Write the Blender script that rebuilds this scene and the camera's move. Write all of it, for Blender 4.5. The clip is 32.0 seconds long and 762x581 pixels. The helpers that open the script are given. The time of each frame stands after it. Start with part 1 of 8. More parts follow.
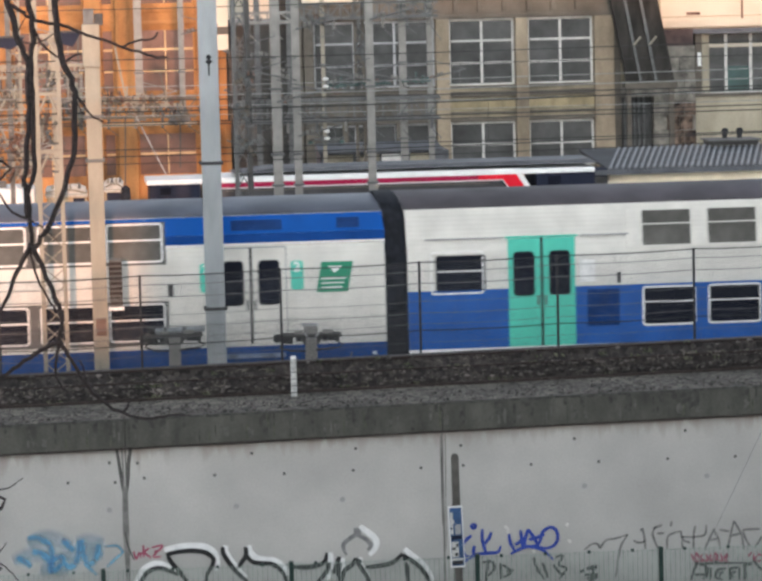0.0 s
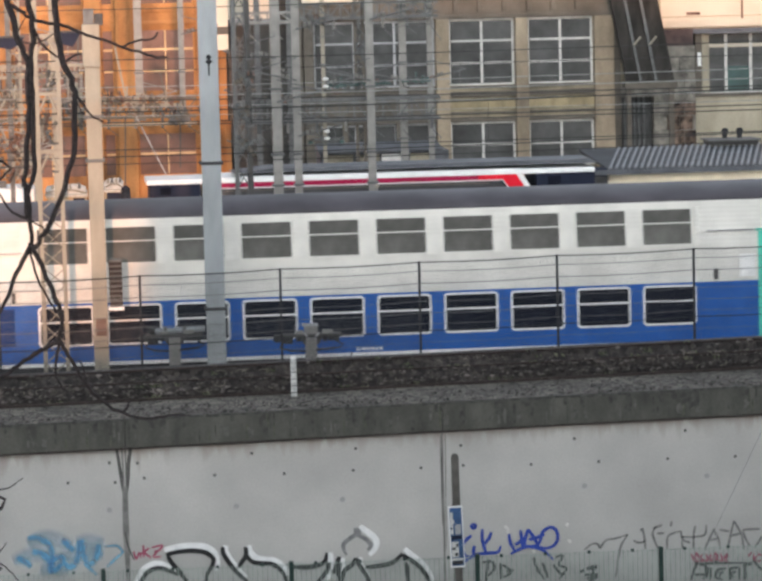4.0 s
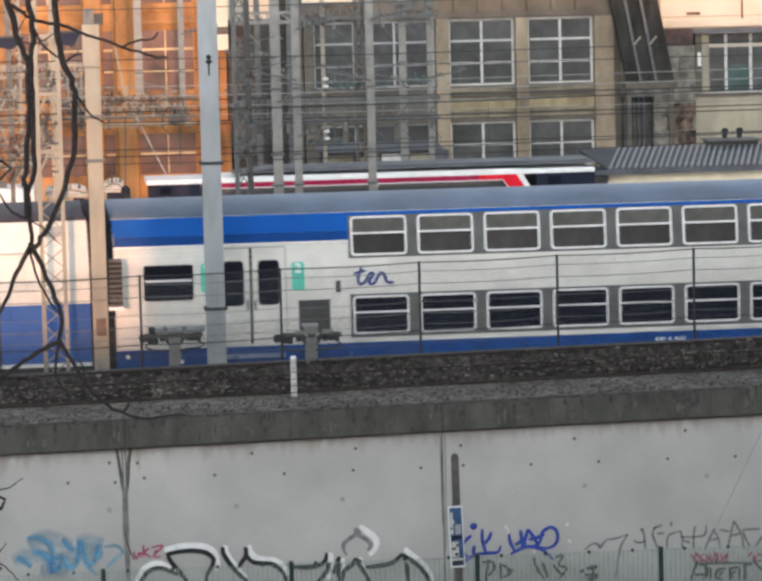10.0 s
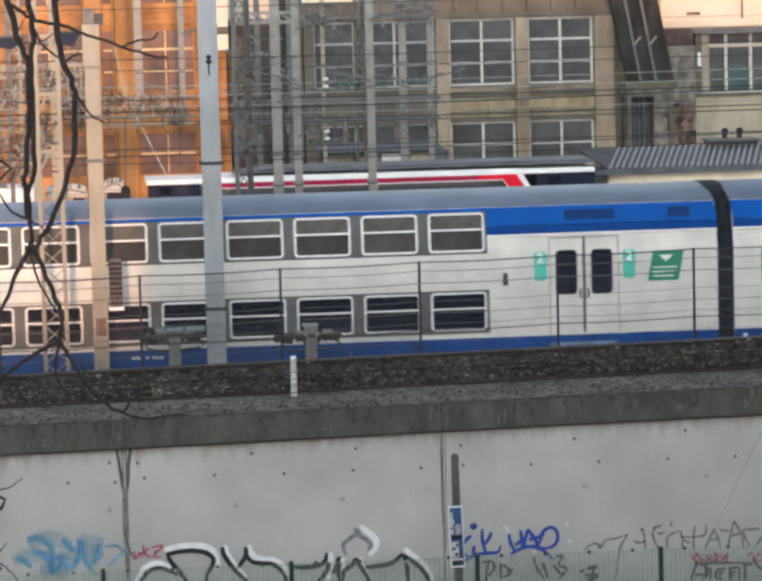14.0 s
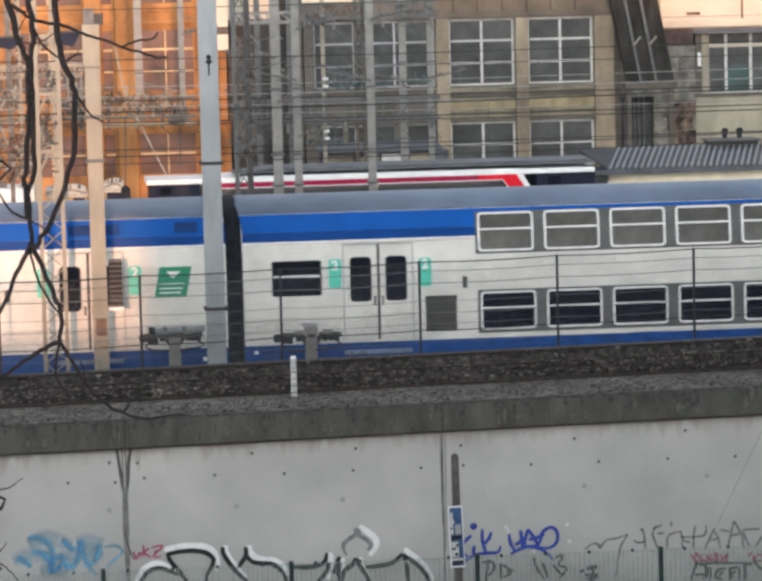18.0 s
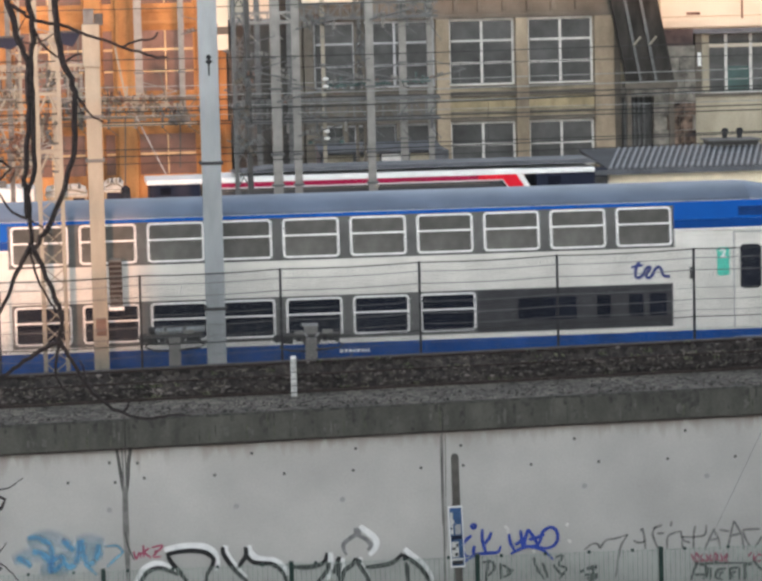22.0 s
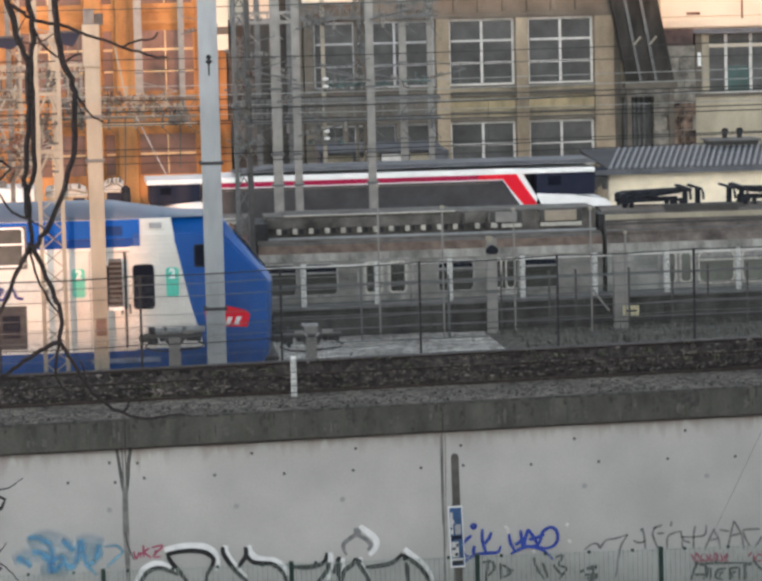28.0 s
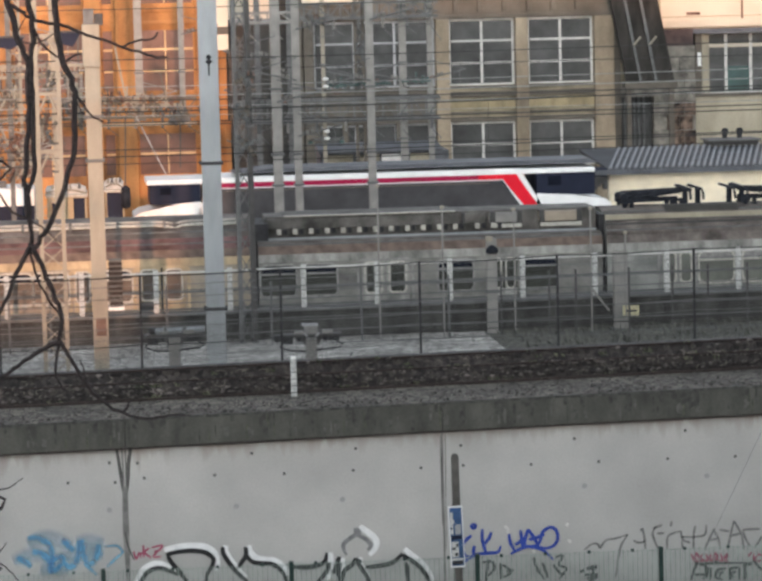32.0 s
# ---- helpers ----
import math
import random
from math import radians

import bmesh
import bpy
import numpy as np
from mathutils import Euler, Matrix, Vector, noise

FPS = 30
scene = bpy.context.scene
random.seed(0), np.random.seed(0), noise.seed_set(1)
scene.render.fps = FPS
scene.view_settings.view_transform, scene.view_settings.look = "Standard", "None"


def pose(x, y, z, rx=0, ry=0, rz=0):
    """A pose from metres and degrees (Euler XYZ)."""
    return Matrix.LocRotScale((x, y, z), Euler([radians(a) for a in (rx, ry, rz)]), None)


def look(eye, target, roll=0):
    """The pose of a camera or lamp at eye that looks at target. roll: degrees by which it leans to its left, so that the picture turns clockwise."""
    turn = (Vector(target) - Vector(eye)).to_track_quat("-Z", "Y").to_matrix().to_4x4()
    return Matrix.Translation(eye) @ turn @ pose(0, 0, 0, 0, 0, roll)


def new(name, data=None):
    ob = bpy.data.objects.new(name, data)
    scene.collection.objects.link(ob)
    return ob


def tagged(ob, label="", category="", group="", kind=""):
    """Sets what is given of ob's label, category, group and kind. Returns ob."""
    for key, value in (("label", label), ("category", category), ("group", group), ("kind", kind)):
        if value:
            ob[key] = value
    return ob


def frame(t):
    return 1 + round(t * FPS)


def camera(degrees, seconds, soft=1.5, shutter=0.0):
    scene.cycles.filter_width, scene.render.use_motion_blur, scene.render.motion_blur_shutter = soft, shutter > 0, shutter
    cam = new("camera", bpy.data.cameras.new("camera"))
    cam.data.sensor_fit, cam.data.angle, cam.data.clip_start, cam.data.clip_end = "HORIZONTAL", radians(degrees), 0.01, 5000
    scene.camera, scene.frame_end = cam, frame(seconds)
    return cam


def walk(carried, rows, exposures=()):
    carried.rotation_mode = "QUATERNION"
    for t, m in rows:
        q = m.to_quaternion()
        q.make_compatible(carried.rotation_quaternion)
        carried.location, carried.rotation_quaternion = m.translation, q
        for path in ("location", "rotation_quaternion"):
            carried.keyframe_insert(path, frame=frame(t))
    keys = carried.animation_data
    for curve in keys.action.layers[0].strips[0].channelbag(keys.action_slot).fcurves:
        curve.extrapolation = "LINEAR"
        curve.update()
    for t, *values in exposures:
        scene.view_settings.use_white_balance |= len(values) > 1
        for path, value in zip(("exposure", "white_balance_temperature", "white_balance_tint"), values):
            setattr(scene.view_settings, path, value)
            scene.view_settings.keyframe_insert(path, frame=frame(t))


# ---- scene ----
import itertools

# world: metres, x along the tracks, y away from the camera, z = 0 at the rails of the passing train
EYE = (0.0, -70.0, 9.2)
cam = camera(14.0, 32.0, soft=3.0, shutter=0.5)
AIM = pose(*EYE, 84.205, 0.0, -5.88) @ pose(0, 0, 0, 0, 0, -1.4)
walk(cam, [(0.0, AIM), (32.0, AIM)], exposures=[(0.0, 2.2, 5970, 10), (32.0, 2.2, 6030, 10)])

# ---- light: a low evening sun from behind the camera, over the roofs of the street ----
SUN_UP, SUN_SIDE = radians(5.0), radians(6.0)
world = bpy.data.worlds.new("evening_sky")
scene.world = world
world.use_nodes = True
wn = world.node_tree
sky = wn.nodes.new("ShaderNodeTexSky")
sky.sky_type, sky.sun_disc = "NISHITA", False
sky.sun_elevation, sky.sun_rotation = SUN_UP, radians(186.0)
wn.nodes["Background"].inputs["Strength"].default_value = 0.15
haze = wn.nodes.new("ShaderNodeHueSaturation")          # evening haze takes most of the colour out of the sky
haze.inputs["Saturation"].default_value = 0.22
wn.links.new(sky.outputs["Color"], haze.inputs["Color"])
wn.links.new(haze.outputs["Color"], wn.nodes["Background"].inputs["Color"])
sun = new("sun", bpy.data.lights.new("sun", "SUN"))
sun.data.energy, sun.data.angle, sun.data.color = 0.75, radians(0.53), (1.0, 0.49, 0.25)
sun.matrix_world = look((0, 0, 0), (math.sin(SUN_SIDE), math.cos(SUN_SIDE), -math.tan(SUN_UP)))


# ---- materials ----
def mat(name, color, rough=0.6, metal=0.0, vary=0.15, scale=3.0, bump=0.15, fine=60.0, spec=0.4, streak=0.0, dirt=None, per=0.0):
    """Base colour with stains at one scale and grain at another; streak: vertical run marks; per: shade from piece to piece."""
    m = bpy.data.materials.new(name)
    m.use_nodes = True
    n, l = m.node_tree.nodes, m.node_tree.links
    b = n["Principled BSDF"]
    b.inputs["Roughness"].default_value, b.inputs["Metallic"].default_value = rough, metal
    b.inputs["Specular IOR Level"].default_value = spec
    tc = n.new("ShaderNodeTexCoord")
    big = n.new("ShaderNodeTexNoise")
    big.inputs["Scale"].default_value, big.inputs["Detail"].default_value = scale, 5
    src = tc.outputs["Object"]
    if streak:
        mp = n.new("ShaderNodeMapping")
        mp.inputs["Scale"].default_value = (1, 1, streak)
        l.new(src, mp.inputs["Vector"])
        src = mp.outputs["Vector"]
    l.new(src, big.inputs["Vector"])
    small = n.new("ShaderNodeTexNoise")
    small.inputs["Scale"].default_value, small.inputs["Detail"].default_value = fine, 3
    l.new(tc.outputs["Object"], small.inputs["Vector"])
    r = n.new("ShaderNodeValToRGB")
    d = dirt if dirt else tuple(c * (1 - 1.8 * vary) for c in color)
    r.color_ramp.elements[0].color, r.color_ramp.elements[0].position = (*d, 1), 0.3
    r.color_ramp.elements[1].color, r.color_ramp.elements[1].position = (*[min(1, c * (1 + 0.5 * vary)) for c in color], 1), 0.68
    l.new(big.outputs["Fac"], r.inputs["Fac"])
    mix = n.new("ShaderNodeMix")
    mix.data_type, mix.blend_type = "RGBA", "MULTIPLY"
    mix.inputs["Factor"].default_value = min(0.9, 1.6 * vary + 0.1)
    l.new(r.outputs["Color"], mix.inputs["A"])
    g = n.new("ShaderNodeMapRange")
    g.inputs["To Min"].default_value, g.inputs["To Max"].default_value = 0.55, 1.35
    l.new(small.outputs["Fac"], g.inputs["Value"])
    l.new(g.outputs["Result"], mix.inputs["B"])
    out = mix.outputs["Result"]
    if per:
        oi = n.new("ShaderNodeObjectInfo")
        pr = n.new("ShaderNodeMapRange")
        pr.inputs["To Min"].default_value, pr.inputs["To Max"].default_value = 1 - per, 1 + per
        l.new(oi.outputs["Random"], pr.inputs["Value"])
        mx = n.new("ShaderNodeMix")
        mx.data_type, mx.blend_type = "RGBA", "MULTIPLY"
        mx.inputs["Factor"].default_value = 1.0
        l.new(out, mx.inputs["A"])
        l.new(pr.outputs["Result"], mx.inputs["B"])
        out = mx.outputs["Result"]
    l.new(out, b.inputs["Base Color"])
    if bump:
        bp = n.new("ShaderNodeBump")
        bp.inputs["Strength"].default_value, bp.inputs["Distance"].default_value = bump, 0.02
        l.new(small.outputs["Fac"], bp.inputs["Height"])
        l.new(bp.outputs["Normal"], b.inputs["Normal"])
    return m


def stones(name, dark, light, size, bump=0.8, isle=False):
    """Loose stone: cells of different shade with dark gaps."""
    m = bpy.data.materials.new(name)
    m.use_nodes = True
    n, l = m.node_tree.nodes, m.node_tree.links
    b = n["Principled BSDF"]
    b.inputs["Roughness"].default_value = 0.9
    tc = n.new("ShaderNodeTexCoord")
    v = n.new("ShaderNodeTexVoronoi")
    v.inputs["Scale"].default_value = 1 / size
    l.new(tc.outputs["Object"], v.inputs["Vector"])
    r = n.new("ShaderNodeValToRGB")
    r.color_ramp.elements[0].color, r.color_ramp.elements[0].position = (*dark, 1), 0.15
    r.color_ramp.elements[1].color, r.color_ramp.elements[1].position = (*light, 1), 0.95
    if isle:
        gi = n.new("ShaderNodeNewGeometry")
        l.new(gi.outputs["Random Per Island"], r.inputs["Fac"])
    else:
        sp = n.new("ShaderNodeSeparateColor")
        l.new(v.outputs["Color"], sp.inputs["Color"])
        l.new(sp.outputs["Red"], r.inputs["Fac"])
    w = n.new("ShaderNodeTexNoise")
    w.inputs["Scale"].default_value, w.inputs["Detail"].default_value = 0.9, 5
    l.new(tc.outputs["Object"], w.inputs["Vector"])
    g = n.new("ShaderNodeMapRange")
    g.inputs["From Min"].default_value, g.inputs["From Max"].default_value = 0.3, 0.7
    g.inputs["To Min"].default_value, g.inputs["To Max"].default_value = 0.5, 1.15
    l.new(w.outputs["Fac"], g.inputs["Value"])
    mix = n.new("ShaderNodeMix")
    mix.data_type, mix.blend_type = "RGBA", "MULTIPLY"
    mix.inputs["Factor"].default_value = 1.0
    l.new(r.outputs["Color"], mix.inputs["A"])
    l.new(g.outputs["Result"], mix.inputs["B"])
    l.new(mix.outputs["Result"], b.inputs["Base Color"])
    bp = n.new("ShaderNodeBump")
    bp.inputs["Strength"].default_value, bp.inputs["Distance"].default_value = bump, 0.04
    bp.invert = True
    l.new(v.outputs["Distance"], bp.inputs["Height"])
    l.new(bp.outputs["Normal"], b.inputs["Normal"])
    return m


def ribbed(name, color, pitch, rough=0.5, depth=0.4, vary=0.1, axis="Z", metal=0.0):
    """Sheet with pressed ribs along its length."""
    m = mat(name, color, rough, metal, vary, 1.3, 0.0, 40)
    n, l = m.node_tree.nodes, m.node_tree.links
    tc = n.new("ShaderNodeTexCoord")
    w = n.new("ShaderNodeTexWave")
    w.bands_direction = axis
    w.inputs["Scale"].default_value = 0.314 / pitch
    w.inputs["Distortion"].default_value = 0.0
    l.new(tc.outputs["Object"], w.inputs["Vector"])
    bp = n.new("ShaderNodeBump")
    bp.inputs["Strength"].default_value, bp.inputs["Distance"].default_value = depth, 0.02
    l.new(w.outputs["Fac"], bp.inputs["Height"])
    l.new(bp.outputs["Normal"], n["Principled BSDF"].inputs["Normal"])
    return m


def glassy(name, color, rough=0.08, spec=0.6, per=0.12):
    """Dark window glass over an unlit inside."""
    return mat(name, color, rough, 0.0, 0.25, 0.9, 0.004, 4, spec, 0.0, None, per)


M_WHITE = ribbed("cream_white_coach_paint", (0.69, 0.67, 0.61), 0.105, 0.5, 0.16, 0.10)
M_BLUE = mat("blue_coach_paint", (0.026, 0.107, 0.365), 0.5, 0, 0.12, 1.5, 0.03, 60, 0.12)
M_SKIRT = mat("navy_blue_skirt_paint", (0.005, 0.06, 0.242), 0.5, 0, 0.2, 2.0, 0.03, 60, 0.25)
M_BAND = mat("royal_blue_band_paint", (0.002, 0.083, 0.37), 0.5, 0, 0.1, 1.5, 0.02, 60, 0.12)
# band blue darkened for the shade below the fold
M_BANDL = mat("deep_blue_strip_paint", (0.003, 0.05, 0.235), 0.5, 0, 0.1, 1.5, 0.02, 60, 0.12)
M_VENTB = mat("dark_blue_louvre_paint", (0.004, 0.038, 0.16), 0.55, 0, 0.2, 3, 0.03, 60, 0.15)
M_CABB = mat("deep_blue_cab_paint", (0.004, 0.072, 0.29), 0.4, 0, 0.12, 1.5, 0.02, 60, 0.3)
M_ROOFG = mat("blue_grey_roof_paint", (0.15, 0.185, 0.25), 0.5, 0, 0.15, 0.8, 0.05, 60, 0.15)
M_ROOFA = mat("weathered_grey_roof_paint", (0.125, 0.135, 0.165), 0.55, 0, 0.2, 0.9, 0.06, 60, 0.15)
M_ROOFD = mat("sooty_dark_roof", (0.084, 0.076, 0.086), 0.7, 0, 0.25, 0.8, 0.08)
M_TEAL = mat("sea_green_door_paint", (0.10, 0.56, 0.42), 0.4, 0, 0.08, 2, 0.02)
M_GREEN = mat("dark_green_sign", (0.02, 0.24, 0.13), 0.5, 0, 0.05, 3, 0.0)
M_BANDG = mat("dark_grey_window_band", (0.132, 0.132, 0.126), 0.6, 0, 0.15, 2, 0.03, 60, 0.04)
M_BLIND = mat("near_black_panel_paint", (0.052, 0.052, 0.056), 0.5, 0, 0.15, 2, 0.03, 60, 0.1)
M_FRAME = mat("pale_window_frame", (0.84, 0.83, 0.80), 0.45, 0, 0.1, 4, 0.02)
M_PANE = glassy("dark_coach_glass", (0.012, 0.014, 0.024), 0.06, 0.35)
M_WIREM = mat("tarnished_mesh_wire", (0.075, 0.075, 0.073), 0.7, 0.2, 0.2, 5, 0.0)
M_PANEK = glassy("smoky_brown_coach_glass", (0.062, 0.058, 0.056), 0.06, 0.35, 0.3)
M_GALV = mat("dull_galvanised_wire", (0.15, 0.152, 0.15), 0.6, 0.2, 0.2, 5, 0.0)
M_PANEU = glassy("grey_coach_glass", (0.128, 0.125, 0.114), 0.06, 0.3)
M_RUBBER = mat("black_rubber", (0.024, 0.026, 0.033), 0.8, 0, 0.3, 5, 0.1, 60, 0.15)
M_VENT = mat("dark_vent_grille", (0.06, 0.058, 0.055), 0.7, 0, 0.2, 4, 0.05)
M_SILL = mat("faded_pale_blue_step_paint", (0.20, 0.25, 0.36), 0.6, 0, 0.3, 5, 0.04)
M_INK = mat("navy_script_paint", (0.018, 0.03, 0.17), 0.5, 0, 0.1, 4, 0.0)
M_SEAG = glassy("sea_green_glass", (0.045, 0.09, 0.082), 0.3, 0.4)
M_BLACK = mat("black_oily_steel", (0.028, 0.028, 0.03), 0.7, 0.1, 0.3, 6, 0.1)
M_RED = mat("signal_red_paint", (0.70, 0.012, 0.03), 0.55, 0, 0.06, 2, 0.02, 60, 0.12)
M_CRIM = mat("crimson_paint", (0.34, 0.012, 0.06), 0.5, 0, 0.1, 2, 0.02, 60, 0.15)
M_CRISP = mat("crisp_white_paint", (0.82, 0.82, 0.80), 0.45, 0, 0.06, 2, 0.02)
M_CONC = mat("pale_cast_concrete", (0.47, 0.46, 0.425), 0.85, 0, 0.1, 0.55, 0.12, 22, 0.3)


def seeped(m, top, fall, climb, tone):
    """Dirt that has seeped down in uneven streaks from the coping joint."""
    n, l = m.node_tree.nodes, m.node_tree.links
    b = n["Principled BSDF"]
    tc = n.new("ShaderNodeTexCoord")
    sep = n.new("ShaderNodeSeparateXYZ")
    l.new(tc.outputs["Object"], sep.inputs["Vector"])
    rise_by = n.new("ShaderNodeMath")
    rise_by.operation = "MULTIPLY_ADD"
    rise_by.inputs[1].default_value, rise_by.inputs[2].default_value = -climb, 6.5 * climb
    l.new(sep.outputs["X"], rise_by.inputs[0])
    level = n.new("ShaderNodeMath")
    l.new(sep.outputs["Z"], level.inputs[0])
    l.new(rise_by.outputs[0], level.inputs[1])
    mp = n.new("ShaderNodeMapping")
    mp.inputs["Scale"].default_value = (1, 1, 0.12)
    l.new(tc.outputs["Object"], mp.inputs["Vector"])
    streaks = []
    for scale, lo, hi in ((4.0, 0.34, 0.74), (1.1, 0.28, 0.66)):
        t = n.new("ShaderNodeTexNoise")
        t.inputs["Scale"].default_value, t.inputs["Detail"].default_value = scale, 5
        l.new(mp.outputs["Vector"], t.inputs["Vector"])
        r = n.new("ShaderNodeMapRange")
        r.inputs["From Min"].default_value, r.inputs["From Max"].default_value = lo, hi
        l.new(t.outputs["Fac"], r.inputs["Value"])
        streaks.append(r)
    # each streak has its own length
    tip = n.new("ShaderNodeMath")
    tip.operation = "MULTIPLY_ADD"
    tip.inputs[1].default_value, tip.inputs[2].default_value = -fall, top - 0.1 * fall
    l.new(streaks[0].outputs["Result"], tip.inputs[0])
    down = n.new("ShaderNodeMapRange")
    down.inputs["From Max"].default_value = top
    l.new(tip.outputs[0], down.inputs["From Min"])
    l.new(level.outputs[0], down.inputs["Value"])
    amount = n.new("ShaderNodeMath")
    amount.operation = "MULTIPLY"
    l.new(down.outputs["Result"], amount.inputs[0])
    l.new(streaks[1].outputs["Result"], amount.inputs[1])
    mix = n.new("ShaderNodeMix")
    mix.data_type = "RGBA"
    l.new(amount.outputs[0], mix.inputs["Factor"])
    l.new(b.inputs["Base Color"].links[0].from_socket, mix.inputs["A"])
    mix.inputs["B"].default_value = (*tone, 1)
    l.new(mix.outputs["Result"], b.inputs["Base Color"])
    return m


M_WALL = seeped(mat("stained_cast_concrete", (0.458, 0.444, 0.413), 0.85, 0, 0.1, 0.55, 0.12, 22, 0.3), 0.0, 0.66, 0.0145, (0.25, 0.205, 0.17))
M_CAP = mat("weathered_dark_concrete", (0.09, 0.089, 0.076), 0.9, 0, 0.3, 2.2, 0.3, 20, 0.2, 0.4, (0.052, 0.051, 0.045))
M_COPING = stones("grainy_coping", (0.05, 0.045, 0.036), (0.185, 0.168, 0.135), 0.13, 0.6)
M_BALLAST = stones("sooty_ballast", (0.022, 0.019, 0.018), (0.072, 0.062, 0.055), 0.10, 1.0)
M_ROCK = stones("ballast_stone", (0.024, 0.021, 0.018), (0.175, 0.153, 0.14), 0.2, 0.2, True)
M_GRAVEL = stones("pale_gravel", (0.17, 0.16, 0.145), (0.56, 0.54, 0.49), 0.11, 0.8)
M_STEEL = mat("galvanised_steel", (0.29, 0.31, 0.32), 0.55, 0.35, 0.14, 2.5, 0.05, 40, 0.4, 0.3)
M_STEELD = mat("dull_grey_steel", (0.125, 0.128, 0.126), 0.6, 0.3, 0.2, 3, 0.08)
M_STEELR = mat("mid_grey_steel", (0.235, 0.228, 0.21), 0.6, 0.1, 0.15, 3, 0.05)
# on the left masts and gear this warm tone carries some low sun
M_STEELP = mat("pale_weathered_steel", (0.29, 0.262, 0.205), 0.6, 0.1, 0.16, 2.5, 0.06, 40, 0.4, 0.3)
M_STEELG = mat("neutral_grey_paint", (0.34, 0.345, 0.345), 0.6, 0.0, 0.15, 3, 0.04)
M_OLDL = ribbed("pale_green_grey_coach_panel", (0.275, 0.28, 0.255), 0.12, 0.55, 0.25, 0.35, "Z", 0.05)
M_WIRE = mat("dark_copper_wire", (0.035, 0.035, 0.035), 0.6, 0.4, 0.2, 5, 0.0)
M_WIREP = mat("pale_wire", (0.30, 0.31, 0.30), 0.5, 0.4, 0.2, 5, 0.0)
M_RUST = mat("rusty_rail", (0.036, 0.025, 0.021), 0.8, 0.2, 0.3, 8, 0.1)
M_OLDF = mat("dull_aluminium_frame", (0.27, 0.265, 0.25), 0.5, 0.2, 0.25, 6, 0.03)
M_OLDI = mat("cream_porcelain", (0.46, 0.44, 0.38), 0.5, 0, 0.2, 8, 0.02)
M_POSTW = mat("flaking_white_post", (0.54, 0.54, 0.515), 0.8, 0, 0.4, 14, 0.2, 50, 0.3, 0, (0.25, 0.25, 0.23))
M_BARK = mat("dark_bark", (0.03, 0.022, 0.021), 0.9, 0, 0.35, 20, 0.5, 90)
M_TAN = mat("tan_rendered_wall", (0.32, 0.277, 0.195), 0.85, 0, 0.34, 0.9, 0.12, 14, 0.3, 0.4)
M_OCHRP = mat("ochre_panel_render", (0.36, 0.295, 0.175), 0.85, 0, 0.3, 1.4, 0.12, 14, 0.3, 0.4)
# tan render pushed to orange: part of the evening sun sits in the colour
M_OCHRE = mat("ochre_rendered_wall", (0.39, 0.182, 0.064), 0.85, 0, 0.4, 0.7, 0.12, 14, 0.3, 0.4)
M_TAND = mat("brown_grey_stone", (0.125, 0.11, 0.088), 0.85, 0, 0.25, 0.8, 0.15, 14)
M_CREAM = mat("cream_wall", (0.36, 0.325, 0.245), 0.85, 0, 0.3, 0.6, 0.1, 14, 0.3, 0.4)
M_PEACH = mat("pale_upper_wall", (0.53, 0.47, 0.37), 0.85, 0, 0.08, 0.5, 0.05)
M_SHOPG = glassy("dull_factory_glass", (0.082, 0.083, 0.08), 0.55, 0.15)
M_MUNT = mat("chalky_glazing_bar", (0.58, 0.57, 0.53), 0.6, 0, 0.15, 3, 0.05)
M_SLATE = mat("blue_grey_sheet_roof", (0.105, 0.11, 0.12), 0.6, 0.1, 0.2, 1.5, 0.05)
M_SHEETD = mat("dark_slate_sheet_roof", (0.045, 0.047, 0.052), 0.6, 0.1, 0.2, 1.5, 0.05)
M_RIB = mat("pale_grey_roof_rib", (0.25, 0.255, 0.265), 0.6, 0.0, 0.15, 2.5, 0.05)
M_OLDG = ribbed("green_grey_coach_panel", (0.225, 0.22, 0.197), 0.12, 0.55, 0.25, 0.35, "Z", 0.05)
M_OLDC = mat("dull_white_coach_line", (0.33, 0.328, 0.30), 0.6, 0, 0.4, 2.0, 0.06, 14, 0.3, 0.4)
M_GUT = mat("dull_brown_gutter_paint", (0.165, 0.122, 0.098), 0.7, 0, 0.3, 3, 0.05)
# steel tone warmed and brightened to carry low sun on the left coach
M_OLDT = ribbed("unpainted_steel_coach", (0.31, 0.262, 0.20), 0.12, 0.5, 0.25, 0.3, "Z", 0.08)
M_OLDR = mat("brown_grey_coach_roof", (0.168, 0.147, 0.132), 0.75, 0, 0.38, 1.6, 0.1, 12, 0.2)
M_MAUVE = mat("faded_red_brown_roof_paint", (0.165, 0.098, 0.094), 0.75, 0, 0.45, 1.3, 0.1, 12, 0.2)
M_OLDN = mat("olive_grey_roof_casing", (0.125, 0.118, 0.106), 0.75, 0, 0.4, 1.6, 0.1, 12, 0.2)
M_RUSTY = mat("red_brown_line_paint", (0.14, 0.08, 0.058), 0.7, 0, 0.3, 3, 0.05)
M_PANEO = glassy("grimy_green_grey_glass", (0.05, 0.052, 0.043), 0.25, 0.4)
M_PANEW = glassy("dusty_coach_glass", (0.06, 0.047, 0.036), 0.28, 0.5)
# pale green-grey reflection is put into the glass colour
M_PANEL = glassy("grimy_pale_glass", (0.16, 0.165, 0.14), 0.3, 0.3)
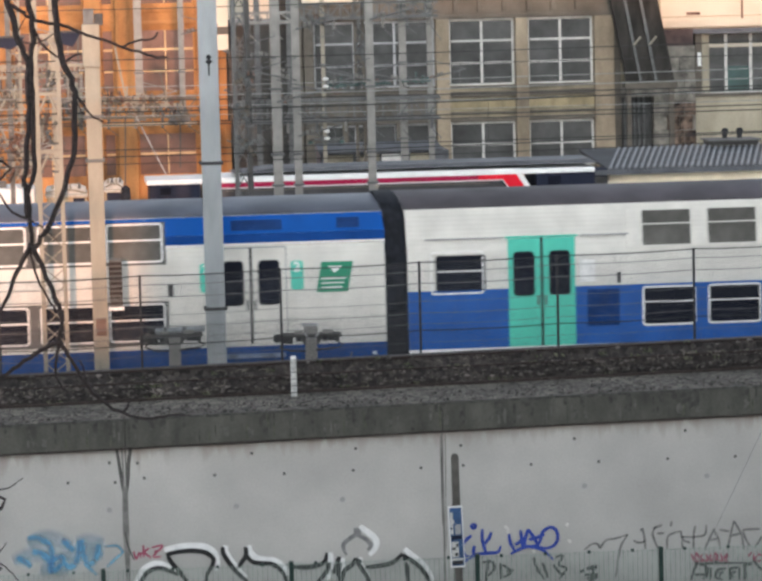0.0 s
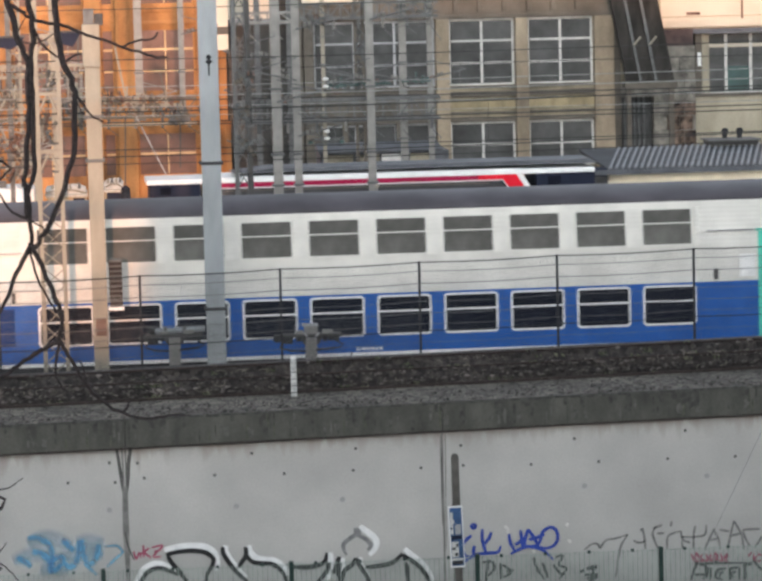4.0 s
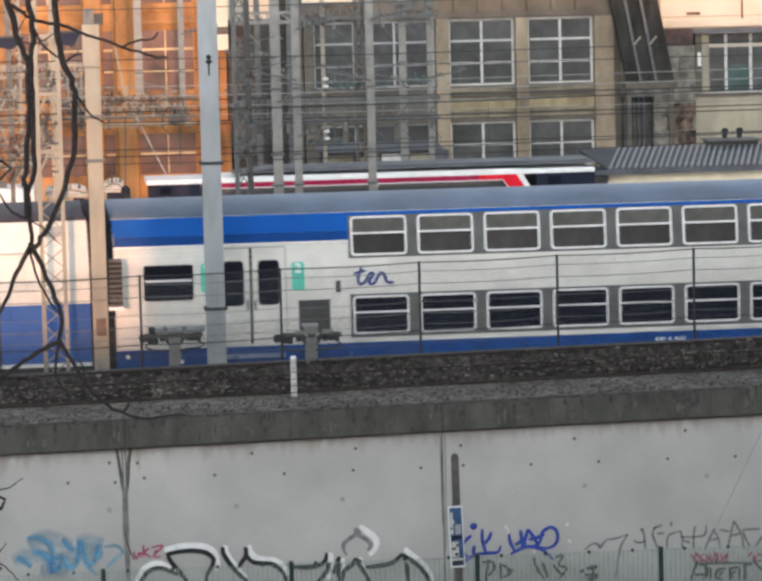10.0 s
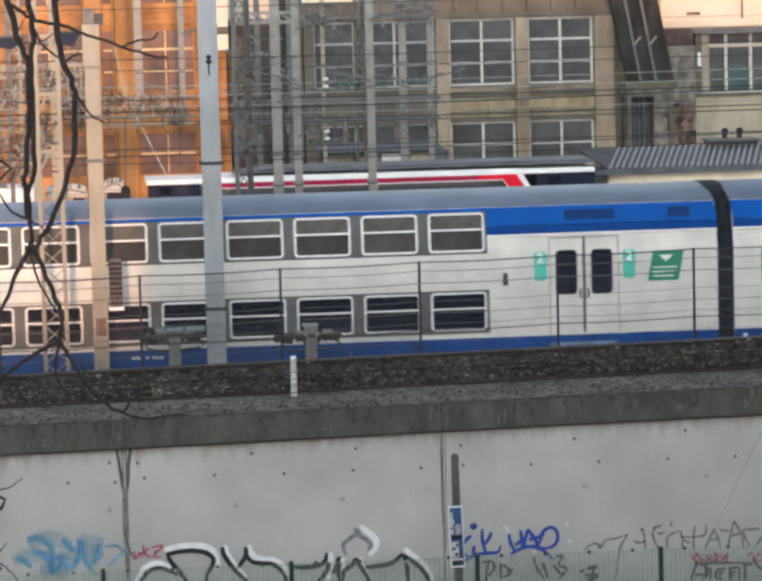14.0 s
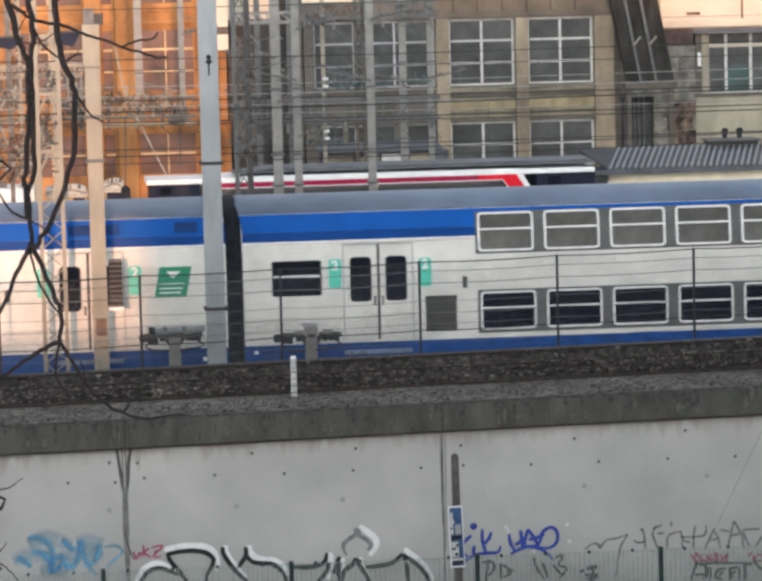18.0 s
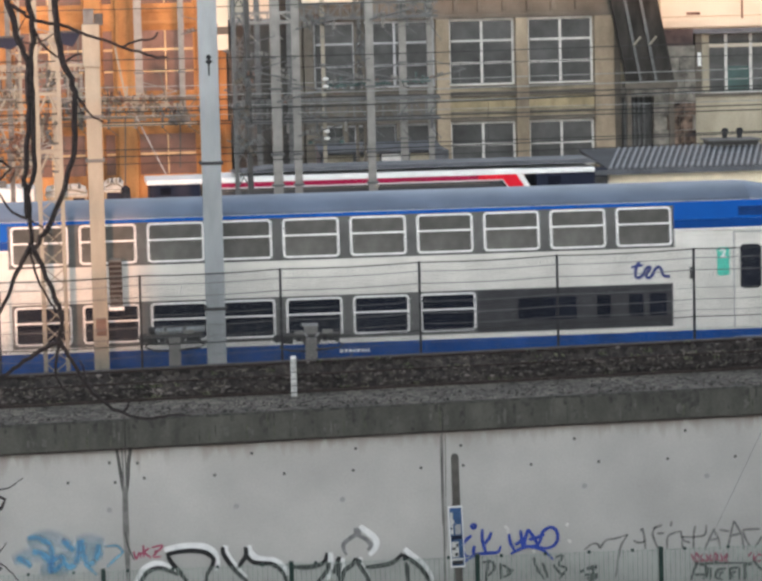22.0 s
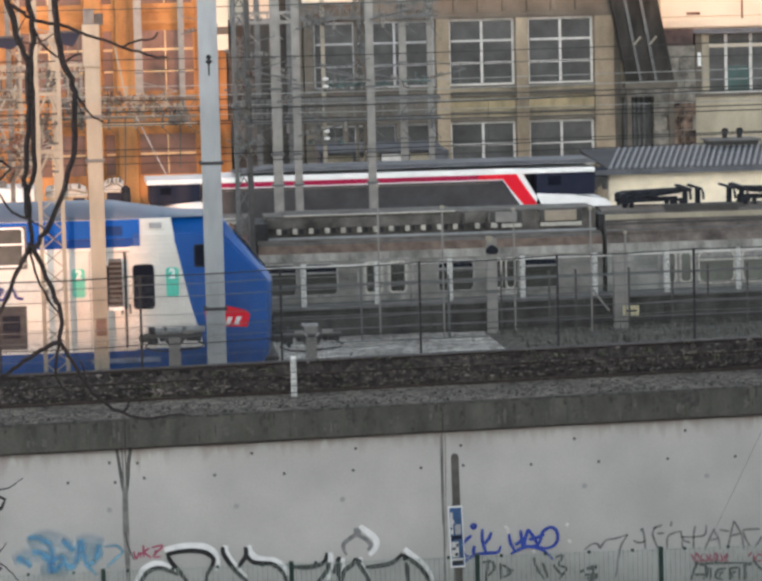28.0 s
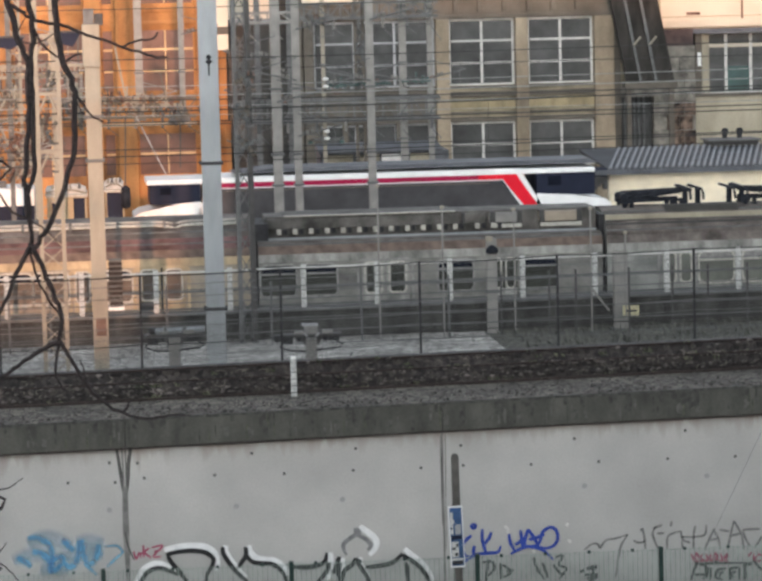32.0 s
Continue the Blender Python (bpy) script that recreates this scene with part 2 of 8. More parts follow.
# grey with the gold of the low sun put into it
M_OLDW = mat("warm_grey_coach_paint", (0.45, 0.35, 0.215), 0.6, 0, 0.3, 2.0, 0.06, 14, 0.3, 0.4)
M_NAVY = mat("near_black_navy_paint", (0.014, 0.018, 0.036), 0.6, 0, 0.15, 2, 0.02, 60, 0.15)
M_MESHG = mat("green_fence_paint", (0.012, 0.036, 0.028), 0.5, 0, 0.15, 4, 0.03)
M_WIREG = mat("grey_green_wire", (0.29, 0.34, 0.30), 0.6, 0.2, 0.2, 5, 0.0)
M_YEL = mat("faded_yellow_plate", (0.55, 0.50, 0.30), 0.6, 0, 0.1, 4, 0.02)
M_ASPH = mat("street_asphalt", (0.05, 0.05, 0.05), 0.9, 0, 0.2, 1, 0.2, 40)
M_SIGNB = mat("faded_blue_sign_paint", (0.035, 0.085, 0.19), 0.5, 0, 0.2, 5, 0.0)
M_POSTB = mat("grey_brown_post_paint", (0.10, 0.092, 0.08), 0.7, 0, 0.25, 4, 0.05)
M_SPRAYB = mat("blue_spray_paint", (0.03, 0.062, 0.32), 0.7, 0, 0.1, 6, 0.0)
M_LIME = mat("lime_run", (0.105, 0.104, 0.09), 0.9, 0, 0.3, 9, 0.1)
M_CAPK = mat("soot_run", (0.068, 0.066, 0.058), 0.9, 0, 0.3, 9, 0.1)
M_MOSS = mat("olive_lichen", (0.082, 0.086, 0.062), 0.9, 0, 0.3, 9, 0.1)
M_SPRAYK = mat("black_spray_paint", (0.018, 0.018, 0.018), 0.7, 0, 0.2, 6, 0.0)
M_SPRAYF = mat("faded_black_spray_paint", (0.075, 0.08, 0.076), 0.7, 0, 0.3, 6, 0.0)
M_SPRAYW = mat("white_spray_paint", (0.78, 0.78, 0.76), 0.7, 0, 0.08, 6, 0.0)
M_SPRAYR = mat("dark_red_spray_paint", (0.33, 0.075, 0.12), 0.7, 0, 0.2, 6, 0.0)
M_SPRAYG = mat("grey_spray_paint", (0.225, 0.225, 0.22), 0.7, 0, 0.2, 6, 0.0)
M_STAIN = mat("grey_water_stain", (0.21, 0.205, 0.19), 0.85, 0, 0.3, 3, 0.0)
M_SMUDGE = mat("faint_plug_mortar", (0.33, 0.325, 0.31), 0.85, 0, 0.1, 3, 0.0)
M_TGLASS = glassy("smoked_grey_glass", (0.05, 0.049, 0.052), 0.3, 0.3)
# glass and bars of the hall, tinted as the low sun tints them
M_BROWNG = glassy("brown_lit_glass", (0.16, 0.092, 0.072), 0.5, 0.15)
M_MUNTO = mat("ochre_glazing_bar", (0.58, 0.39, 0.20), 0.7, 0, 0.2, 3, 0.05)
M_STONE = mat("weathered_building_stone", (0.245, 0.228, 0.195), 0.9, 0, 0.35, 2.5, 0.3, 20, 0.3, 0, None, 0.18)
M_BROWNS = mat("patchy_brown_masonry", (0.15, 0.108, 0.082), 0.9, 0, 0.7, 3.5, 0.3, 20, 0.3, 0, None, 0.3)
M_DARKW = mat("soot_dark_masonry", (0.064, 0.063, 0.058), 0.9, 0, 0.35, 2.0, 0.2, 18, 0.2, 0.3)
# cream raised in place of sunlight that does not reach these boards
M_BOARD = ribbed("cream_boarded_wall", (0.9, 0.8, 0.6), 0.32, 0.8, 0.6, 0.12)
M_WEED = stones("dry_grass", (0.05, 0.05, 0.042), (0.15, 0.15, 0.125), 0.3, 0.0, True)
M_TUFT = stones("olive_weed", (0.04, 0.052, 0.024), (0.19, 0.195, 0.13), 0.3, 0.0, True)
M_STALK = mat("pale_dead_stalk", (0.17, 0.152, 0.128), 0.9, 0, 0.4, 6, 0.1)
M_PIER = mat("ochre_tan_pilaster", (0.315, 0.256, 0.182), 0.85, 0, 0.3, 0.9, 0.12, 14, 0.3, 0.4)
M_MAROON = mat("dark_maroon_board", (0.075, 0.05, 0.045), 0.8, 0, 0.3, 2.0, 0.1)
M_TROUGH = mat("sooty_trough_steel", (0.038, 0.035, 0.031), 0.8, 0, 0.4, 2.0, 0.1, 20, 0.2, 0.3)
M_DIRT = stones("dark_weedy_dirt", (0.03, 0.03, 0.022), (0.13, 0.125, 0.10), 0.09, 0.8)
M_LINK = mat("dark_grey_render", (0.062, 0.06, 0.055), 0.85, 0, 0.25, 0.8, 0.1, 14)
M_DRIP = mat("dark_seep_stain", (0.10, 0.098, 0.09), 0.8, 0, 0.3, 4, 0.0)


# ---- mesh helpers ----
def part(name, bm, material, parent=None, label="", smooth=False):
    me = bpy.data.meshes.new(name)
    bmesh.ops.recalc_face_normals(bm, faces=bm.faces)
    if smooth:
        for f in bm.faces:
            f.smooth = True
    bm.to_mesh(me)
    bm.free()
    me.materials.append(material)
    ob = new(name, me)
    if parent:
        ob.parent = parent
    if label:
        ob["label"] = label
    return ob


def share(ob, name, m, parent=None):
    """Another object on the same mesh."""
    o = new(name, ob.data)
    o.parent = parent
    o.matrix_basis = m
    return o


def thing(name, at, label, category, group="", kind=""):
    e = new(name)
    e.empty_display_size = 0.2
    e.matrix_basis = Matrix.Translation(at)
    return tagged(e, label, category, group, kind)


def box(bm, x0, x1, y0, y1, z0, z1, bev=0.0):
    vs = [bm.verts.new((x, y, z)) for x in (x0, x1) for y in (y0, y1) for z in (z0, z1)]
    fs = [bm.faces.new([vs[i] for i in q]) for q in ((0, 1, 3, 2), (4, 6, 7, 5), (0, 4, 5, 1), (2, 3, 7, 6), (0, 2, 6, 4), (1, 5, 7, 3))]
    if bev:
        es = {e for f in fs for e in f.edges}
        bmesh.ops.bevel(bm, geom=list(es), offset=bev, segments=2, affect="EDGES", profile=0.6)
    return bm


def B(*a, bev=0.0):
    return box(bmesh.new(), *a, bev=bev)


def tube(bm, pts, radii, n=6):
    """A round bar along points."""
    pts = [Vector(p) for p in pts]
    if not isinstance(radii, (list, tuple)):
        radii = [radii] * len(pts)
    rings = []
    for i, p in enumerate(pts):
        d = (pts[min(i + 1, len(pts) - 1)] - pts[max(i - 1, 0)]).normalized()
        a = d.cross(Vector((0, 1, 0)) if abs(d.y) < 0.9 else Vector((1, 0, 0))).normalized()
        b = d.cross(a)
        rings.append([bm.verts.new(p + radii[i] * (math.cos(k * 2 * math.pi / n) * a + math.sin(k * 2 * math.pi / n) * b)) for k in range(n)])
    for r, s in zip(rings, rings[1:]):
        for k in range(n):
            bm.faces.new((r[k], r[(k + 1) % n], s[(k + 1) % n], s[k]))
    bm.faces.new(rings[0][::-1])
    bm.faces.new(rings[-1])
    return bm


def beam(bm, p, q, w, h=None):
    """A square bar from p to q."""
    p, q, h = Vector(p), Vector(q), h or w
    d = (q - p).normalized()
    a = d.cross(Vector((0, 1, 0)) if abs(d.y) < 0.9 else Vector((0, 0, 1))).normalized()
    b = d.cross(a)
    vs = [bm.verts.new(e + sx * a * w / 2 + sy * b * h / 2) for e in (p, q) for sx, sy in ((-1, -1), (1, -1), (1, 1), (-1, 1))]
    for f in ((0, 1, 2, 3), (7, 6, 5, 4), (0, 4, 5, 1), (1, 5, 6, 2), (2, 6, 7, 3), (3, 7, 4, 0)):
        bm.faces.new([vs[i] for i in f])
    return bm


def sweep(bm, outline, x0, x1):
    """An outline in (y, z), closed, carried along x."""
    a = [bm.verts.new((x0, y, z)) for y, z in outline]
    b = [bm.verts.new((x1, y, z)) for y, z in outline]
    n = len(outline)
    for i in range(n):
        bm.faces.new((a[i], a[(i + 1) % n], b[(i + 1) % n], b[i]))
    bm.faces.new(a[::-1])
    bm.faces.new(b)
    return bm


def skin(bm, line, x0, x1, proud=0.006, deep=0.02):
    """A sheet of its own thickness over an open line in (y, z), carried along x."""
    out, inn = [], []
    for i, (y, z) in enumerate(line):
        (ya, za), (yb, zb) = line[max(0, i - 1)], line[min(len(line) - 1, i + 1)]
        ln = math.hypot(yb - ya, zb - za)
        ny, nz = -(zb - za) / ln, (yb - ya) / ln
        out.append((y + ny * proud, z + nz * proud))
        inn.append((y - ny * deep, z - nz * deep))
    return sweep(bm, out + inn[::-1], x0, x1)


def plate(bm, outline, y0, y1):
    """An outline in (x, z), carried along y."""
    a = [bm.verts.new((x, y0, z)) for x, z in outline]
    b = [bm.verts.new((x, y1, z)) for x, z in outline]
    n = len(outline)
    for i in range(n):
        bm.faces.new((a[i], a[(i + 1) % n], b[(i + 1) % n], b[i]))
    bm.faces.new(a[::-1])
    bm.faces.new(b)
    return bm


def rise(outline, z0, z1):
    """An outline in (x, y), carried upwards."""
    bm = bmesh.new()
    a = [bm.verts.new((x, y, z0)) for x, y in outline]
    b = [bm.verts.new((x, y, z1)) for x, y in outline]
    n = len(outline)
    for i in range(n):
        bm.faces.new((a[i], a[(i + 1) % n], b[(i + 1) % n], b[i]))
    bm.faces.new(a[::-1])
    bm.faces.new(b)
    return bm


def rounded(w, h, r, n=4):
    pts = []
    for cx, cz, a0 in ((w / 2 - r, h / 2 - r, 0), (-w / 2 + r, h / 2 - r, 90), (-w / 2 + r, -h / 2 + r, 180), (w / 2 - r, -h / 2 + r, 270)):
        for k in range(n + 1):
            a = radians(a0 + 90 * k / n)
            pts.append((cx + r * math.cos(a), cz + r * math.sin(a)))
    return pts


def ring(bm, w, h, r, t, y0, y1):
    """A frame with rounded corners, t wide."""
    o, i = rounded(w, h, r), rounded(w - 2 * t, h - 2 * t, max(0.01, r - t * 0.7))
    L = [[bm.verts.new((x, y, z)) for x, z in s] for s, y in ((o, y0), (o, y1), (i, y1), (i, y0))]
    n = len(o)
    for a, b in ((0, 1), (1, 2), (2, 3), (3, 0)):
        for k in range(n):
            bm.faces.new((L[a][k], L[a][(k + 1) % n], L[b][(k + 1) % n], L[b][k]))
    return bm


# ---- ground, embankment, retaining wall ----
FAR = 1500.0


def ground():
    prof = [(-FAR, -4.6), (-7.6, -4.6), (-7.6, -0.6), (-0.9, -0.6), (-0.9, -0.12), (10.2, -0.12), (10.2, -1.5), (FAR, -1.5)]
    bm = bmesh.new()
    rows = []
    for x in (-FAR, FAR):
        rows.append([bm.verts.new((x, y, z)) for y, z in prof])
    for i in range(len(prof) - 1):
        bm.faces.new((rows[0][i], rows[0][i + 1], rows[1][i + 1], rows[1][i]))
    ob = part("ground", bm, M_GRAVEL)
    tagged(ob, "railway yard ground of pale trodden gravel", "ground", kind="structure")


ground()
CLIMB = 0.0145          # the near embankment climbs to the right


def lift(x):
    return CLIMB * (x - 6.5)


def sloped(ob):
    """Lay a straight piece on the climbing embankment."""
    for v in ob.data.vertices:
        v.co.z += lift(v.co.x)
    return ob


def street():
    ob = part("street", sweep(bmesh.new(), [(-30.0, -4.75), (-10.6, -4.75), (-10.6, -4.58), (-30.0, -4.58)], -60, 70), M_ASPH)
    tagged(ob, "dark asphalt street below the retaining wall", "street", kind="structure")
    ob = part("pavement", sweep(bmesh.new(), [(-10.6, -4.7), (-8.0, -4.7), (-8.0, -4.45), (-10.6, -4.45)], -60, 70), M_CONC)
    tagged(ob, "concrete pavement at the foot of the wall", "pavement", kind="structure")


street()
WALL_Y = -8.0
SEAMS = [1.138 - 20.2, 1.138 - 13.5, 1.138 - 6.75, 1.138, 7.56, 7.56 + 6.7, 7.56 + 13.4, 7.56 + 20.0]
CAP_LOW = -0.028
CAP_TOP = 0.55
LOW_TOP = 1.202


def retaining_wall():
    wall = thing("retaining_wall", (0, 0, 0), "pale grey cast concrete retaining wall with graffiti along its foot", "wall", kind="structure")
    for a, b in zip(SEAMS, SEAMS[1:]):
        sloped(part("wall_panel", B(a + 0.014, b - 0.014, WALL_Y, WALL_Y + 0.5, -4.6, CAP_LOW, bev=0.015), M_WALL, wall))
    sloped(part("joint_filler", B(SEAMS[0], SEAMS[-1], WALL_Y + 0.02, WALL_Y + 0.4, -4.6, CAP_LOW - 0.01), M_STAIN, wall))
    for a, b in zip(SEAMS, SEAMS[1:]):
        bm = bmesh.new()
        sweep(bm, [(WALL_Y - 0.13, CAP_LOW), (WALL_Y - 0.13, CAP_TOP - 0.03), (WALL_Y - 0.10, CAP_TOP), (WALL_Y + 0.5, CAP_TOP), (WALL_Y + 0.5, CAP_LOW)], a + 0.006, b - 0.006)
        sloped(part("coping_beam", bm, M_CAP, wall, "weathered dark concrete coping beam"))
        # thin dark rust-coloured strip along the lower edge of the coping
        sloped(part("drip_edge", B(a + 0.006, b - 0.006, WALL_Y - 0.15, WALL_Y - 0.002, CAP_LOW - 0.03, CAP_LOW - 0.002, bev=0.01), M_RUST, wall))
    # tie holes left by the shutters
    holes = ((-0.031, -8.0, -0.791), (0.913, -8.0, -0.82), (1.5, -8.0, -0.755), (2.921, -8.0, -0.754), (4.327, -8.0, -0.782), (5.731, -8.0, -0.77), (7.111, -8.0, -0.777), (7.978, -8.0, -0.762), (9.378, -8.0, -0.799), (10.774, -8.0, -0.796), (12.208, -8.0, -0.794), (13.617, -8.0, -0.801), (0.809, -8.0, -0.42), (1.374, -8.0, -0.443), (3.679, -8.0, -0.338), (5.792, -8.0, -0.324), (7.937, -8.0, -0.351), (10.28, -8.0, -0.304), (12.58, -8.0, -0.225))
    plugs = ((0.777, -8.0, -1.379), (3.344, -8.0, -1.408), (5.498, -8.0, -1.359), (10.474, -8.0, -1.286), (13.023, -8.0, -1.18))
    for spots, r, m, name in ((holes, 0.034, M_DRIP, "tie_hole"), (plugs, 0.06, M_SMUDGE, "mortar_plug")):
        bm = bmesh.new()
        bmesh.ops.create_cone(bm, cap_ends=True, segments=12, radius1=r, radius2=r * 0.85, depth=0.02, matrix=Matrix.Rotation(radians(90), 4, "X"))
        first = part(name, bm, m, wall)
        for i, p in enumerate(spots):
            at = Matrix.Translation((p[0], WALL_Y - 0.003, p[2]))
            if i == 0:
                first.matrix_basis = at
            else:
                share(first, name, at, wall)
    return wall


WALL = retaining_wall()


def embankment():
    bed = part("ballast_bed", sweep(bmesh.new(), [(-7.5, -0.6), (-7.5, CAP_TOP - 0.02), (-5.6, CAP_TOP), (-3.4, CAP_TOP + 0.02), (-0.95, CAP_TOP + 0.02), (-0.75, -0.3), (-0.75, -0.6)], -60, 70), M_BALLAST)
    tagged(sloped(bed), "soot-dark track ballast behind the wall", "ballast", kind="structure")
    top = part("coping_walk", sweep(bmesh.new(), [(-8.07, CAP_TOP - 0.02), (-8.07, CAP_TOP + 0.01), (-5.7, CAP_TOP + 0.03), (-5.7, CAP_TOP - 0.1)], -60, 70), M_COPING)
    tagged(sloped(top), "grainy grey strip of fine gravel along the coping", "path", kind="structure")
    # low rubble wall that carries the track
    rnd = random.Random(4)
    bm = bmesh.new()
    nx, nz = 330, 7
    ht = LOW_TOP - CAP_TOP
    grid = []
    for i in range(nx + 1):
        x = -12 + i * 0.12
        col = []
        for j in range(nz + 1):
            z = CAP_TOP - 0.02 + lift(x) + j * ht / nz
            q = noise.noise(Vector((x * 2.2, z * 3.5, 1.0))) * 0.09 + noise.noise(Vector((x * 7, z * 9, 5.0))) * 0.05
            col.append(bm.verts.new((x, -5.62 + q + 0.06 * j / nz + (0.1 if j > 4 else 0.0), z)))
        col.append(bm.verts.new((x, -5.1, CAP_TOP + lift(x) + ht)))
        col.append(bm.verts.new((x, -4.9, CAP_TOP + lift(x) - 0.1)))
        grid.append(col)
    for p, q in zip(grid, grid[1:]):
        for j in range(len(p) - 1):
            bm.faces.new((p[j], q[j], q[j + 1], p[j + 1]))
    low = part("low_wall", bm, M_BALLAST, None, "", True)
    tagged(low, "low sooty rubble wall along the track", "wall", kind="structure")
    vs, fs = [], []
    for i in range(9000):
        x, f = rnd.uniform(-9, 24), rnd.random()
        f = 0.18 + 0.2 * f if rnd.random() < 0.35 else 0.5 + 0.15 * f if rnd.random() < 0.6 else f
        y, z = -5.72 + 0.05 * f + (0.09 if f > 0.68 else 0.0), CAP_TOP + lift(x) + ht * f
        pale = rnd.random() < 0.3
        s = rnd.uniform(0.015, 0.04) * (1.0 if pale else 1.4)
        if rnd.random() < 0.8:
            y, z, s = rnd.uniform(-8.06, -5.8), CAP_TOP + 0.02 + lift(x), rnd.uniform(0.012, 0.04)
        o = len(vs)
        for dx, dy, dz in ((1.4, 0, 0), (-0.6, 0.8, 0), (-0.5, -0.9, 0), (0.1, 0.1, 1), (0, 0, -1)):
            vs.append((x + s * dx * rnd.uniform(0.5, 1.8), y + s * dy * rnd.uniform(0.6, 1.3), z + s * dz * rnd.uniform(0.4, 1.0)))
        fs += [(o, o + 1, o + 3), (o + 1, o + 2, o + 3), (o + 2, o, o + 3), (o + 1, o, o + 4), (o + 2, o + 1, o + 4), (o, o + 2, o + 4)]
    me = bpy.data.meshes.new("stone_chips")
    me.from_pydata(vs, [], fs)
    me.materials.append(M_ROCK)
    tagged(new("stone_chips", me), "loose pale stone chips on the rubble wall", "stones", kind="stuff")
    vs, fs = [], []
    for i in range(110):
        x, f = rnd.uniform(-9, 24), rnd.choice((0.05, 0.1, 0.45, 0.6, 0.75, 0.98))
        for k in range(rnd.randint(3, 9)):
            xx, h, lean = x + rnd.uniform(-0.1, 0.1), rnd.uniform(0.04, 0.13), rnd.uniform(-0.08, 0.08)
            y, z, w = -5.73 + 0.08 * f, CAP_TOP + lift(xx) + ht * f, rnd.uniform(0.006, 0.014)
            o = len(vs)
            vs += [(xx - w, y, z), (xx + w, y, z), (xx + lean * 0.4 + w, y - 0.03, z + h * 0.7), (xx + lean - w, y - 0.04, z + h * rnd.uniform(0.6, 1.0))]
            fs += [(o, o + 1, o + 2), (o, o + 2, o + 3)]
    me = bpy.data.meshes.new("wall_weeds")
    me.from_pydata(vs, [], fs)
    me.materials.append(M_TUFT)
    tagged(new("wall_weeds", me), "small olive-green weeds growing on the rubble wall", "weeds", kind="stuff")
    for y, z in ((-5.78, CAP_TOP + 0.05), (-5.55, LOW_TOP - 0.01), (-5.7, CAP_TOP + 0.62 * (LOW_TOP - CAP_TOP))):
        r = thing("track_pipe", (0, 0, 0), "dark rusty pipe along the low wall", "pipe", "pipes along the wall")
        bm = tube(bmesh.new(), [(-12 + 4 * k, y, z) for k in range(11)], 0.024 if y > -5.6 else 0.04 if y < -5.75 else 0.018, 8)
        sloped(part("pipe_run", bm, M_RUST, r))
    for i, y in enumerate((0.68, 2.12)):
        r = thing("rail", (0, 0, 0), "worn steel rail under the passing train", "rail", "train rails")
        part("rail_bar", sweep(bmesh.new(), [(y - 0.06, -0.17), (y - 0.06, -0.15), (y - 0.012, -0.14), (y - 0.012, -0.04), (y - 0.035, -0.03), (y - 0.035, 0), (y + 0.035, 0), (y + 0.035, -0.03), (y + 0.012, -0.04), (y + 0.012, -0.14), (y + 0.06, -0.15), (y + 0.06, -0.17)], -120, 160), M_RUST, r)


embankment()


# ---- houses behind the camera, which shade the yard from the low sun ----
def shade_house(x0, x1, y, top, name):
    h = thing(name, (x0, y, -4.6), "plain rendered street house with a flat roof", "house")
    part("wall", B(0, x1 - x0, -12, 0, 0, top + 4.6), M_CREAM, h)
    part("roof", B(-0.2, x1 - x0 + 0.2, -12.2, 0.2, top + 4.6, top + 4.8), M_SLATE, h)


shade_house(-7.45, 8.3, -88.0, 20.4, "apartment_building")
shade_house(8.5, 150, -88.0, 19.6, "apartment_building")
shade_house(-160, -7.7, -92.0, 8.9, "street_house")


# ---- the passing train: four double-deck coaches ----
END = 0.27


def side(n=9):
    """Half outline of a coach in (y, z), from the sill up to the crown."""
    return [(0.0, 0.3), (0.0, 2.84), (0.12, 3.8)] + [(0.12 + 1.28 * (1 - math.cos(radians(90 * k / n))) , 3.8 + 0.42 * math.sin(radians(90 * k / n))) for k in range(1, n + 1)]


SIDE = side()
FULL = SIDE + [(2.8 - y, z) for y, z in SIDE[-2::-1]]
LEAN = math.degrees(math.atan2(0.12, 0.96))


def on_side(x, z, d=0.0):
    """Pose on the near side, leaning inwards on the upper deck."""
    if z < 2.84:
        return pose(x, -d, z)
    return pose(x, 0.125 * (z - 2.84) - d, z, -LEAN)


def roof_line(z0):
    pts = [p for p in FULL if p[1] >= z0]
    lo = (0.125 * (z0 - 2.84), z0) if z0 > 2.84 else (0.0, z0)
    return [lo] + pts + [(2.8 - lo[0], z0)]


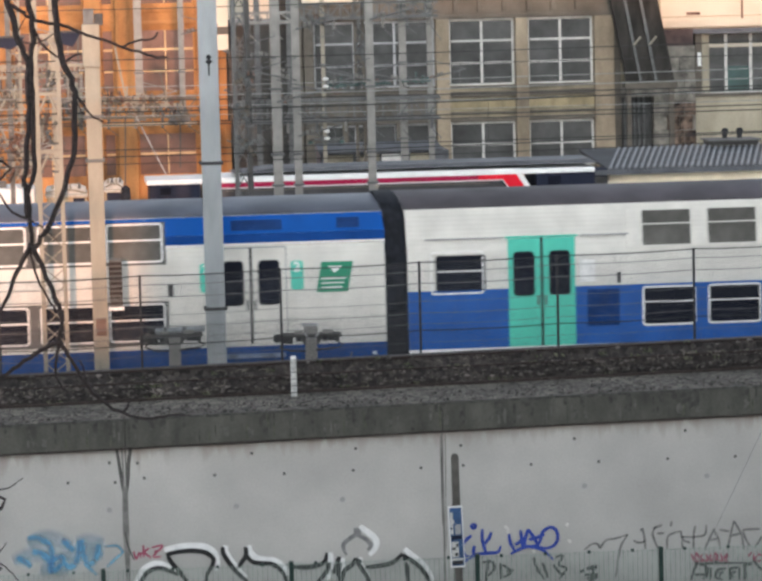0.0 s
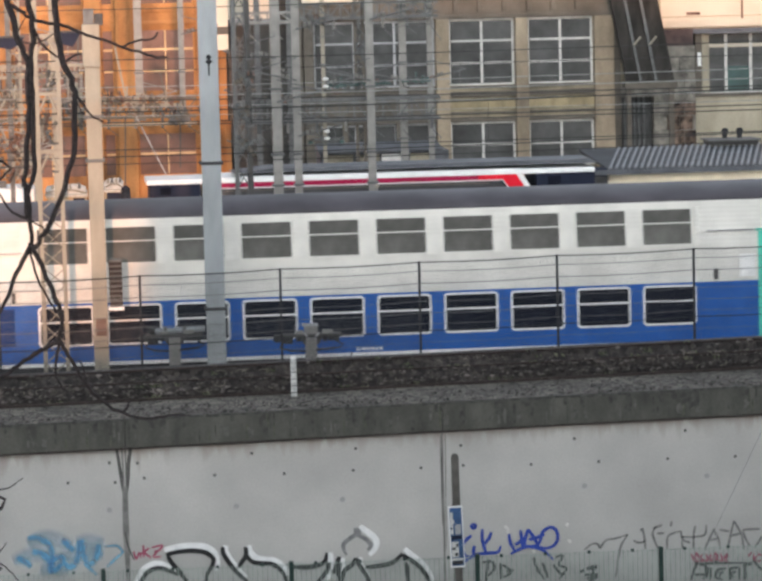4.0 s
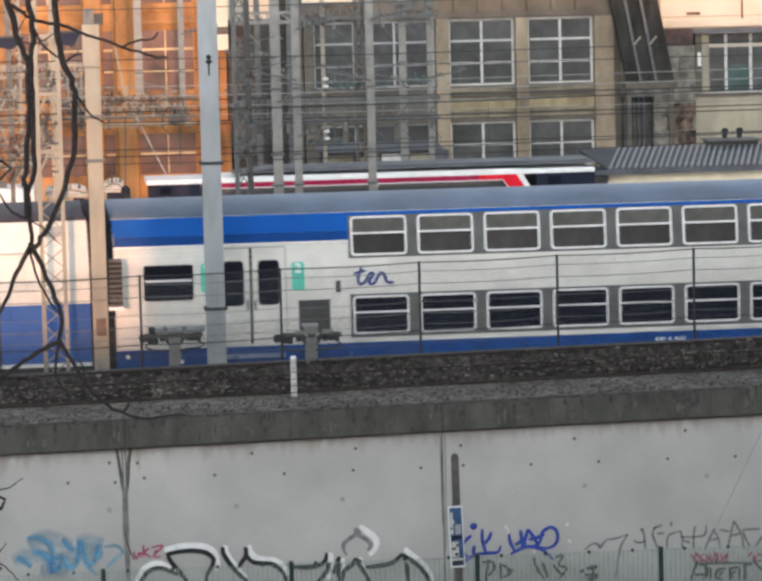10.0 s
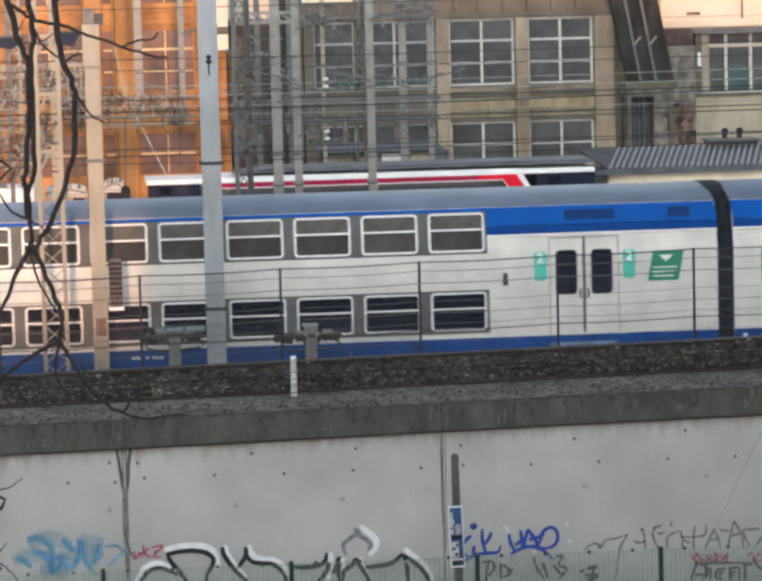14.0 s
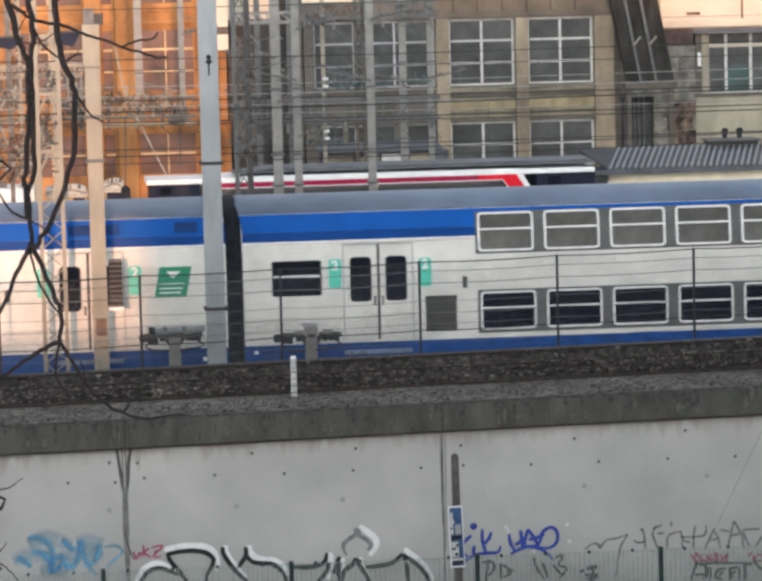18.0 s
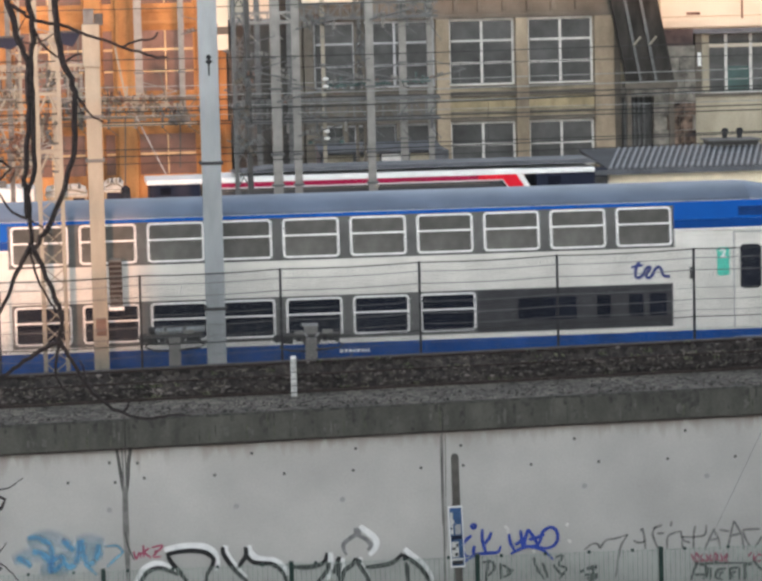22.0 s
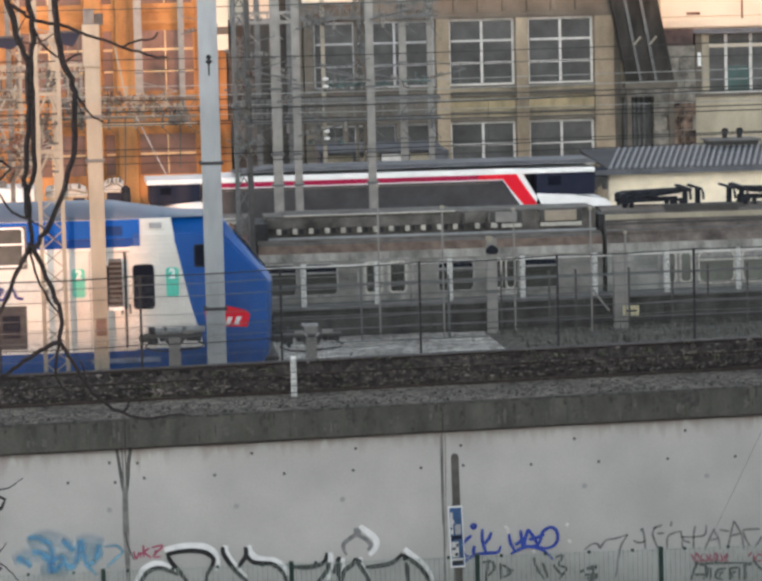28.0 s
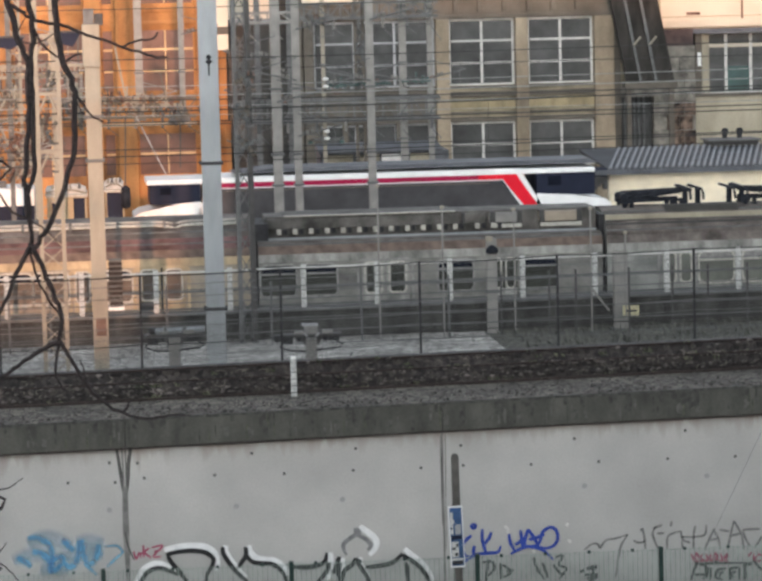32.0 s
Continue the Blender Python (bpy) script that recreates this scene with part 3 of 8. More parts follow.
def pane_window(car, x0, x1, z0, z1, pane_mat, frame_mat=None, transom=0.62, r=0.08, t=0.04, kit={}, low_mat=None):
    """A coach window: frame with transom, a hinged pane above it and a fixed one below."""
    w, h = x1 - x0, z1 - z0
    frame_mat = frame_mat or M_FRAME
    low_mat = low_mat or pane_mat
    key = (round(w, 2), round(h, 2), pane_mat.name, low_mat.name, frame_mat.name, transom)
    m = on_side((x0 + x1) / 2, (z0 + z1) / 2, 0.004)
    if key in kit:
        f = share(kit[key][0], "window", m, car)
        for p in kit[key][1:]:
            share(p, p.name.split(".")[0], Matrix(), f)
        return f
    bm = ring(bmesh.new(), w, h, r, t, -0.03, 0.03)
    zt = h * (transom - 0.5)
    if transom:
        box(bm, -w / 2 + t * 0.8, w / 2 - t * 0.8, -0.028, 0.02, zt - t * 0.45, zt + t * 0.45)
    f = part("window", bm, frame_mat, car)
    f.matrix_basis = m
    if transom:
        u, v = w / 2 - t * 0.6, h / 2 - t * 0.6
        panes = (part("pane", B(-u, u, -0.012, 0.02, -v, zt - 0.002, bev=0.008), low_mat, f),
                 part("vent_pane", B(-u, u, -0.016, 0.02, zt + 0.002, v, bev=0.008), pane_mat, f))
    else:
        panes = (part("pane", plate(bmesh.new(), rounded(w - t, h - t, max(0.02, r - t / 2)), -0.012, 0.02), pane_mat, f),)
    kit[key] = (f,) + panes
    return f


def door_pair(car, x0, x1, z0, z1, leaf_mat, kit={}):
    """Two sliding leaves with tall windows and handles."""
    mid, w, h = (x0 + x1) / 2, (x1 - x0) / 2, z1 - z0
    for sgn in (-1, 1):
        m = pose(mid + sgn * w / 2, -0.006, (z0 + z1) / 2)
        key = (leaf_mat.name, round(w, 2), sgn)
        leaf = part("door_leaf", B(-w / 2 + 0.015, w / 2 - 0.015, -0.015, 0.03, -h / 2, h / 2, bev=0.012), leaf_mat, car)
        leaf.matrix_basis = m
        wx, wz = sgn * 0.02, 2.335 - (z0 + z1) / 2
        f = part("door_window", ring(bmesh.new(), 0.49, 1.02, 0.1, 0.035, -0.034, 0.0), M_RUBBER, leaf)
        f.location = (wx, 0, wz)
        p = part("door_glass", plate(bmesh.new(), rounded(0.45, 0.98, 0.09), -0.028, 0.0), M_PANE, leaf)
        p.location = (wx, 0, wz)
        for zz in (-0.42, -0.8):
            part("panel_line", B(-w / 2 + 0.06, w / 2 - 0.06, -0.028, 0.0, zz - 0.014, zz + 0.014, bev=0.004), leaf_mat, leaf)
        part("handle", B(-sgn * w / 2 + sgn * 0.09 - 0.025, -sgn * w / 2 + sgn * 0.09 + 0.025, -0.045, -0.01, -0.3, -0.08, bev=0.008), M_STEELD, leaf)
    part("door_seal", B(mid - 0.03, mid + 0.03, -0.026, 0.02, z0, z1 + 0.03), M_BLACK, car)
    if z0 > 0.8:
        part("door_step", B(mid - 0.82, mid + 0.74, -0.05, 0.02, 0.62, 0.72, bev=0.01), M_SILL, car, "faded pale blue door step")


def bogie(car, x):
    b = part("bogie", B(x - 1.6, x + 1.6, 0.35, 2.45, 0.25, 0.6, bev=0.05), M_BLACK, car)
    for dx in (-1.25, 1.25):
        for y in (0.66, 2.14):
            bm = bmesh.new()
            bmesh.ops.create_cone(bm, cap_ends=True, segments=24, radius1=0.45, radius2=0.45, depth=0.13, matrix=Matrix.Translation((x + dx, y, 0.45)) @ Matrix.Rotation(radians(90), 4, "X"))
            part("wheel", bm, M_RUST, b)


def bellows(car, x):
    """Gangway between two coaches: ribbed black rubber."""
    g = part("gangway", sweep(bmesh.new(), [(0.16 + y * 2.48 / 2.8, z - 0.1) for y, z in FULL], x - 0.26, x + 0.26), M_BLACK, car)
    for k in range(6):
        xa = x - 0.23 + k * 0.077
        part("bellows_fold", sweep(bmesh.new(), [(0.08 + 0.02 * (k % 2) + y * 2.62 / 2.8, z + (0.03 if z > 4.0 else -0.03)) for y, z in FULL], xa, xa + 0.07), M_RUBBER, g)


def end_frame(car, x):
    """Black rubber frame on the end wall of a coach."""
    part("end_frame", sweep(bmesh.new(), [(0.006 + y * 2.788 / 2.8, z - 0.006) for y, z in FULL], x - 0.03, x - 0.002), M_RUBBER, car)


def class_plate(car, x, z, out):
    """Rounded class sign with a pale figure."""
    s = part("class_sign", plate(bmesh.new(), rounded(0.29, 0.66, 0.07), -0.009, 0.01), M_TEAL, car, "sea-green class sign with a pale figure")
    s.matrix_basis = pose(x, -out, z)
    lettering("class_figure", "2", 0.3, M_CRISP, s, (0.0, -0.013, 0.09), 0.0, 0.012)


def vent(car, x0, x1, z0, z1, m):
    v = part("vent", B(x0, x1, -0.014, 0.02, z0, z1, bev=0.01), m, car)
    n = 7
    for k in range(n):
        z = z0 + (k + 0.5) * (z1 - z0) / n
        part("louvre", B(x0 + 0.05, x1 - 0.05, -0.024, 0.0, z - 0.025, z + 0.02), m, v)


def roof_vent(car, x0, x1, z0, z1, m):
    w, h = (x1 - x0) / 2, (z1 - z0) / 2
    pale = m is not M_VENTB
    b = part("roof_vent", B(-w, w, -0.07 if pale else -0.016, 0.02, -h, h, bev=0.01), M_WHITE if pale else m, car)
    b.matrix_basis = on_side((x0 + x1) / 2, (z0 + z1) / 2, 0.006 if pale else 0.03)
    if pale:
        part("louvre_panel", B(-w + 0.04, w - 0.06, -0.076, -0.06, -h + 0.035, h - 0.035), m, b)
    for k in range(3):
        z = (k - 1) * h * 0.5
        part("louvre", B(-w + 0.05, w - 0.07, -0.088 if pale else -0.024, -0.06 if pale else 0.0, z - 0.014, z + 0.014), m, b)


def lettering(name, text, size, material, parent, at, shear=0.0, bold=0.0):
    cu = bpy.data.curves.new(name, "FONT")
    cu.body, cu.size, cu.shear, cu.extrude, cu.offset = text, size, shear, 0.004, bold
    cu.align_x = "CENTER"
    tmp = bpy.data.objects.new(name, cu)
    me = bpy.data.meshes.new_from_object(tmp)
    bpy.data.objects.remove(tmp)
    me.materials.append(material)
    ob = new(name, me)
    ob.parent = parent
    ob.matrix_basis = pose(*at, 90)
    return ob


PANE_W = 1.285          # width of a coach window with its frame


def blue_grey_coach(name, x0, length, lower_to, logo=True, cab=False, up=(), low=(), label="", cut=0.0, roof=None, low_glass=None):
    """Regional coach: grey roof, blue band, cream side, dark window bands, blue skirt."""
    car = thing(name, (x0, 0, 0), label, "train coach", "coaches of the passing train")
    end = length - END - cut if not cab else 23.15
    part("body", sweep(bmesh.new(), FULL, END, end if not cab else 22.56), M_WHITE, car, "cream-white ribbed coach side")
    part("roof", skin(bmesh.new(), roof_line(3.88), END, end if not cab else 22.6, 0.012), roof or M_ROOFG, car, "blue-grey curved roof", True)
    u0, u1 = up[0] - 0.06, up[0] + up[2] * up[1] + 0.06 - (up[1] - PANE_W)
    l0, l1 = low[0] - 0.06, lower_to
    for a, b in ((END, u0), (u1, end if not cab else 23.35)):
        # the band folds: steep lower strip, its shade put into darker blue; leaning upper
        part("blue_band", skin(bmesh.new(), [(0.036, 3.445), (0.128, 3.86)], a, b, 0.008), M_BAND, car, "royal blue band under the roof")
        part("lower_band", skin(bmesh.new(), [(0.026, 3.245), (0.036, 3.44)], a, b, 0.008, 0.04), M_BANDL, car, "shaded lower strip of the royal blue band")
        # rain gutter; the light it catches is put into its near-white colour
        part("rain_ledge", B(a, b, -0.004, 0.06, 3.19, 3.238, bev=0.008), M_FRAME, car)
    part("blue_band", skin(bmesh.new(), [(0.117, 3.78), (0.12, 3.8), (0.1275, 3.86)], u0, u1, 0.008), M_BAND, car)
    part("window_band", skin(bmesh.new(), [(0.0, 2.82), (0.0, 2.84), (0.117, 3.78)], u0, u1, 0.008), M_BANDG, car, "dark grey band between the upper windows")
    part("window_band", skin(bmesh.new(), [(0.0, 1.0), (0.0, 1.995)], l0, l1, 0.008), M_BANDG, car, "dark grey band between the lower windows")
    part("skirt", skin(bmesh.new(), [(0.0, 0.28), (0.0, 0.888)], END, end if not cab else 26.05, 0.01), M_SKIRT, car, "navy blue skirt")
    for k in range(up[2]):
        a = up[0] + k * up[1]
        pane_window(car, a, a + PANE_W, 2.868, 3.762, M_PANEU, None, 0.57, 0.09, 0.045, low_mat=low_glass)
    for k in range(low[2]):
        a = low[0] + k * low[1]
        pane_window(car, a, a + PANE_W, 1.075, 1.952, M_PANE, None, 0.57, 0.09, 0.045)
    for x, z in ((0.52, 0.74), (1.72, 0.6)) + (() if cab else ((length - 0.8, 0.64),)):
        part("jacking_mark", B(x - 0.045, x + 0.045, -0.018, 0.0, z - 0.04, z + 0.04, bev=0.006), M_CRISP, car)
    bogie(car, 4.2)
    bogie(car, 22.0)
    end_frame(car, END)
    bellows(car, 0.09 if cab else -0.03)
    return car


def serial(car, x, z, rnd=random.Random(9)):
    """Painted running number, as plain bars."""
    for k in range(8):
        w = rnd.choice((0.03, 0.05, 0.07))
        part("skirt_marking", B(x, x + w, -0.016, 0.0, z, z + 0.07), M_FRAME, car)
        x += w + rnd.choice((0.03, 0.03, 0.09))


def small_window(car, x0, x1):
    pane_window(car, x0, x1, 2.0, 2.8, M_PANE, M_RUBBER, 0.0, 0.05, 0.03)
    part("window_bar", B(x0 + 0.03, x1 - 0.03, -0.036, 0.0, 2.42, 2.47), M_FRAME, car)


def door_outline(car, x0, x1):
    for x in (x0, x1):
        part("door_post", B(x - 0.012, x + 0.012, -0.008, 0.01, 0.92, 3.14), M_STEELG, car)
    part("door_header", B(x0, x1, -0.012, 0.01, 3.12, 3.15), M_STEELG, car)


def left_end_fit(car):
    """Window, door and signs at the left end of a blue-grey coach."""
    small_window(car, 0.925, 2.045)
    door_pair(car, 2.58, 4.12, 0.95, 3.1, M_WHITE)
    door_outline(car, 2.55, 4.14)
    class_plate(car, 2.36, 2.48, 0.0)
    class_plate(car, 4.425, 2.45, 0.0)
    vent(car, 4.42, 5.14, 1.08, 1.9, M_VENT)
    part("grab_handle", B(5.28, 5.39, -0.04, 0.0, 2.06, 2.32, bev=0.01), M_VENT, car)


def poster(car, x):
    part("route_poster", plate(bmesh.new(), [(x, 2.07), (x + 0.72, 2.07), (x + 0.86, 2.76), (x + 0.13, 2.76)], -0.009, 0.01), M_GREEN, car, "dark green slanted poster with pale bars")
    for k in range(3):
        part("poster_bar", B(x + 0.12, x + 0.6 + 0.04 * k, -0.013, 0.0, 2.16 + 0.1 * k, 2.19 + 0.1 * k), M_FRAME, car)
    part("poster_mark", plate(bmesh.new(), [(x + 0.43, 2.5), (x + 0.6, 2.66), (x + 0.28, 2.66)], -0.013, 0.0), M_CRISP, car)


def ribbon_side(bm, line, width):
    """A painted stroke on the coach side, along a curve in (x, z)."""
    pts = []
    for i in range(len(line) - 1):
        p = [Vector(line[max(0, min(len(line) - 1, i + k))]) for k in (-1, 0, 1, 2)]
        for q in range(5):
            t = q / 5
            pts.append(0.5 * ((2 * p[1]) + (p[2] - p[0]) * t + (2 * p[0] - 5 * p[1] + 4 * p[2] - p[3]) * t * t + (3 * p[1] - p[0] - 3 * p[2] + p[3]) * t ** 3))
    prev = None
    for i, p in enumerate(pts):
        d = (pts[min(len(pts) - 1, i + 1)] - pts[max(0, i - 1)]).normalized()
        k = Vector((-d.y, d.x)) * width / 2
        cur = [bm.verts.new((p.x + s * k.x, y, p.y + s * k.y)) for s in (-1, 1) for y in (-0.012, -0.006)]
        if prev:
            for a, b in ((0, 2), (1, 3), (0, 1), (2, 3)):
                bm.faces.new((prev[a], prev[b], cur[b], cur[a]))
        prev = cur
    return bm


def script_logo(car, x, z):
    logo = part("flourish", ribbon_side(bmesh.new(), [(0.15, 0.4), (0.07, 0.2), (0.08, 0.04), (0.2, 0.05), (0.33, 0.25), (0.41, 0.24), (0.31, 0.06), (0.42, 0.03), (0.56, 0.25), (0.66, 0.22), (0.72, 0.06), (0.9, 0.03)], 0.07), M_INK, car, "navy flourish painted on the side")
    logo.matrix_basis = pose(x - 0.44, 0, z)
    part("flourish_dash", ribbon_side(bmesh.new(), [(-0.03, 0.27), (0.1, 0.3), (0.26, 0.32)], 0.06), M_INK, logo)


def blue_white_coach(x0, length):
    """Suburban coach: dark roof, cream top, blue lower half, green doors."""
    car = thing("suburban_coach", (x0, 0, 0), "cream and blue double-deck coach with sea-green doors", "train coach", "coaches of the passing train")
    a, b = END - 0.28, length - END + 0.01
    part("body", sweep(bmesh.new(), FULL, a, b), M_WHITE, car, "cream-white ribbed coach side")
    part("roof", skin(bmesh.new(), roof_line(3.88), a, b, 0.012), M_ROOFD, car, "sooty dark curved roof", True)
    part("lower_side", skin(bmesh.new(), [(0.0, 0.66), (0.0, 2.0)], a, b, 0.008), M_BLUE, car, "blue lower side")
    part("sill_line", B(a, b, -0.016, 0.01, 0.58, 0.655), M_FRAME, car, "pale sill line")
    part("skirt", B(a, b, -0.012, 0.01, 0.28, 0.575), M_BLACK, car)
    small_window(car, 0.64, 1.78)
    part("window_rim", ring(bmesh.new(), 1.22, 0.98, 0.06, 0.04, -0.03, 0.0), M_FRAME, car).location = (1.13, 0, 2.4)
    d0, d1 = 2.29, 3.87
    door_pair(car, d0, d1, 0.66, 3.14, M_TEAL)
    part("door_header", B(d0 - 0.04, d1 + 0.04, -0.012, 0.01, 3.15, 3.2), M_TEAL, car)
    part("notice", B(d1 + 0.1, d1 + 0.45, -0.008, 0.01, 2.1, 2.62), M_FRAME, car, "white notice panel")
    vent(car, 4.13, 4.88, 1.07, 1.92, M_VENTB)
    e0, e1 = 21.935, 23.51
    door_pair(car, e0, e1, 0.66, 3.14, M_TEAL)
    part("door_header", B(e0 - 0.04, e1 + 0.04, -0.012, 0.01, 3.15, 3.2), M_TEAL, car)
    part("notice", B(e0 - 0.42, e0 - 0.05, -0.008, 0.01, 2.1, 2.62), M_FRAME, car, "white notice panel")
    roof_vent(car, 22.345, 23.5, 3.49, 3.75, M_STEELG)
    roof_vent(car, 24.67, 25.23, 3.48, 3.79, M_STEELG)
    w0, w9 = 5.408, 5.408 + 9 * 1.537
    for k in range(10):
        x = w0 + k * (w9 - w0) / 9
        pane_window(car, x, x + 1.245, 1.03, 1.95, M_PANE, None, 0.6, 0.09, 0.045)
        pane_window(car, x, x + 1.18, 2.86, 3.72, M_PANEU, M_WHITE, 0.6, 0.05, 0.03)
        part("window_pillar", B(-0.17, 0.17, -0.02, 0.02, -0.45, 0.45, bev=0.015), M_WHITE, car).matrix_basis = on_side(x - 0.18, 3.29, 0.004)
    part("window_pillar", B(-0.06, 0.06, -0.02, 0.02, -0.45, 0.45, bev=0.015), M_WHITE, car).matrix_basis = on_side(w9 + 1.28, 3.29, 0.004)
    for xa, xb in ((0.4, 2.2), (4.0, 5.1), (20.75, 21.85), (23.6, 24.5)):
        part("rain_rail", B(xa, xb, -0.02, 0.02, 3.16, 3.19), M_STEELG, car)
    for x in (d1 + 1.0, e0 - 0.98):
        part("grab_handle", B(x - 0.045, x + 0.045, -0.04, 0.0, 2.05, 2.3, bev=0.01), M_VENT, car)
    bogie(car, 4.2)
    bogie(car, 22.0)
    end_frame(car, a)
    bellows(car, -0.275)
    return car


def cab_nose(car):
    """Blue driving cab with a raked screen, narrower towards its roof."""
    low = [(23.25, 0.28), (26.0, 0.28), (26.24, 0.7), (26.32, 2.36), (25.34, 3.44), (25.1, 3.5), (23.25, 3.5)]
    mid = [(23.25, 0.28), (26.12, 0.28), (26.36, 0.75), (26.44, 2.42), (25.38, 3.74), (25.08, 3.86), (23.25, 3.9)]
    bm = bmesh.new()
    secs = [[bm.verts.new((x, y, z)) for x, z in (low if y in (0.0, 2.8) else mid)] for y in (0.0, 0.4, 2.4, 2.8)]
    n = len(low)
    for r, s in zip(secs, secs[1:]):
        for i in range(n):
            bm.faces.new((r[i], r[(i + 1) % n], s[(i + 1) % n], s[i]))
    bm.faces.new(secs[0][::-1])
    bm.faces.new(secs[-1])
    bmesh.ops.bevel(bm, geom=[e for e in bm.edges if e.calc_length() < 4], offset=0.04, segments=2, affect="EDGES")
    part("cab", bm, M_CABB, car, "deep blue driving cab with a raked front")
    edge = [(24.19, 3.47), (24.26, 3.2), (24.37, 2.7), (24.53, 1.95), (24.83, 0.92)]
    part("cab_side", plate(bmesh.new(), [(23.2, 0.92), (23.2, 3.26), (23.45, 3.26), (23.45, 3.47)] + edge, -0.018, 0.05), M_WHITE, car)
    part("body_tail", sweep(bmesh.new(), [(0.0, 0.3), (0.0, 2.84), (0.12, 3.8), (0.13, 3.87), (2.67, 3.87), (2.68, 3.8), (2.8, 2.84), (2.8, 0.3)], 22.66, 23.448), M_WHITE, car)
    bm = sweep(bmesh.new(), [(-0.014, 3.4), (-0.014, 3.5), (0.07, 3.62), (0.112, 3.79), (0.14, 3.865), (0.7, 3.88), (0.7, 3.4)], 23.45, 24.22)
    for v in bm.verts:
        if v.co.x > 24:
            v.co.x -= 0.15 * (v.co.z - 3.45)
    part("corner_panel", bm, M_WHITE, car, "cream corner panel under the roof")
    bm, prev = bmesh.new(), None
    for x, k, inset in ((22.68, 1.0, 0.0), (22.9, 0.97, 0.0), (23.6, 0.62, 0.02), (24.4, 0.24, 0.1), (25.04, 0.03, 0.2)):
        cur = [bm.verts.new((x, 1.4 + (y - 1.4) * (1 - inset * 0.7), 3.87 + (z - 3.87) * k)) for y, z in roof_line(3.87)]
        if prev:
            for i in range(len(cur) - 1):
                bm.faces.new((prev[i], prev[i + 1], cur[i + 1], cur[i]))
            bm.faces.new((prev[0], prev[-1], cur[-1], cur[0]))
        else:
            bm.faces.new(cur)
        prev = cur
    bm.faces.new(prev[::-1])
    part("roof_fairing", bm, M_ROOFG, car, "blue-grey tapered cab roof")
    roof_vent(car, 23.62, 24.0, 3.6, 3.8, M_STEELG)
    roof_vent(car, 22.42, 23.06, 3.5, 3.72, M_VENTB)
    w = part("cab_window", ring(bmesh.new(), 0.5, 0.52, 0.06, 0.04, -0.03, 0.01), M_RUBBER, car)
    w.location = (24.9, -0.006, 3.0)
    part("pane", plate(bmesh.new(), rounded(0.47, 0.49, 0.05), -0.02, 0.01), M_PANE, w)
    screen = part("windscreen", B(-0.55, 0.55, 0.45, 2.35, -0.02, 0.02, bev=0.01), M_PANE, car)
    screen.matrix_basis = pose(25.95, 0, 3.1, 0, 52)
    x0, x1 = 24.86, 25.88
    za, zb = 1.34, 1.84
    badge = part("operator_badge", plate(bmesh.new(), [(x0 + 0.04, za + 0.05), (x0, zb - 0.12), (x0 + 0.08, zb), (x0 + 0.5, zb), (x1 - 0.08, zb - 0.12), (x1, zb - 0.22), (x1 - 0.06, za)], -0.012, 0.01), M_RED, car, "red company badge with pale bars")
    for k in range(4):
        xx = x0 + 0.05 + 0.2 * k
        part("badge_stroke", plate(bmesh.new(), [(xx, za + 0.06), (xx + 0.11, za + 0.06), (xx + 0.18, za + 0.24), (xx + 0.07, za + 0.24)], -0.018, 0.0), M_CRISP, badge)
    for y in (0.55, 2.25):
        bm = bmesh.new()
        tube(bm, [(26.35, y, 1.0), (26.75, y, 1.0)], 0.09, 10)
        tube(bm, [(26.75, y, 1.0), (26.82, y, 1.0)], 0.24, 14)
        part("buffer", bm, M_BLACK, car)
    part("snow_plough", plate(bmesh.new(), [(25.9, 0.2), (26.5, 0.2), (26.55, 0.6), (25.9, 0.6)], 0.3, 2.5), M_BLACK, car)
    for y in (0.75, 2.05):
        part("headlight", B(26.36, 26.46, y - 0.14, y + 0.14, 1.3, 1.5, bev=0.02), M_PANE, car)


UP_C = (5.645, 1.535, 10)
LO_C = (5.665, 1.535, 10)


def right_end_fit(car, d):
    """Door, signs, poster and vents at the right end of a blue-grey coach; d: door's middle."""
    door_pair(car, d - 0.78, d + 0.78, 0.95, 3.1, M_WHITE)
    door_outline(car, d - 0.8, d + 0.8)
    class_plate(car, d - 1.01, 2.48, 0.0)
    class_plate(car, d + 1.05, 2.48, 0.0)
    poster(car, d + 1.48)
    part("grab_handle", B(d - 1.88, d - 1.77, -0.04, 0.0, 2.08, 2.36, bev=0.01), M_VENT, car)
    roof_vent(car, d - 0.42, d + 0.74, 3.52, 3.76, M_VENTB)
    roof_vent(car, d + 1.98, d + 2.5, 3.52, 3.76, M_VENTB)


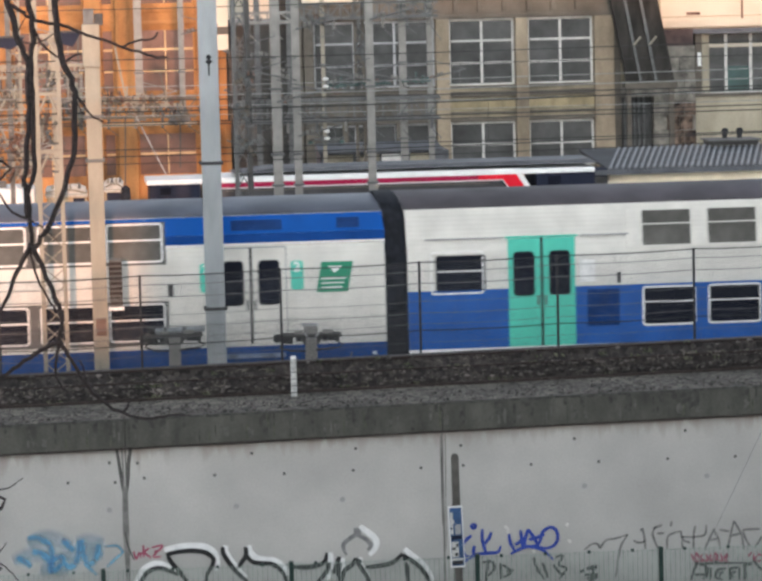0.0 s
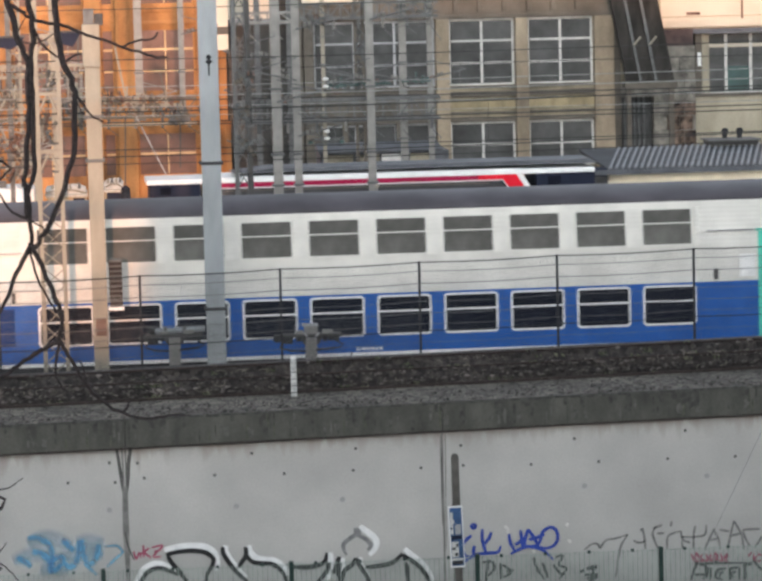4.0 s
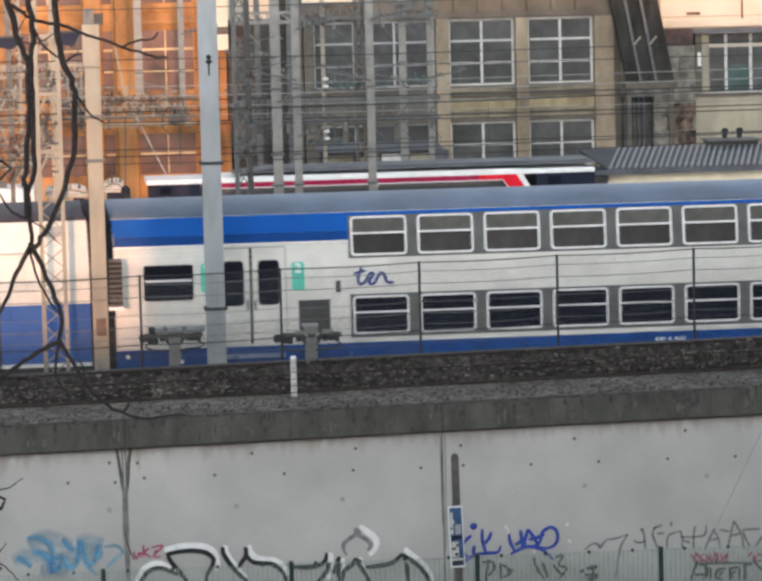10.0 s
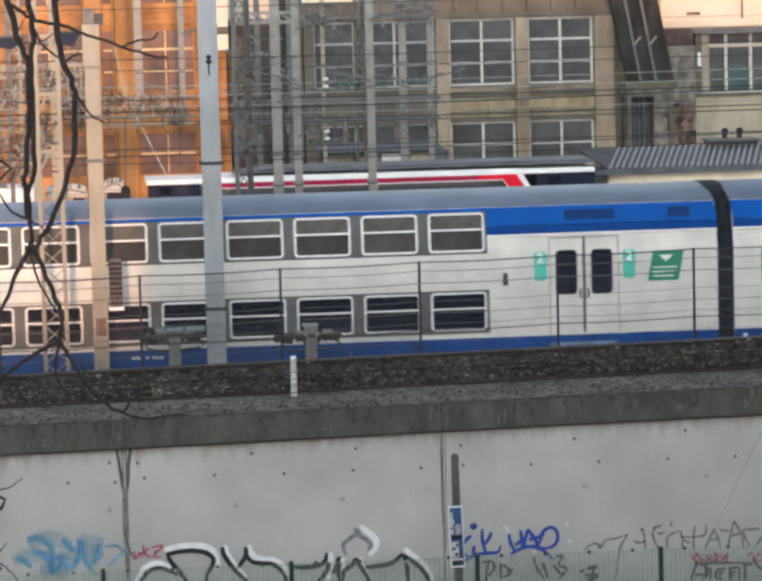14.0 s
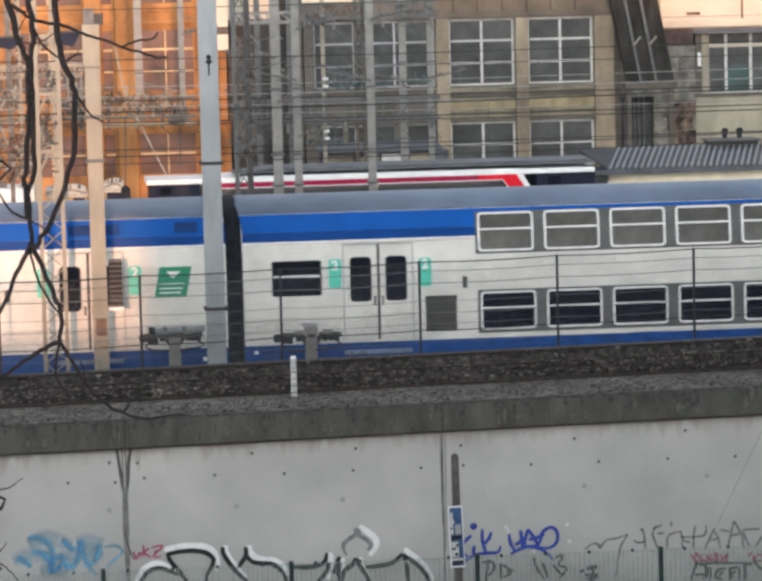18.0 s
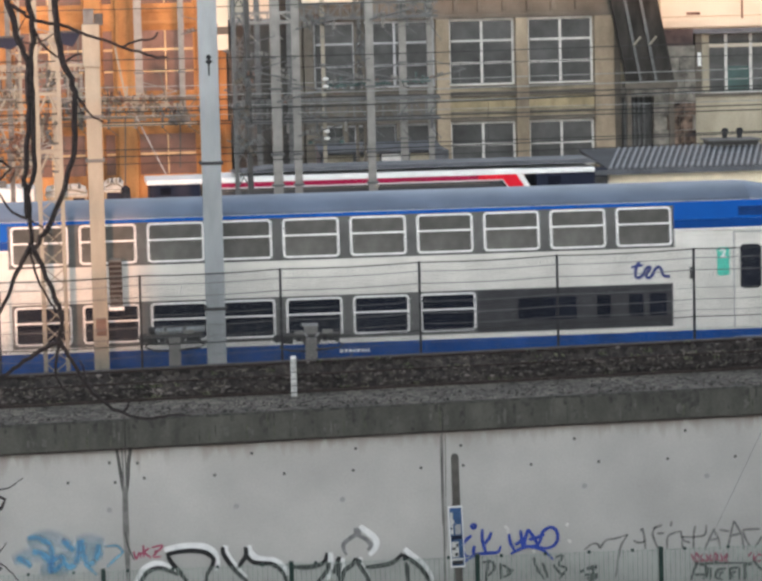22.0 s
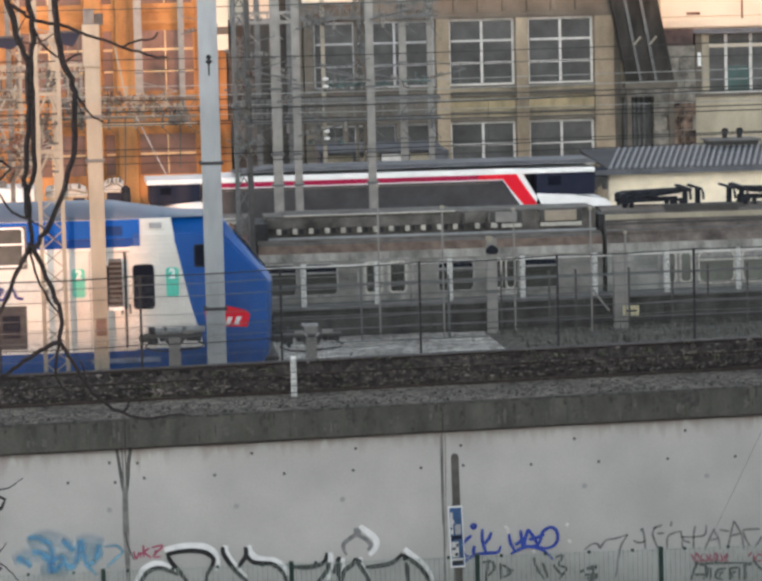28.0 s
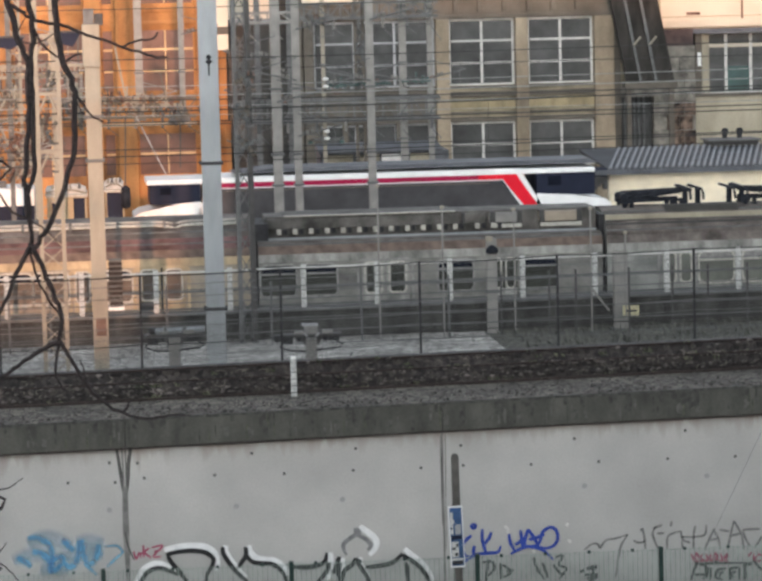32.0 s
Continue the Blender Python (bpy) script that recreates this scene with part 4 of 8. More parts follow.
def train():
    lab = "blue, grey and cream double-deck coach with dark window bands"
    coach_a = blue_grey_coach("regional_coach", -18.464, 26.3, LO_C[0] + LO_C[2] * LO_C[1] - 0.18, up=UP_C, low=LO_C, label=lab, cut=0.25, roof=M_ROOFA)
    for ob in coach_a.children:                           # flatter crown than its neighbours
        if ob.name.split(".")[0] in ("body", "roof"):
            for v in ob.data.vertices:
                if v.co.z > 3.89:
                    v.co.z = 3.89 + 0.9 * (v.co.z - 3.89)
    left_end_fit(coach_a)
    right_end_fit(coach_a, 22.76 - 0.045)
    coach_b = blue_white_coach(7.839, 26.02)
    coach_c = blue_grey_coach("regional_coach", 33.89, 26.42, LO_C[0] + LO_C[2] * LO_C[1] - 0.18, up=UP_C, low=LO_C, label=lab, low_glass=M_PANEK)
    left_end_fit(coach_c)
    right_end_fit(coach_c, 23.03)
    script_logo(coach_c, 6.17, 2.2)
    up_d = (5.655, 1.534, 10)
    lo_d = (5.69, 1.533, 7)
    coach_d = blue_grey_coach("driving_coach", 60.15, 26.4, 20.755, cab=True, up=up_d, low=lo_d, label="blue and cream double-deck driving coach with a raked blue cab")
    left_end_fit(coach_d)
    part("blind_panel", skin(bmesh.new(), [(0.0, 1.02), (0.0, 1.975)], 16.2, 20.74, 0.011), M_BLIND, coach_d, "near-black panel in place of windows")
    for xa, xb in ((17.15, 18.5), (18.98, 19.3), (19.72, 20.06), (20.2, 20.6)):
        part("blind_pane", B(xa, xb, -0.018, 0.0, 1.26, 1.78, bev=0.01), M_PANE, coach_d)
    part("grab_handle", B(21.15, 21.25, -0.04, 0.0, 2.08, 2.36, bev=0.01), M_VENT, coach_d)
    script_logo(coach_d, 20.26, 2.12)
    d = 22.99
    door_pair(coach_d, d - 0.78, d + 0.78, 0.95, 3.1, M_WHITE)
    door_outline(coach_d, d - 0.8, d + 0.8)
    class_plate(coach_d, d - 1.05, 2.46, 0.0)
    body = set(coach_d.children)
    cab_nose(coach_d)
    for ob in coach_d.children:
        if ob not in body:
            ob.matrix_basis = pose(-0.1, 0, 0) @ ob.matrix_basis
    class_plate(coach_d, d + 1.06, 2.42, 0.018)
    serial(coach_a, 12.64, 0.68)
    serial(coach_c, 12.64, 0.68)
    serial(coach_d, 13.03, 0.67)
    serial(coach_b, 12.6, 0.7)
    return (coach_a, coach_b, coach_c, coach_d)


COACHES = train()


def lean_ends(car):
    """Roof ends lean a little against the way of travel towards the crown."""
    for ob in car.children_recursive:
        if ob.name.split(".")[0] in ("body", "roof", "gangway", "bellows_fold", "blue_band", "end_frame"):
            for v in ob.data.vertices:
                if (v.co.x < 1.0 or 25.5 < v.co.x) and v.co.z > 3.7:
                    v.co.x -= 0.3 * (v.co.z - 3.7)


for coach in COACHES:
    lean_ends(coach)


# ---- masts, fence and gear beside the passing train ----
def bed(x):
    return CAP_TOP + lift(x)


def h_mast(name, x, y, z0, z1, w, d, m, label, bands=(), group=""):
    """Rolled H section with a foot plate and clamp bands."""
    t = thing(name, (x, y, z0), label, "mast", group)
    h = z1 - z0
    u, v = w / 2, d / 2
    ring_pts = [(-u, -v), (u, -v), (u, -v + 0.03), (0.02, -v + 0.03), (0.02, v - 0.03), (u, v - 0.03), (u, v), (-u, v), (-u, v - 0.03), (-0.02, v - 0.03), (-0.02, -v + 0.03), (-u, -v + 0.03)]
    part("shaft", rise(ring_pts, 0, h), m, t)
    part("foot_plate", B(-w * 0.75, w * 0.75, -d * 0.75, d * 0.75, -0.05, 0.04, bev=0.01), M_STEELD, t)
    for z in bands:
        part("clamp_band", B(-w / 2 - 0.05, w / 2 + 0.05, -d / 2 - 0.04, d / 2 + 0.04, z - z0 - 0.035, z - z0 + 0.035, bev=0.01), M_BLACK if w > 0.4 else M_STEELD, t)
    return t


def lattice_mast(x0, x1, y, z0, z1, m, label, leg=0.09, step=0.55, name="lattice_mast", thin=0.32, plain=99.0):
    """Two legs on each face, joined by zigzag bars; above the height plain by battens with knees."""
    t = thing(name, ((x0 + x1) / 2, y, z0), label, "mast", "lattice masts")
    w, h = (x1 - x0) / 2, z1 - z0
    for sx in (-w, w):
        for sy in (-w * 0.8, w * 0.8):
            part("leg", B(sx - leg / 2, sx + leg / 2, sy - leg / 2, sy + leg / 2, 0, h), m, t)
    n = max(2, int(h / step))
    for k in range(n):
        a, b = (-w, w) if k % 2 else (w, -w)
        if z0 + k * h / n > plain:
            if k % 3 == 0:
                zk, r = k * h / n, h / n
                for sy in (-w * 0.8, w * 0.8):
                    part("batten", B(-w, w, sy - 0.03, sy + 0.03, zk, zk + leg * 0.8, bev=0.008), m, t)
                bm = bmesh.new()
                for sx in (-1, 1):
                    tube(bm, [(sx * (w - 0.02), -w * 0.8, zk - r), (sx * w * 0.55, -w * 0.8, zk - r * 0.55), (sx * w * 0.1, -w * 0.8, zk)], 0.028, 6)
                part("knee", bm, m, t)
            continue
        part("brace", beam(bmesh.new(), (a, -w * 0.8, k * h / n), (b, -w * 0.8, (k + 1) * h / n), leg * thin), m, t)
        part("brace", beam(bmesh.new(), (b, w * 0.8, k * h / n), (a, w * 0.8, (k + 1) * h / n), leg * thin), m, t)
    return t


MY = -1.6
big = h_mast("catenary_mast", 3.35, MY, bed(3.35), 13.5, 0.41, 0.40, M_STEEL, "tall pale grey steel catenary mast", (5.184, 1.96))
part("insulator", tube(bmesh.new(), [(0.0, -0.23, 7.462 - bed(3) + q) for q in (-0.36, -0.1, -0.05, 0.0, 0.05, 0.1)], [0.012, 0.022, 0.09, 0.03, 0.06, 0.02], 8), M_BLACK, big)
part("cable_loop", tube(bmesh.new(), [(0.25 * math.cos(a) * 0.6 + 0.12, -0.26, 0.12 + 0.1 * math.sin(a)) for a in [k * math.pi / 8 for k in range(17)]], 0.012, 5), M_BLACK, big)
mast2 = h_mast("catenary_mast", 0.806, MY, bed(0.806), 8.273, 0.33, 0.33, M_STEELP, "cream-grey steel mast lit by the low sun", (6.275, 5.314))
part("top_box", B(-0.2, 0.18, -0.22, 0.2, 7.361 - bed(0.7), 8.294 - bed(0.7), bev=0.02), M_STEELP, mast2)
cab = part("slatted_box", B(1.026 - 0.806, 1.303 - 0.806, -0.1, 0.14, 2.06 - bed(0.7), 3.116 - bed(0.7)), M_BANDG, mast2, "brown slatted weight box on the mast")
for k in range(9):
    zz = 2.06 - bed(0.7) + 0.06 + k * 0.11
    part("slat", B(1.015 - 0.806, 1.314 - 0.806, -0.13, -0.09, zz, zz + 0.06), M_RUST, cab)
part("rust_patch", B(-0.1, 0.12, -0.172, -0.16, 1.447 - bed(0.7), 1.825 - bed(0.7)), M_RUSTY, mast2, "rust patch on the mast")
part("box_shelf", B(0.994 - 0.806, 1.335 - 0.806, -0.14, 0.14, 1.996 - bed(0.7), 2.071 - bed(0.7)), M_FRAME, mast2)
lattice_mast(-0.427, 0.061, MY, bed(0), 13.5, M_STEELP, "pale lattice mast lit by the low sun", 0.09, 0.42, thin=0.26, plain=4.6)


def mesh_fence():
    """Chain-link fence on thin posts, before the masts."""
    f = thing("track_fence", (0, 0, 0), "galvanised chain-link fence on thin dark posts along the track", "fence")
    y = -2.0
    top = lambda x: 2.769 + 0.0151 * (x - 1.683)
    xs = [1.683 + (14.045 - 1.683) / 4 * k for k in range(-3, 8)]
    for x in xs:
        part("post", B(x - 0.026, x + 0.026, y - 0.026, y + 0.026, bed(x) - 0.1, top(x) + 0.02, bev=0.006), M_BLACK, f)
    for dz, r in ((0.0, 0.014), (0.2, 0.009), (0.47, 0.01), (0.87, 0.006), (1.13, 0.008), (1.37, 0.006), (1.52, 0.012), (1.78, 0.005)):
        pts = []
        for a, b in zip(xs, xs[1:]):
            for q in (0, 0.25, 0.5, 0.75):
                x = a + q * (b - a)
                pts.append((x, y - 0.03, top(x) - dz - 0.03 * math.sin(q * math.pi)))
        part("strand", tube(bmesh.new(), pts, r, 5), M_WIRE if dz in (0.0, 1.52) else M_GALV, f)
    # woven diamonds, panel by panel
    for (a, b), (step, half, low, m) in itertools.product(zip(xs, xs[1:]), ((0.065, 0.0009, False, M_GALV), (0.078, 0.002, True, M_WIREM))):
        if low and a > 7.8:
            continue
        vs, fs = [], []
        hi = 1.2 if low else top(a) - bed(a)
        n = int((b - a + hi) / step)
        for sgn in (-1, 1):
            for k in range(n):
                q = -hi + k * step if sgn > 0 else k * step
                z0, z1 = 0.0, hi
                xa, xb = q + (z0 if sgn > 0 else -z0), q + (z1 if sgn > 0 else -z1)
                # cut the wire at the two posts
                if sgn > 0:
                    z0, z1 = max(0.0, -q), min(hi, b - a - q)
                else:
                    z0, z1 = max(0.0, q - (b - a)), min(hi, q)
                if z1 - z0 < 0.05:
                    continue
                xa, xb = a + q + sgn * z0, a + q + sgn * z1
                o = len(vs)
                for x, z in ((xa, z0), (xb, z1)):
                    zz = bed(x) + z * (1.0 if low else (top(x) - bed(x)) / hi)
                    yy = y + (0.012 if low else 0.0)
                    vs += [(x - 1.4 * half, yy, zz), (x + 1.4 * half, yy, zz), (x, yy + 2 * half, zz)]
                fs += [(o, o + 1, o + 4, o + 3), (o + 1, o + 2, o + 5, o + 4), (o + 2, o, o + 3, o + 5)]
        me = bpy.data.meshes.new("mesh_panel")
        me.from_pydata(vs, [], fs)
        me.materials.append(m)
        ob = new("mesh_panel", me)
        ob.parent = f
        ob["kind"] = "stuff"


mesh_fence()


def tee_post(x, z1, w, piped=False):
    """Squat trackside post with a plate and cable boxes on top."""
    y = -1.25
    z0 = bed(x)
    t = thing("cable_stand", (x, y, z0), "squat grey trackside stand with a wide plate and cable boxes", "equipment stand", "trackside stands")
    h = z1 - z0
    part("column", B(-0.13, 0.13, -0.12, 0.12, -0.05, h, bev=0.015), M_STEELR, t)
    part("plate", B(-w / 2, w / 2, -0.2, 0.2, h, h + 0.07, bev=0.015), M_VENT, t)
    part("bracket", plate(bmesh.new(), [(-0.13, h - 0.2), (0.13, h - 0.2), (0.3, h), (-0.3, h)], -0.1, 0.1), M_VENT, t)
    if piped:
        run = part("pipe", tube(bmesh.new(), [(-w / 2 + 0.12, -0.06, h + 0.13), (w / 2 + 0.05, -0.06, h + 0.15)], 0.062, 10), M_STEEL, t, "pale galvanised pipe")
        part("flange", tube(bmesh.new(), [(-w / 2 + 0.06, -0.06, h + 0.12), (-w / 2 + 0.2, -0.06, h + 0.13)], 0.1, 12), M_BLACK, run)
        for q in (-0.2, 0.22):
            part("saddle", B(q - 0.04, q + 0.04, -0.14, 0.04, h + 0.05, h + 0.22, bev=0.01), M_STEELD, run)
    else:
        part("box", B(-0.14, 0.14, -0.16, 0.16, h + 0.07, h + 0.24, bev=0.02), M_STEELR, t)
        part("top_lid", B(-0.2, 0.16, -0.15, 0.15, h + 0.24, h + 0.28, bev=0.01), M_STEELG, t)
        for q in (-1, 1):
            part("brace", beam(bmesh.new(), (q * 0.06, -0.19, h - 0.05), (q * 0.16, -0.19, h + 0.1), 0.05), M_STEELG, t)
    for k, (xa, xb, za, zb) in enumerate(((-w / 2 + 0.3, -w / 2 + 0.5, 0.07, 0.13), (w / 2 - 0.42, w / 2 - 0.2, 0.07, 0.15), (-0.34, -0.24, -0.09, 0.0), (0.26, 0.36, -0.09, 0.0))):
        part("clamp", B(xa, xb, -0.22, 0.0, h + za, h + zb, bev=0.015), M_BLACK if k > 1 else M_STEELR, t)
    part("cable", tube(bmesh.new(), [(w / 2 - 0.15, -0.12, h - 0.08), (w / 2 + 0.04, -0.12, h - 0.2), (w / 2 - 0.1, -0.12, h - 0.26), (0.1, -0.12, h - 0.3)], 0.022, 6), M_BLACK, t)
    part("spike", beam(bmesh.new(), (w / 2 + 0.1, -0.1, h - 0.62), (w / 2 + 0.24, -0.1, h - 0.38), 0.03), M_STEELD, t)
    part("lug", B(-w / 2 - 0.16, -w / 2 + 0.03, -0.16, 0.1, h - 0.1, h + 0.06, bev=0.04), M_BLACK, t)
    part("lug", B(-w / 2 + 0.02, -w / 2 + 0.26, -0.16, 0.1, h - 0.14, h, bev=0.03), M_BLACK, t)
    part("lug", B(w / 2 - 0.3, w / 2 - 0.04, -0.16, 0.1, h - 0.1, h, bev=0.03), M_BLACK, t)
    part("cable", tube(bmesh.new(), [(-w / 2 + 0.1, -0.1, h - 0.1), (-w / 2 - 0.04, -0.1, h - 0.22), (-w / 2 + 0.2, -0.1, h - 0.3), (-0.1, -0.1, h - 0.32)], 0.02, 6), M_BLACK, t)


tee_post(5.48, 1.214, 1.35)
tee_post(2.432, 1.325, 1.25, True)


def marker_post():
    x, y = 4.704, -6.2
    t = thing("marker_post", (x, y, bed(x)), "short white-painted marker post in the ballast", "post")
    part("shaft", B(-0.06, 0.06, -0.05, 0.05, -0.02, 1.335 - bed(x), bev=0.012), M_POSTW, t)
    part("cap", plate(bmesh.new(), [(-0.06, 0), (0.06, 0), (0.045, 0.05), (-0.045, 0.05)], -0.05, 0.05), M_FRAME, t).location = (0, 0, 1.335 - bed(x))
    for k in range(4):
        part("band", B(-0.063, 0.063, -0.053, 0.053, 0.1 + 0.14 * k, 0.12 + 0.14 * k), M_STEELD, t)


marker_post()


# ---- low parapet with white posts between the levels ----
def parapet():
    p = thing("parapet", (0, 0, 0), "dark low parapet wall with a railing of white posts", "parapet")
    zb, zt = -0.3, 0.593
    dz = lambda x: 0.0065 * (x - 7)
    bm = sweep(bmesh.new(), [(10.0, zb), (10.0, zt - 0.05), (9.95, zt - 0.05), (9.95, zt), (10.4, zt), (10.4, zb)], -20, 45)
    for v in bm.verts:
        v.co.z += dz(v.co.x)
    part("wall", bm, M_DARKW, p)
    bm = sweep(bmesh.new(), [(9.9, zt + 0.003), (9.9, zt + 0.07), (10.45, zt + 0.07), (10.45, zt + 0.003)], -20, 45)
    for v in bm.verts:
        v.co.z += dz(v.co.x)
    part("coping", bm, M_STEELD, p, "grey coping on the parapet")
    x0, step = 6.237, (17.753 - 6.237) / 6
    h = 1.78 - zt
    first = None
    for k in range(-6, 10):
        x = x0 + k * step
        if first is None:
            first = part("post", B(-0.065, 0.065, -0.06, 0.06, 0, h, bev=0.012), M_POSTW, p)
            first.location = (x, 10.15, zt + dz(x))
        else:
            share(first, "post", Matrix.Translation((x, 10.15, zt + dz(x))), p)
    for f in (0.93, 0.5, 0.12):
        bm = tube(bmesh.new(), [(-20, 10.15, zt + f * h + dz(-20)), (45, 10.15, zt + f * h + dz(45))], 0.028, 6)
        part("rail", bm, M_MUNT if f > 0.9 else M_STEELD, p)


parapet()
lamp_post = h_mast("signal_post", 11.063, 9.3, -0.12, 2.351, 0.26, 0.2, M_STEELR, "grey signal post with a small dark lamp head", (0.985,))
part("lamp_head", tube(bmesh.new(), [(0, -0.12, 2.17 + q) for q in (-0.06, -0.02, 0.06, 0.13, 0.15)], [0.13, 0.17, 0.15, 0.07, 0.02], 12), M_RUBBER, lamp_post, "dark domed lamp head")
part("lamp_cap", B(-0.16, 0.02, -0.16, 0.0, 2.42, 2.55, bev=0.03), M_STEELP, lamp_post)
sp = h_mast("signal_post", 14.435, 9.3, -0.12, 1.945, 0.36, 0.3, M_STEELR, "blue-grey steel post carrying a faded yellow plate", ())
pl = part("number_plate", B(14.453 - 14.435, 14.877 - 14.435, -0.22, -0.19, 0.247 + 0.12, 0.514 + 0.12, bev=0.006), M_YEL, sp, "faded yellow plate")
part("plate_bar", B(14.517 - 14.435, 14.812 - 14.435, -0.226, -0.19, 0.349 + 0.12, 0.4 + 0.12), M_BLACK, pl)
part("strut", beam(bmesh.new(), (-1.25, 0, 1.607 + 0.12), (-0.3, 0, 0.369 + 0.12), 0.05), M_STEELR, sp)
lattice_mast(4.548, 4.872, 9.4, -0.12, 13.0, M_STEELD, "dark grey lattice mast", 0.1, 0.55)
h_mast("yard_mast", 4.89, 9.2, -0.12, 13.0, 0.12, 0.12, M_VENT, "slim sooty steel post beside the lattice mast", (7.185, 5.452), "yard masts")


def dirt_strip():
    ob = part("dirt_strip", sweep(bmesh.new(), [(2.9, -0.2), (2.9, -0.105), (9.9, -0.1), (9.9, -0.2)], 10.912, 60), M_DIRT)
    tagged(ob, "dark weedy strip of dirt beside the track", "ground", kind="structure")


dirt_strip()


def weeds():
    """Dry grass standing along the dirt strip."""
    rnd = random.Random(5)
    bm = bmesh.new()
    xa = 10.912
    for k in range(1500):
        x, y = xa + rnd.random() ** 0.9 * 14, rnd.uniform(5.0, 9.6)
        h, lean, w = rnd.uniform(0.06, 0.26) * (0.6 + 0.4 * math.sin(x * 2.1) ** 2), rnd.uniform(-0.12, 0.12), rnd.uniform(0.012, 0.03)
        v = [bm.verts.new(p) for p in ((x - w, y, -0.11), (x + w, y, -0.11), (x + lean * 0.4 + w * 0.7, y + 0.02, -0.11 + h * 0.6), (x + lean, y + 0.05, -0.11 + h))]
        bm.faces.new(v[:3])
        bm.faces.new((v[0], v[2], v[3]))
    ob = part("dry_grass", bm, M_WEED)
    tagged(ob, "dry grey-green grass on the dirt strip", "grass", kind="stuff")


weeds()


def yard_fence():
    """Galvanised mesh fence behind the passing train."""
    f = thing("yard_fence", (0, 0, 0), "thin galvanised fence on slim posts before the parapet", "fence")
    y = 8.6
    xs = (-1.377, -0.338, 2.611, 5.273, 7.582, 9.839, 11.199, 12.45, 13.14, 14.53, 15.67, 16.6, 17.64)
    for x in xs:
        part("post", B(x - 0.026, x + 0.026, y - 0.026, y + 0.026, -0.12, 1.531 + 0.006 * (x - 9), bev=0.005), M_STEELD if x < 10 else M_VENT, f)
    for z in (1.406, 1.081, 0.593, 0.255, -0.095):
        part("rail", tube(bmesh.new(), [(-12, y - 0.03, z - 0.12), (32, y - 0.03, z + 0.12)], 0.014, 5), M_STEELD, f)
    for x, z0, z1 in ((8.1, 1.808, 3.811), (9.758, 1.94, 3.221), (11.614, 2.003, 3.11), (13.619, 1.936, 3.071), (14.525, 1.905, 2.41)):
        w = thing("lamp_rod", (x, 9.0, -0.12), "slim grey steel rod with a small head", "rod", "slim rods")
        part("shaft", tube(bmesh.new(), [(0, 0, 0), (0, 0, z1 + 0.12)], 0.022, 6), M_STEELR, w)
        part("head", B(-0.05, 0.05, -0.05, 0.05, z1 + 0.1, z1 + 0.18, bev=0.02), M_STEELP, w)


yard_fence()


